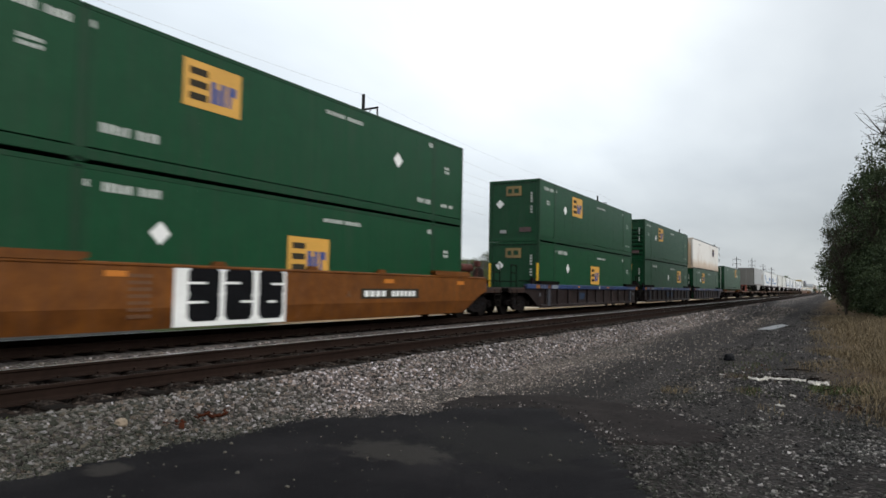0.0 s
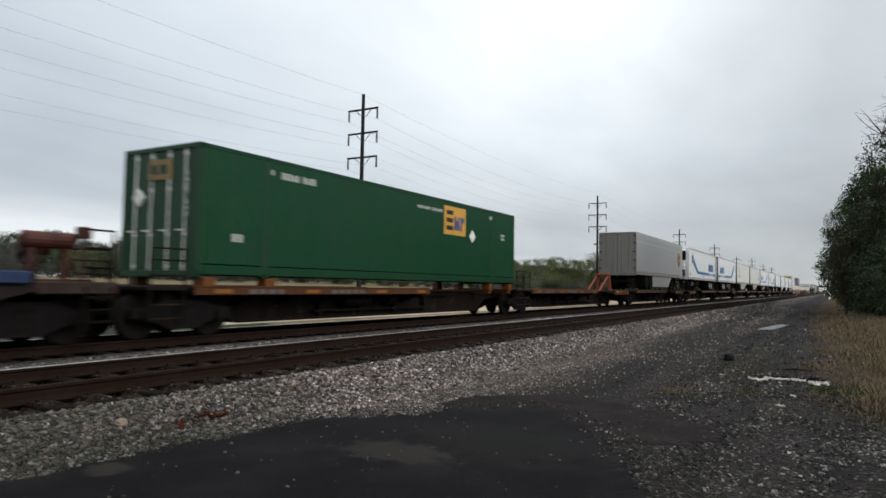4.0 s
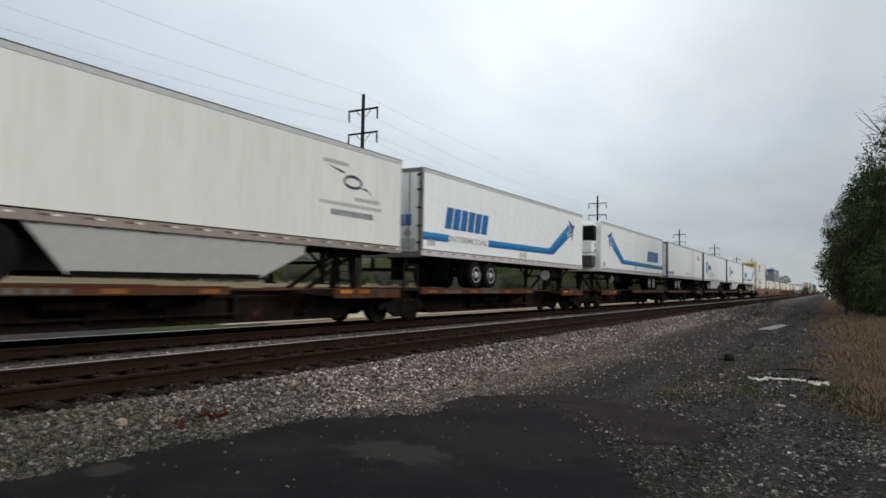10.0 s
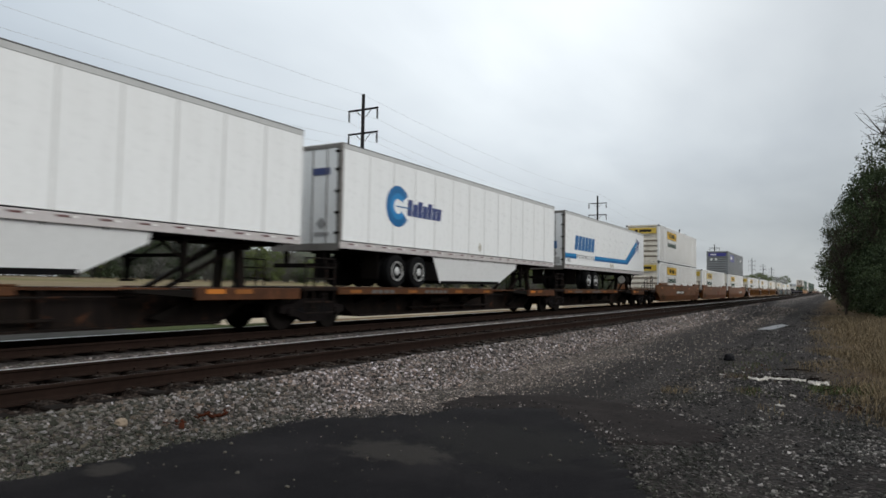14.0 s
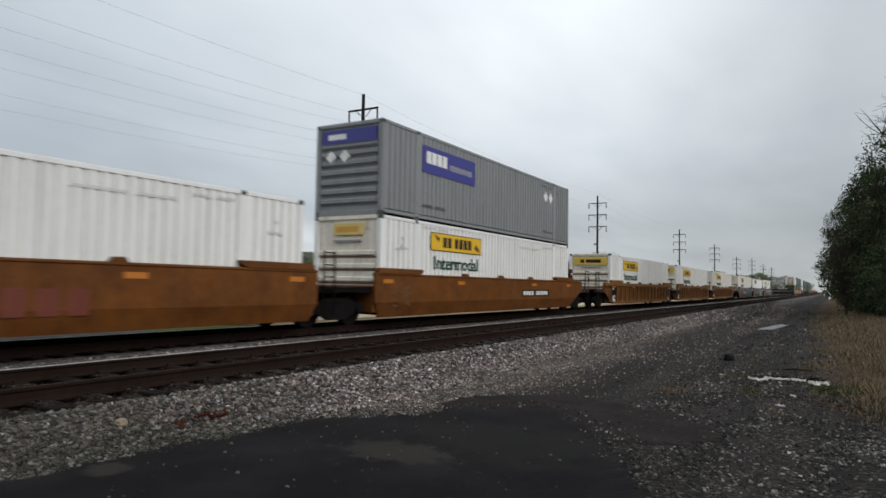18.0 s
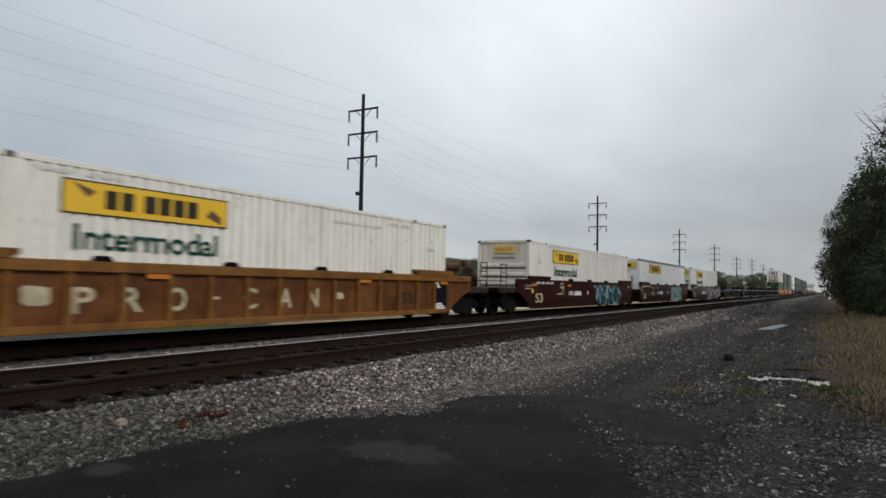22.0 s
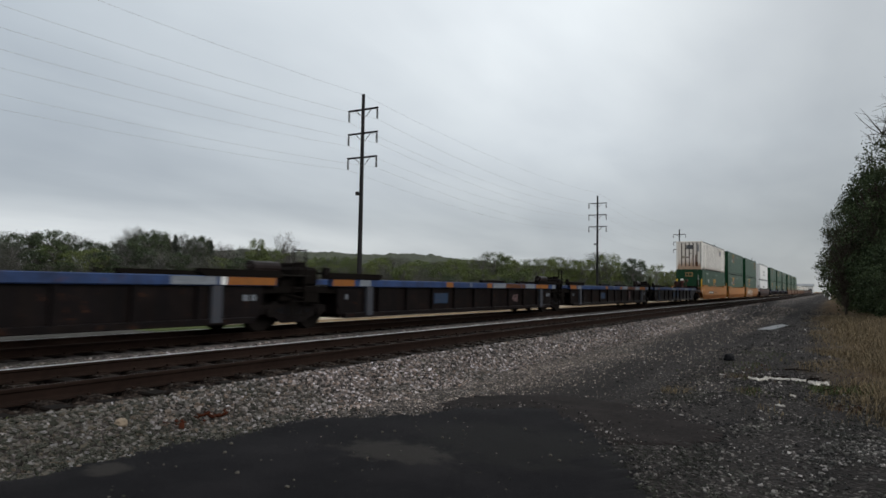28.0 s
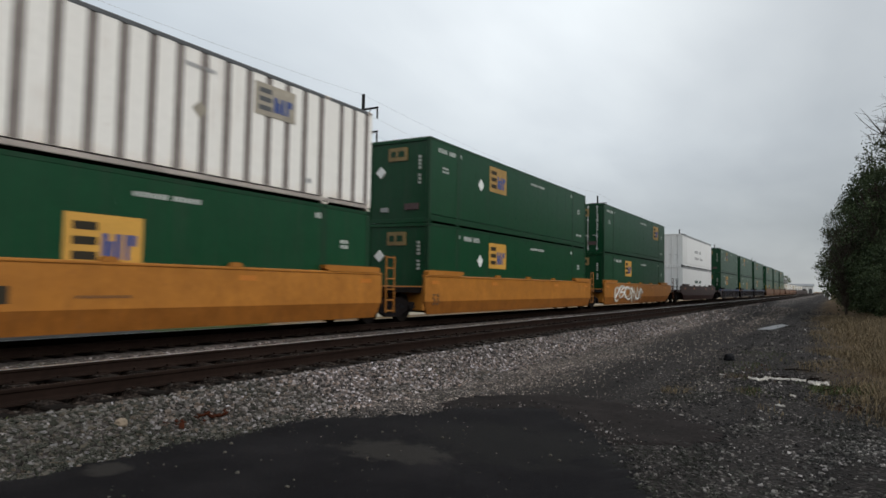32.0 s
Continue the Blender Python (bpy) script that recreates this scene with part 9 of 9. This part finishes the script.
def blades(name, areas, mat, label, seed, verge=False):
    """Thin bent grass blades, one joined mesh: (x0, x1, y0, y1, per square metre, height lo, height hi)."""
    rng = np.random.default_rng(seed)
    V, F, base = [], [], 0
    for x0, x1, y0, y1, dens, lo, hi in areas:
        n = int((x1 - x0) * (y1 - y0) * dens)
        x, y = rng.uniform(x0, x1, n), rng.uniform(y0, y1, n)
        if verge:
            f = np.array([smooth(-0.25, 1.9, a + 0.15 + 0.035 * min(b - 9.0, 38.0) + 0.9 * noise.noise((a * 0.9, b * 0.6, 2.0))) for a, b in zip(x, y)])
        else:
            f = np.array([smooth(0.0, 0.5, noise.noise((a * 1.1, b * 0.7, 9.0)) + 0.1) for a, b in zip(x, y)])
        keep = rng.random(n) < f ** 1.3
        x, y, f = x[keep], y[keep], f[keep]
        n = len(x)
        z = np.array([ground_z(a, b) for a, b in zip(x, y)]) - 0.01
        h = rng.uniform(lo, hi, n) * (0.35 + 0.65 * f)
        a = rng.uniform(0, 6.28, n)
        lean = rng.uniform(0.1, 1.1, n) * h
        w = rng.uniform(0.003, 0.008, n)
        dx, dy = np.cos(a), np.sin(a)
        p0 = np.stack([x - dy * w, y + dx * w, z], -1)
        p1 = np.stack([x + dy * w, y - dx * w, z], -1)
        p2 = np.stack([x + dx * lean * 0.35 + dy * w * 0.8, y + dy * lean * 0.35 - dx * w * 0.8, z + h * 0.6], -1)
        p3 = np.stack([x + dx * lean * 0.35 - dy * w * 0.8, y + dy * lean * 0.35 + dx * w * 0.8, z + h * 0.6], -1)
        p4 = np.stack([x + dx * lean, y + dy * lean, z + h], -1)
        V.append(np.stack([p0, p1, p2, p3, p4], 1).reshape(-1, 3))
        o = base + 5 * np.arange(n)
        F += np.stack([o, o + 1, o + 2, o + 3], -1).tolist() + np.stack([o + 3, o + 2, o + 4], -1).tolist()
        base += 5 * n
    me = bpy.data.meshes.new(name)
    me.from_pydata(np.concatenate(V).tolist(), [], F)
    me.materials.append(mat)
    tagged(new(name, me), label, "grass", kind="stuff")


blades("dry_grass", [(-0.9, 2.8, 9.0, 20, 1150, 0.05, 0.26), (-1.8, 4.0, 19, 46, 280, 0.10, 0.34)], STRAW, "dry straw-coloured grass beside the road", 5, True)
blades("straw_tufts", [(-2.3, -1.0, 10.2, 13.0, 420, 0.03, 0.11), (-1.0, 0.6, 9.0, 20, 60, 0.03, 0.16)], STRAW, "thin tufts of dry grass in the gravel", 7)
RED_LEAF = leaf_material("russet_dead_stalks", (0.020, 0.010, 0.006), (0.085, 0.042, 0.022))
blades("dead_stalks", [(-1.9, -0.9, 11.0, 13.4, 520, 0.02, 0.07), (-0.2, 1.3, 9.4, 10.8, 620, 0.03, 0.14), (-0.9, 0.5, 13.0, 14.6, 380, 0.03, 0.12), (-1.4, -0.5, 11.2, 12.7, 700, 0.02, 0.08), (0.0, 0.8, 10.6, 12.2, 420, 0.03, 0.12), (-0.2, 1.4, 12.6, 14.6, 220, 0.05, 0.2), (-1.6, 0.2, 13.4, 16, 90, 0.02, 0.09)], RED_LEAF, "russet dead stalks among the weeds", 17)
blades("weeds", [(-0.6, 0.35, 11.5, 12.7, 700, 0.03, 0.09), (-1.4, 0.5, 10.6, 13.0, 620, 0.03, 0.13), (-2.6, 0.2, 12.5, 20, 80, 0.03, 0.10), (-6.5, -5.2, 1.8, 4.6, 160, 0.015, 0.06), (-6.2, -5.2, 8.5, 10.5, 90, 0.03, 0.08), (-0.4, 1.2, 9.0, 11, 120, 0.03, 0.14)], WEED, "sparse low green weeds in the gravel", 6)


# ---- power line beyond the tracks ----
POLE_Y = (-23.0, 49.4, 121.9, 199.3, 265.2, 331.0, 398.0, 465.0, 532.0)
LINE_X = -38.1
ARM_Z = (17.53, 15.27, 12.97)


def power_pole():
    t = thing("power_pole", "tall dark wooden power pole with three crossarms", "power pole", "poles of the power line")
    k = Kit()
    k.cyl((0, 0, -1.0), (0, 0, 19.0), 0.24, 0.15, 12)
    part("post", k.mesh("post", POLE_WOOD), t)
    for z in ARM_Z:
        k = Kit()
        k.cbox(-1.75, 1.75, -0.07, 0.07, z - 0.08, z + 0.08, 0.015)
        a = part("crossarm", k.mesh("crossarm", POLE_WOOD), t)
        for s in (-1, 1):
            k = Kit()
            k.cyl((s * 0.85, 0.09, z - 0.08), (s * 0.12, 0.12, z - 0.75), 0.03, 0.03, 6)
            part("brace", k.mesh("brace", POLE_WOOD), a)
            k = Kit()
            rings = []
            for j in range(7):
                zz = z - 0.16 - 0.13 * j
                rings += [(zz, 0.05), (zz - 0.03, 0.11), (zz - 0.06, 0.11), (zz - 0.09, 0.05)]
            k.lathe(rings, 9, "z")
            k.cyl((0, 0, z - 0.05), (0, 0, z - 0.2), 0.03, 0.03, 6)
            part("insulator", k.mesh("insulator", INSULATOR), a, "hanging insulator string", (s * 1.66, 0, 0))
    k = Kit()
    k.cbox(-0.62, -0.30, -0.12, 0.12, 9.4, 9.75, 0.03)
    k.box(-0.4, 0.1, -0.04, 0.04, 9.5, 9.58)
    part("fixture", k.mesh("fixture", INSULATOR), t)
    return t


pole = power_pole()
for i, y in enumerate(POLE_Y):
    h = (1.0, 1.0, 0.97, 0.965, 0.955, 0.87, 0.98, 0.95, 0.95)[i]
    o = pole if i == 0 else copy_thing(pole, Matrix.Translation((LINE_X, y, -0.2)))
    o.matrix_basis = Matrix.Translation((LINE_X, y, -0.2 + 0.2)) @ Matrix.Diagonal((1, 1, h, 1))


def wire(x, z, sag, name="wire"):
    k = Kit()
    for a, b in zip(POLE_Y[:6], POLE_Y[1:7]):
        n = 12
        pts = []
        for i in range(n + 1):
            u = i / n
            pts.append(Vector((LINE_X + x, a + (b - a) * u, z - sag * 4 * u * (1 - u))))
        for p, q in zip(pts, pts[1:]):
            k.cyl(p, q, 0.009, 0.009, 4, 0, False)
    tagged(new(name, k.mesh(name, WIRE)), "thin sagging power line wire", "wire", "wires of the power line")


for z in ARM_Z:
    for s in (-1, 1):
        wire(s * 1.66, z - 1.08, 1.5)
wire(0, 18.95, 1.1)


# ---- litter and small things beside the road ----
SHARD = plain("white_broken_board", (0.42, 0.39, 0.35), 0.6, 0, 0.7, 14.0)
RUST = plain("rusty_scrap", (0.045, 0.013, 0.006), 0.85, 0.1, 0.45)


def board(x, y, l, w, turn, tilt, name="broken_board", label="piece of broken white board lying in weeds"):
    """A torn, curled scrap of thin sheet."""
    rnd = random.Random(int(x * 100 + y * 10))
    n = 9
    v = []
    for i in range(n):
        u = -0.5 + i / (n - 1)
        taper = 1 - 0.7 * abs(2 * u) ** 3
        mid = 0.25 * w * math.sin(5 * u + x * 7)
        for e in (-0.5, 0.5):
            edge = mid + e * w * taper * rnd.uniform(0.05, 1.4)
            lift = 0.02 * rnd.random() + 0.06 * abs(u) ** 2 * l + (0.25 * w if e > 0 else 0)
            for h in (0, 0.012):
                v.append((u * l, edge, lift + h))
    f = [(0, 1, 3, 2), (4 * n - 4, 4 * n - 2, 4 * n - 1, 4 * n - 3)]
    for i in range(n - 1):
        a, b = 4 * i, 4 * i + 4
        f += [(a + 1, b + 1, b + 3, a + 3), (a, a + 2, b + 2, b), (a, b, b + 1, a + 1), (a + 2, a + 3, b + 3, b + 2)]
    k = Kit().add(v, f)
    o = tagged(new(name, k.mesh(name, SHARD)), label, "board", "broken boards")
    o.location = (x, y, ground_z(x, y) + 0.02)
    o.rotation_euler = (tilt, 0.05, turn)


for bx, by, bl, bw, bturn, btilt in ((-1.15, 12.63, 0.26, 0.09, 0.3, 0.2), (-1.02, 12.8, 0.13, 0.06, 0.7, 0.3), (-0.86, 12.93, 0.40, 0.07, 0.15, 0.15), (-0.54, 13.02, 0.24, 0.07, 0.3, 0.15),
                                     (-0.28, 12.72, 0.22, 0.10, 0.5, 0.3), (-0.13, 12.82, 0.17, 0.07, 0.9, 0.35), (-0.78, 12.4, 0.06, 0.03, 0.4, 0.2), (-0.52, 10.85, 0.11, 0.03, 0.9, 0.1),
                                     (-0.62, 9.85, 0.12, 0.035, 0.1, 0.12), (-1.75, 12.9, 0.06, 0.025, 0.2, 0.1), (0.05, 11.9, 0.05, 0.02, 1.1, 0.1)):
    board(bx, by, bl, bw, bturn, btilt)


def branch(x, y, length, turn, r, seed, arch=0.05):
    """A dead branch with a few broken twigs, lying on the gravel."""
    rnd = random.Random(seed)
    k = Kit()
    prev = None
    for i in range(9):
        u = i / 8 - 0.5
        p = Vector((u * length, 0.05 * math.sin(5 * u + seed), r + arch * (1 - 4 * u * u) + rnd.uniform(0, 0.012)))
        if prev is not None:
            k.cyl(prev, p, r * (1.1 - i * 0.07), r * (1.03 - i * 0.07), 7)
            if i % 2:
                q = p + Vector((rnd.uniform(-0.05, 0.12), rnd.uniform(-0.14, 0.14), rnd.uniform(0.01, 0.07)))
                k.cyl(p, q, r * 0.45, r * 0.2, 5)
        prev = p
    o = tagged(new("dead_branch", k.mesh("dead_branch", ROTTEN)), "dark dead branch lying in roadside weeds", "branch", "dead branches")
    o.location = (x, y, ground_z(x, y) + 0.01)
    o.rotation_euler = (0, 0, turn)


ROTTEN = plain("dark_rotten_bark", (0.014, 0.010, 0.008), 0.95, 0, 0.5, 30.0, 0.6)
branch(-0.72, 13.10, 0.75, 0.1, 0.016, 1, 0.03)
branch(-1.12, 12.80, 0.26, 0.5, 0.016, 2, 0.02)
branch(-0.28, 13.00, 0.30, -0.4, 0.020, 3, 0.05)
branch(-0.60, 14.5, 0.45, 0.2, 0.016, 4, 0.02)
branch(-0.05, 12.0, 0.30, 0.7, 0.014, 6, 0.02)


def lump(x, y, r, mat, name, label, cat, seed):
    rng = np.random.default_rng(seed)
    b = bmesh.new()
    bmesh.ops.create_icosphere(b, subdivisions=3, radius=r)
    for v in b.verts:
        v.co *= 1 + 0.28 * noise.noise(v.co * (1.6 / r) + Vector((seed, 0, 0)))
        v.co.z *= 0.75
    me = bpy.data.meshes.new(name)
    b.to_mesh(me)
    b.free()
    me.materials.append(mat)
    o = tagged(new(name, me), label, cat)
    o.location = (x, y, ground_z(x, y) + r * 0.45)


lump(-2.0, 15.9, 0.13, BLACK, "rubbish_bag", "small black crumpled bag on the gravel", "bag", 3)
lump(-5.93, 4.02, 0.06, plain("tan_rock", (0.20, 0.155, 0.11), 0.9, 0, 0.2), "rock", "tan rock among grey ballast", "rock", 6)


def scrap():
    """Rusty strap and flakes in the ballast."""
    t = thing("scrap_heap", "rusty brown metal strap and flakes on the ballast", "scrap")
    t.location = (-5.75, 4.95, ground_z(-5.75, 4.95) + 0.03)
    rnd = random.Random(9)
    k = Kit()
    prev = None
    for i in range(19):
        u = i / 18
        p = Vector((-0.03 + 0.09 * math.sin(u * 9), -0.14 + 0.3 * u, 0.03 + 0.035 * math.sin(u * 7)))
        if prev is not None:
            k.cyl(prev, p, 0.014, 0.014, 6)
        prev = p
    part("strap", k.mesh("strap", RUST), t, "bent rusty strap")
    for j in range(22):
        k = Kit()
        s = rnd.uniform(0.02, 0.06)
        k.prism([(-s, -s * 0.4), (s * 0.7, -s * 0.5), (s, s * 0.3), (-s * 0.5, s * 0.5)], 0, 0.008, "z")
        o = part("flake", k.mesh("flake", RUST), t, "", (rnd.uniform(-0.14, 0.2), rnd.uniform(-0.55, 0.3), rnd.uniform(0.0, 0.03)))
        o.rotation_euler = (rnd.uniform(-0.5, 0.5), rnd.uniform(-0.5, 0.5), rnd.uniform(0, 6))


scrap()


# shallow puddle in a rut of the road
def puddle():
    m, n, l, b = nodes_of("standing_water")
    b.inputs["Base Color"].default_value = (0.03, 0.03, 0.03, 1)
    b.inputs["Roughness"].default_value = 0.35
    b.inputs["Specular IOR Level"].default_value = 0.5
    rim = []
    for i in range(24):
        a = 2 * math.pi * i / 24
        k = 1 + 0.25 * noise.noise((math.cos(a) * 1.5, math.sin(a) * 1.5, 8.0))
        x0, y0 = (0.27 * math.copysign(abs(math.cos(a)) ** 0.5, math.cos(a)) * k, 2.5 * math.copysign(abs(math.sin(a)) ** 0.5, math.sin(a)) * k)
        rim.append((-2.15 + x0 + 0.09 * y0, 31.3 + y0))
    k = Kit()
    zz = max(ground_z(x, y) for x, y in rim) + 0.015
    k.prism(rim, zz - 0.05, zz, "z")
    tagged(new("puddle", k.mesh("puddle", m)), "shallow puddle reflecting the pale sky", "puddle", kind="structure")


puddle()


# far end of the line: shed, crossing signal, marker post
def far_end():
    shed = thing("shed", "long low white shed at the far end of the line", "building", at=(-26, 720, -0.6))
    k = Kit()
    k.box(-10, 10, -6, 6, 0, 6.5)
    part("wall", k.mesh("wall", WHITE), shed)
    k = Kit()
    k.prism([(-6.6, 6.4), (0, 8.6), (6.6, 6.4), (6.6, 6.7), (0, 8.9), (-6.6, 6.7)], -10.5, 10.5)
    part("roof", k.mesh("roof", GREY), shed)
    for i in range(4):
        k = Kit()
        k.cbox(-1.5, 1.5, -6.1, -5.95, 0, 4.2, 0.05)
        part("door", k.mesh("door", GREY_DARK), shed, "", (-7.5 + 5 * i, 0, 0))
    sig = thing("crossing_signal", "dark crossing signal mast beside the road", "signal", at=(-2.6, 258, ground_z(-2.6, 258)))
    k = Kit()
    k.cyl((0, 0, 0), (0, 0, 4.6), 0.12, 0.1, 10)
    part("mast", k.mesh("mast", ALU), sig)
    k = Kit()
    k.cbox(-1.3, 1.3, -0.12, 0.12, 3.2, 3.5, 0.03)
    part("light_bar", k.mesh("light_bar", BLACK), sig)
    for s in (-1, 1):
        k = Kit()
        k.lathe([(-0.1, 0.3), (-0.02, 0.45), (0.06, 0.45), (0.1, 0.3)], 14, "y")
        part("lamp", k.mesh("lamp", BLACK), sig, "round dark signal lamp", (s * 0.9, 0, 3.35))
        k = Kit()
        k.box(-1.0, 1.0, -0.03, 0.03, -0.12, 0.12)
        o = part("crossbuck_arm", k.mesh("crossbuck_arm", SIGN_WHITE), sig, "", (0, -0.1 - 0.08 * s, 4.4))
        o.rotation_euler = (0, s * 0.8, 0)
    post = thing("marker_post", "white marker post at the roadside trees", "post", at=(-0.6, 150, ground_z(-0.6, 150)))
    k = Kit()
    k.cbox(-0.15, 0.15, -0.15, 0.15, 0, 1.7, 0.03)
    k.cbox(-0.2, 0.2, -0.2, 0.2, 1.65, 1.8, 0.03)
    part("shaft", k.mesh("shaft", WHITE), post)


far_end()


# ---- what moves ----
# metres that the train has run by each second named
RUN = [(0, 0.0), (4, 78.89), (8, 157.07), (12, 234.59), (16, 310.72), (20, 386.12), (24, 460.99), (28, 534.62), (32, 607.61)]


def motions():
    for ob, q, z in MOVING:
        walk(ob, [(t, pose(TRAIN_X, q - s, z)) for t, s in RUN])


motions()
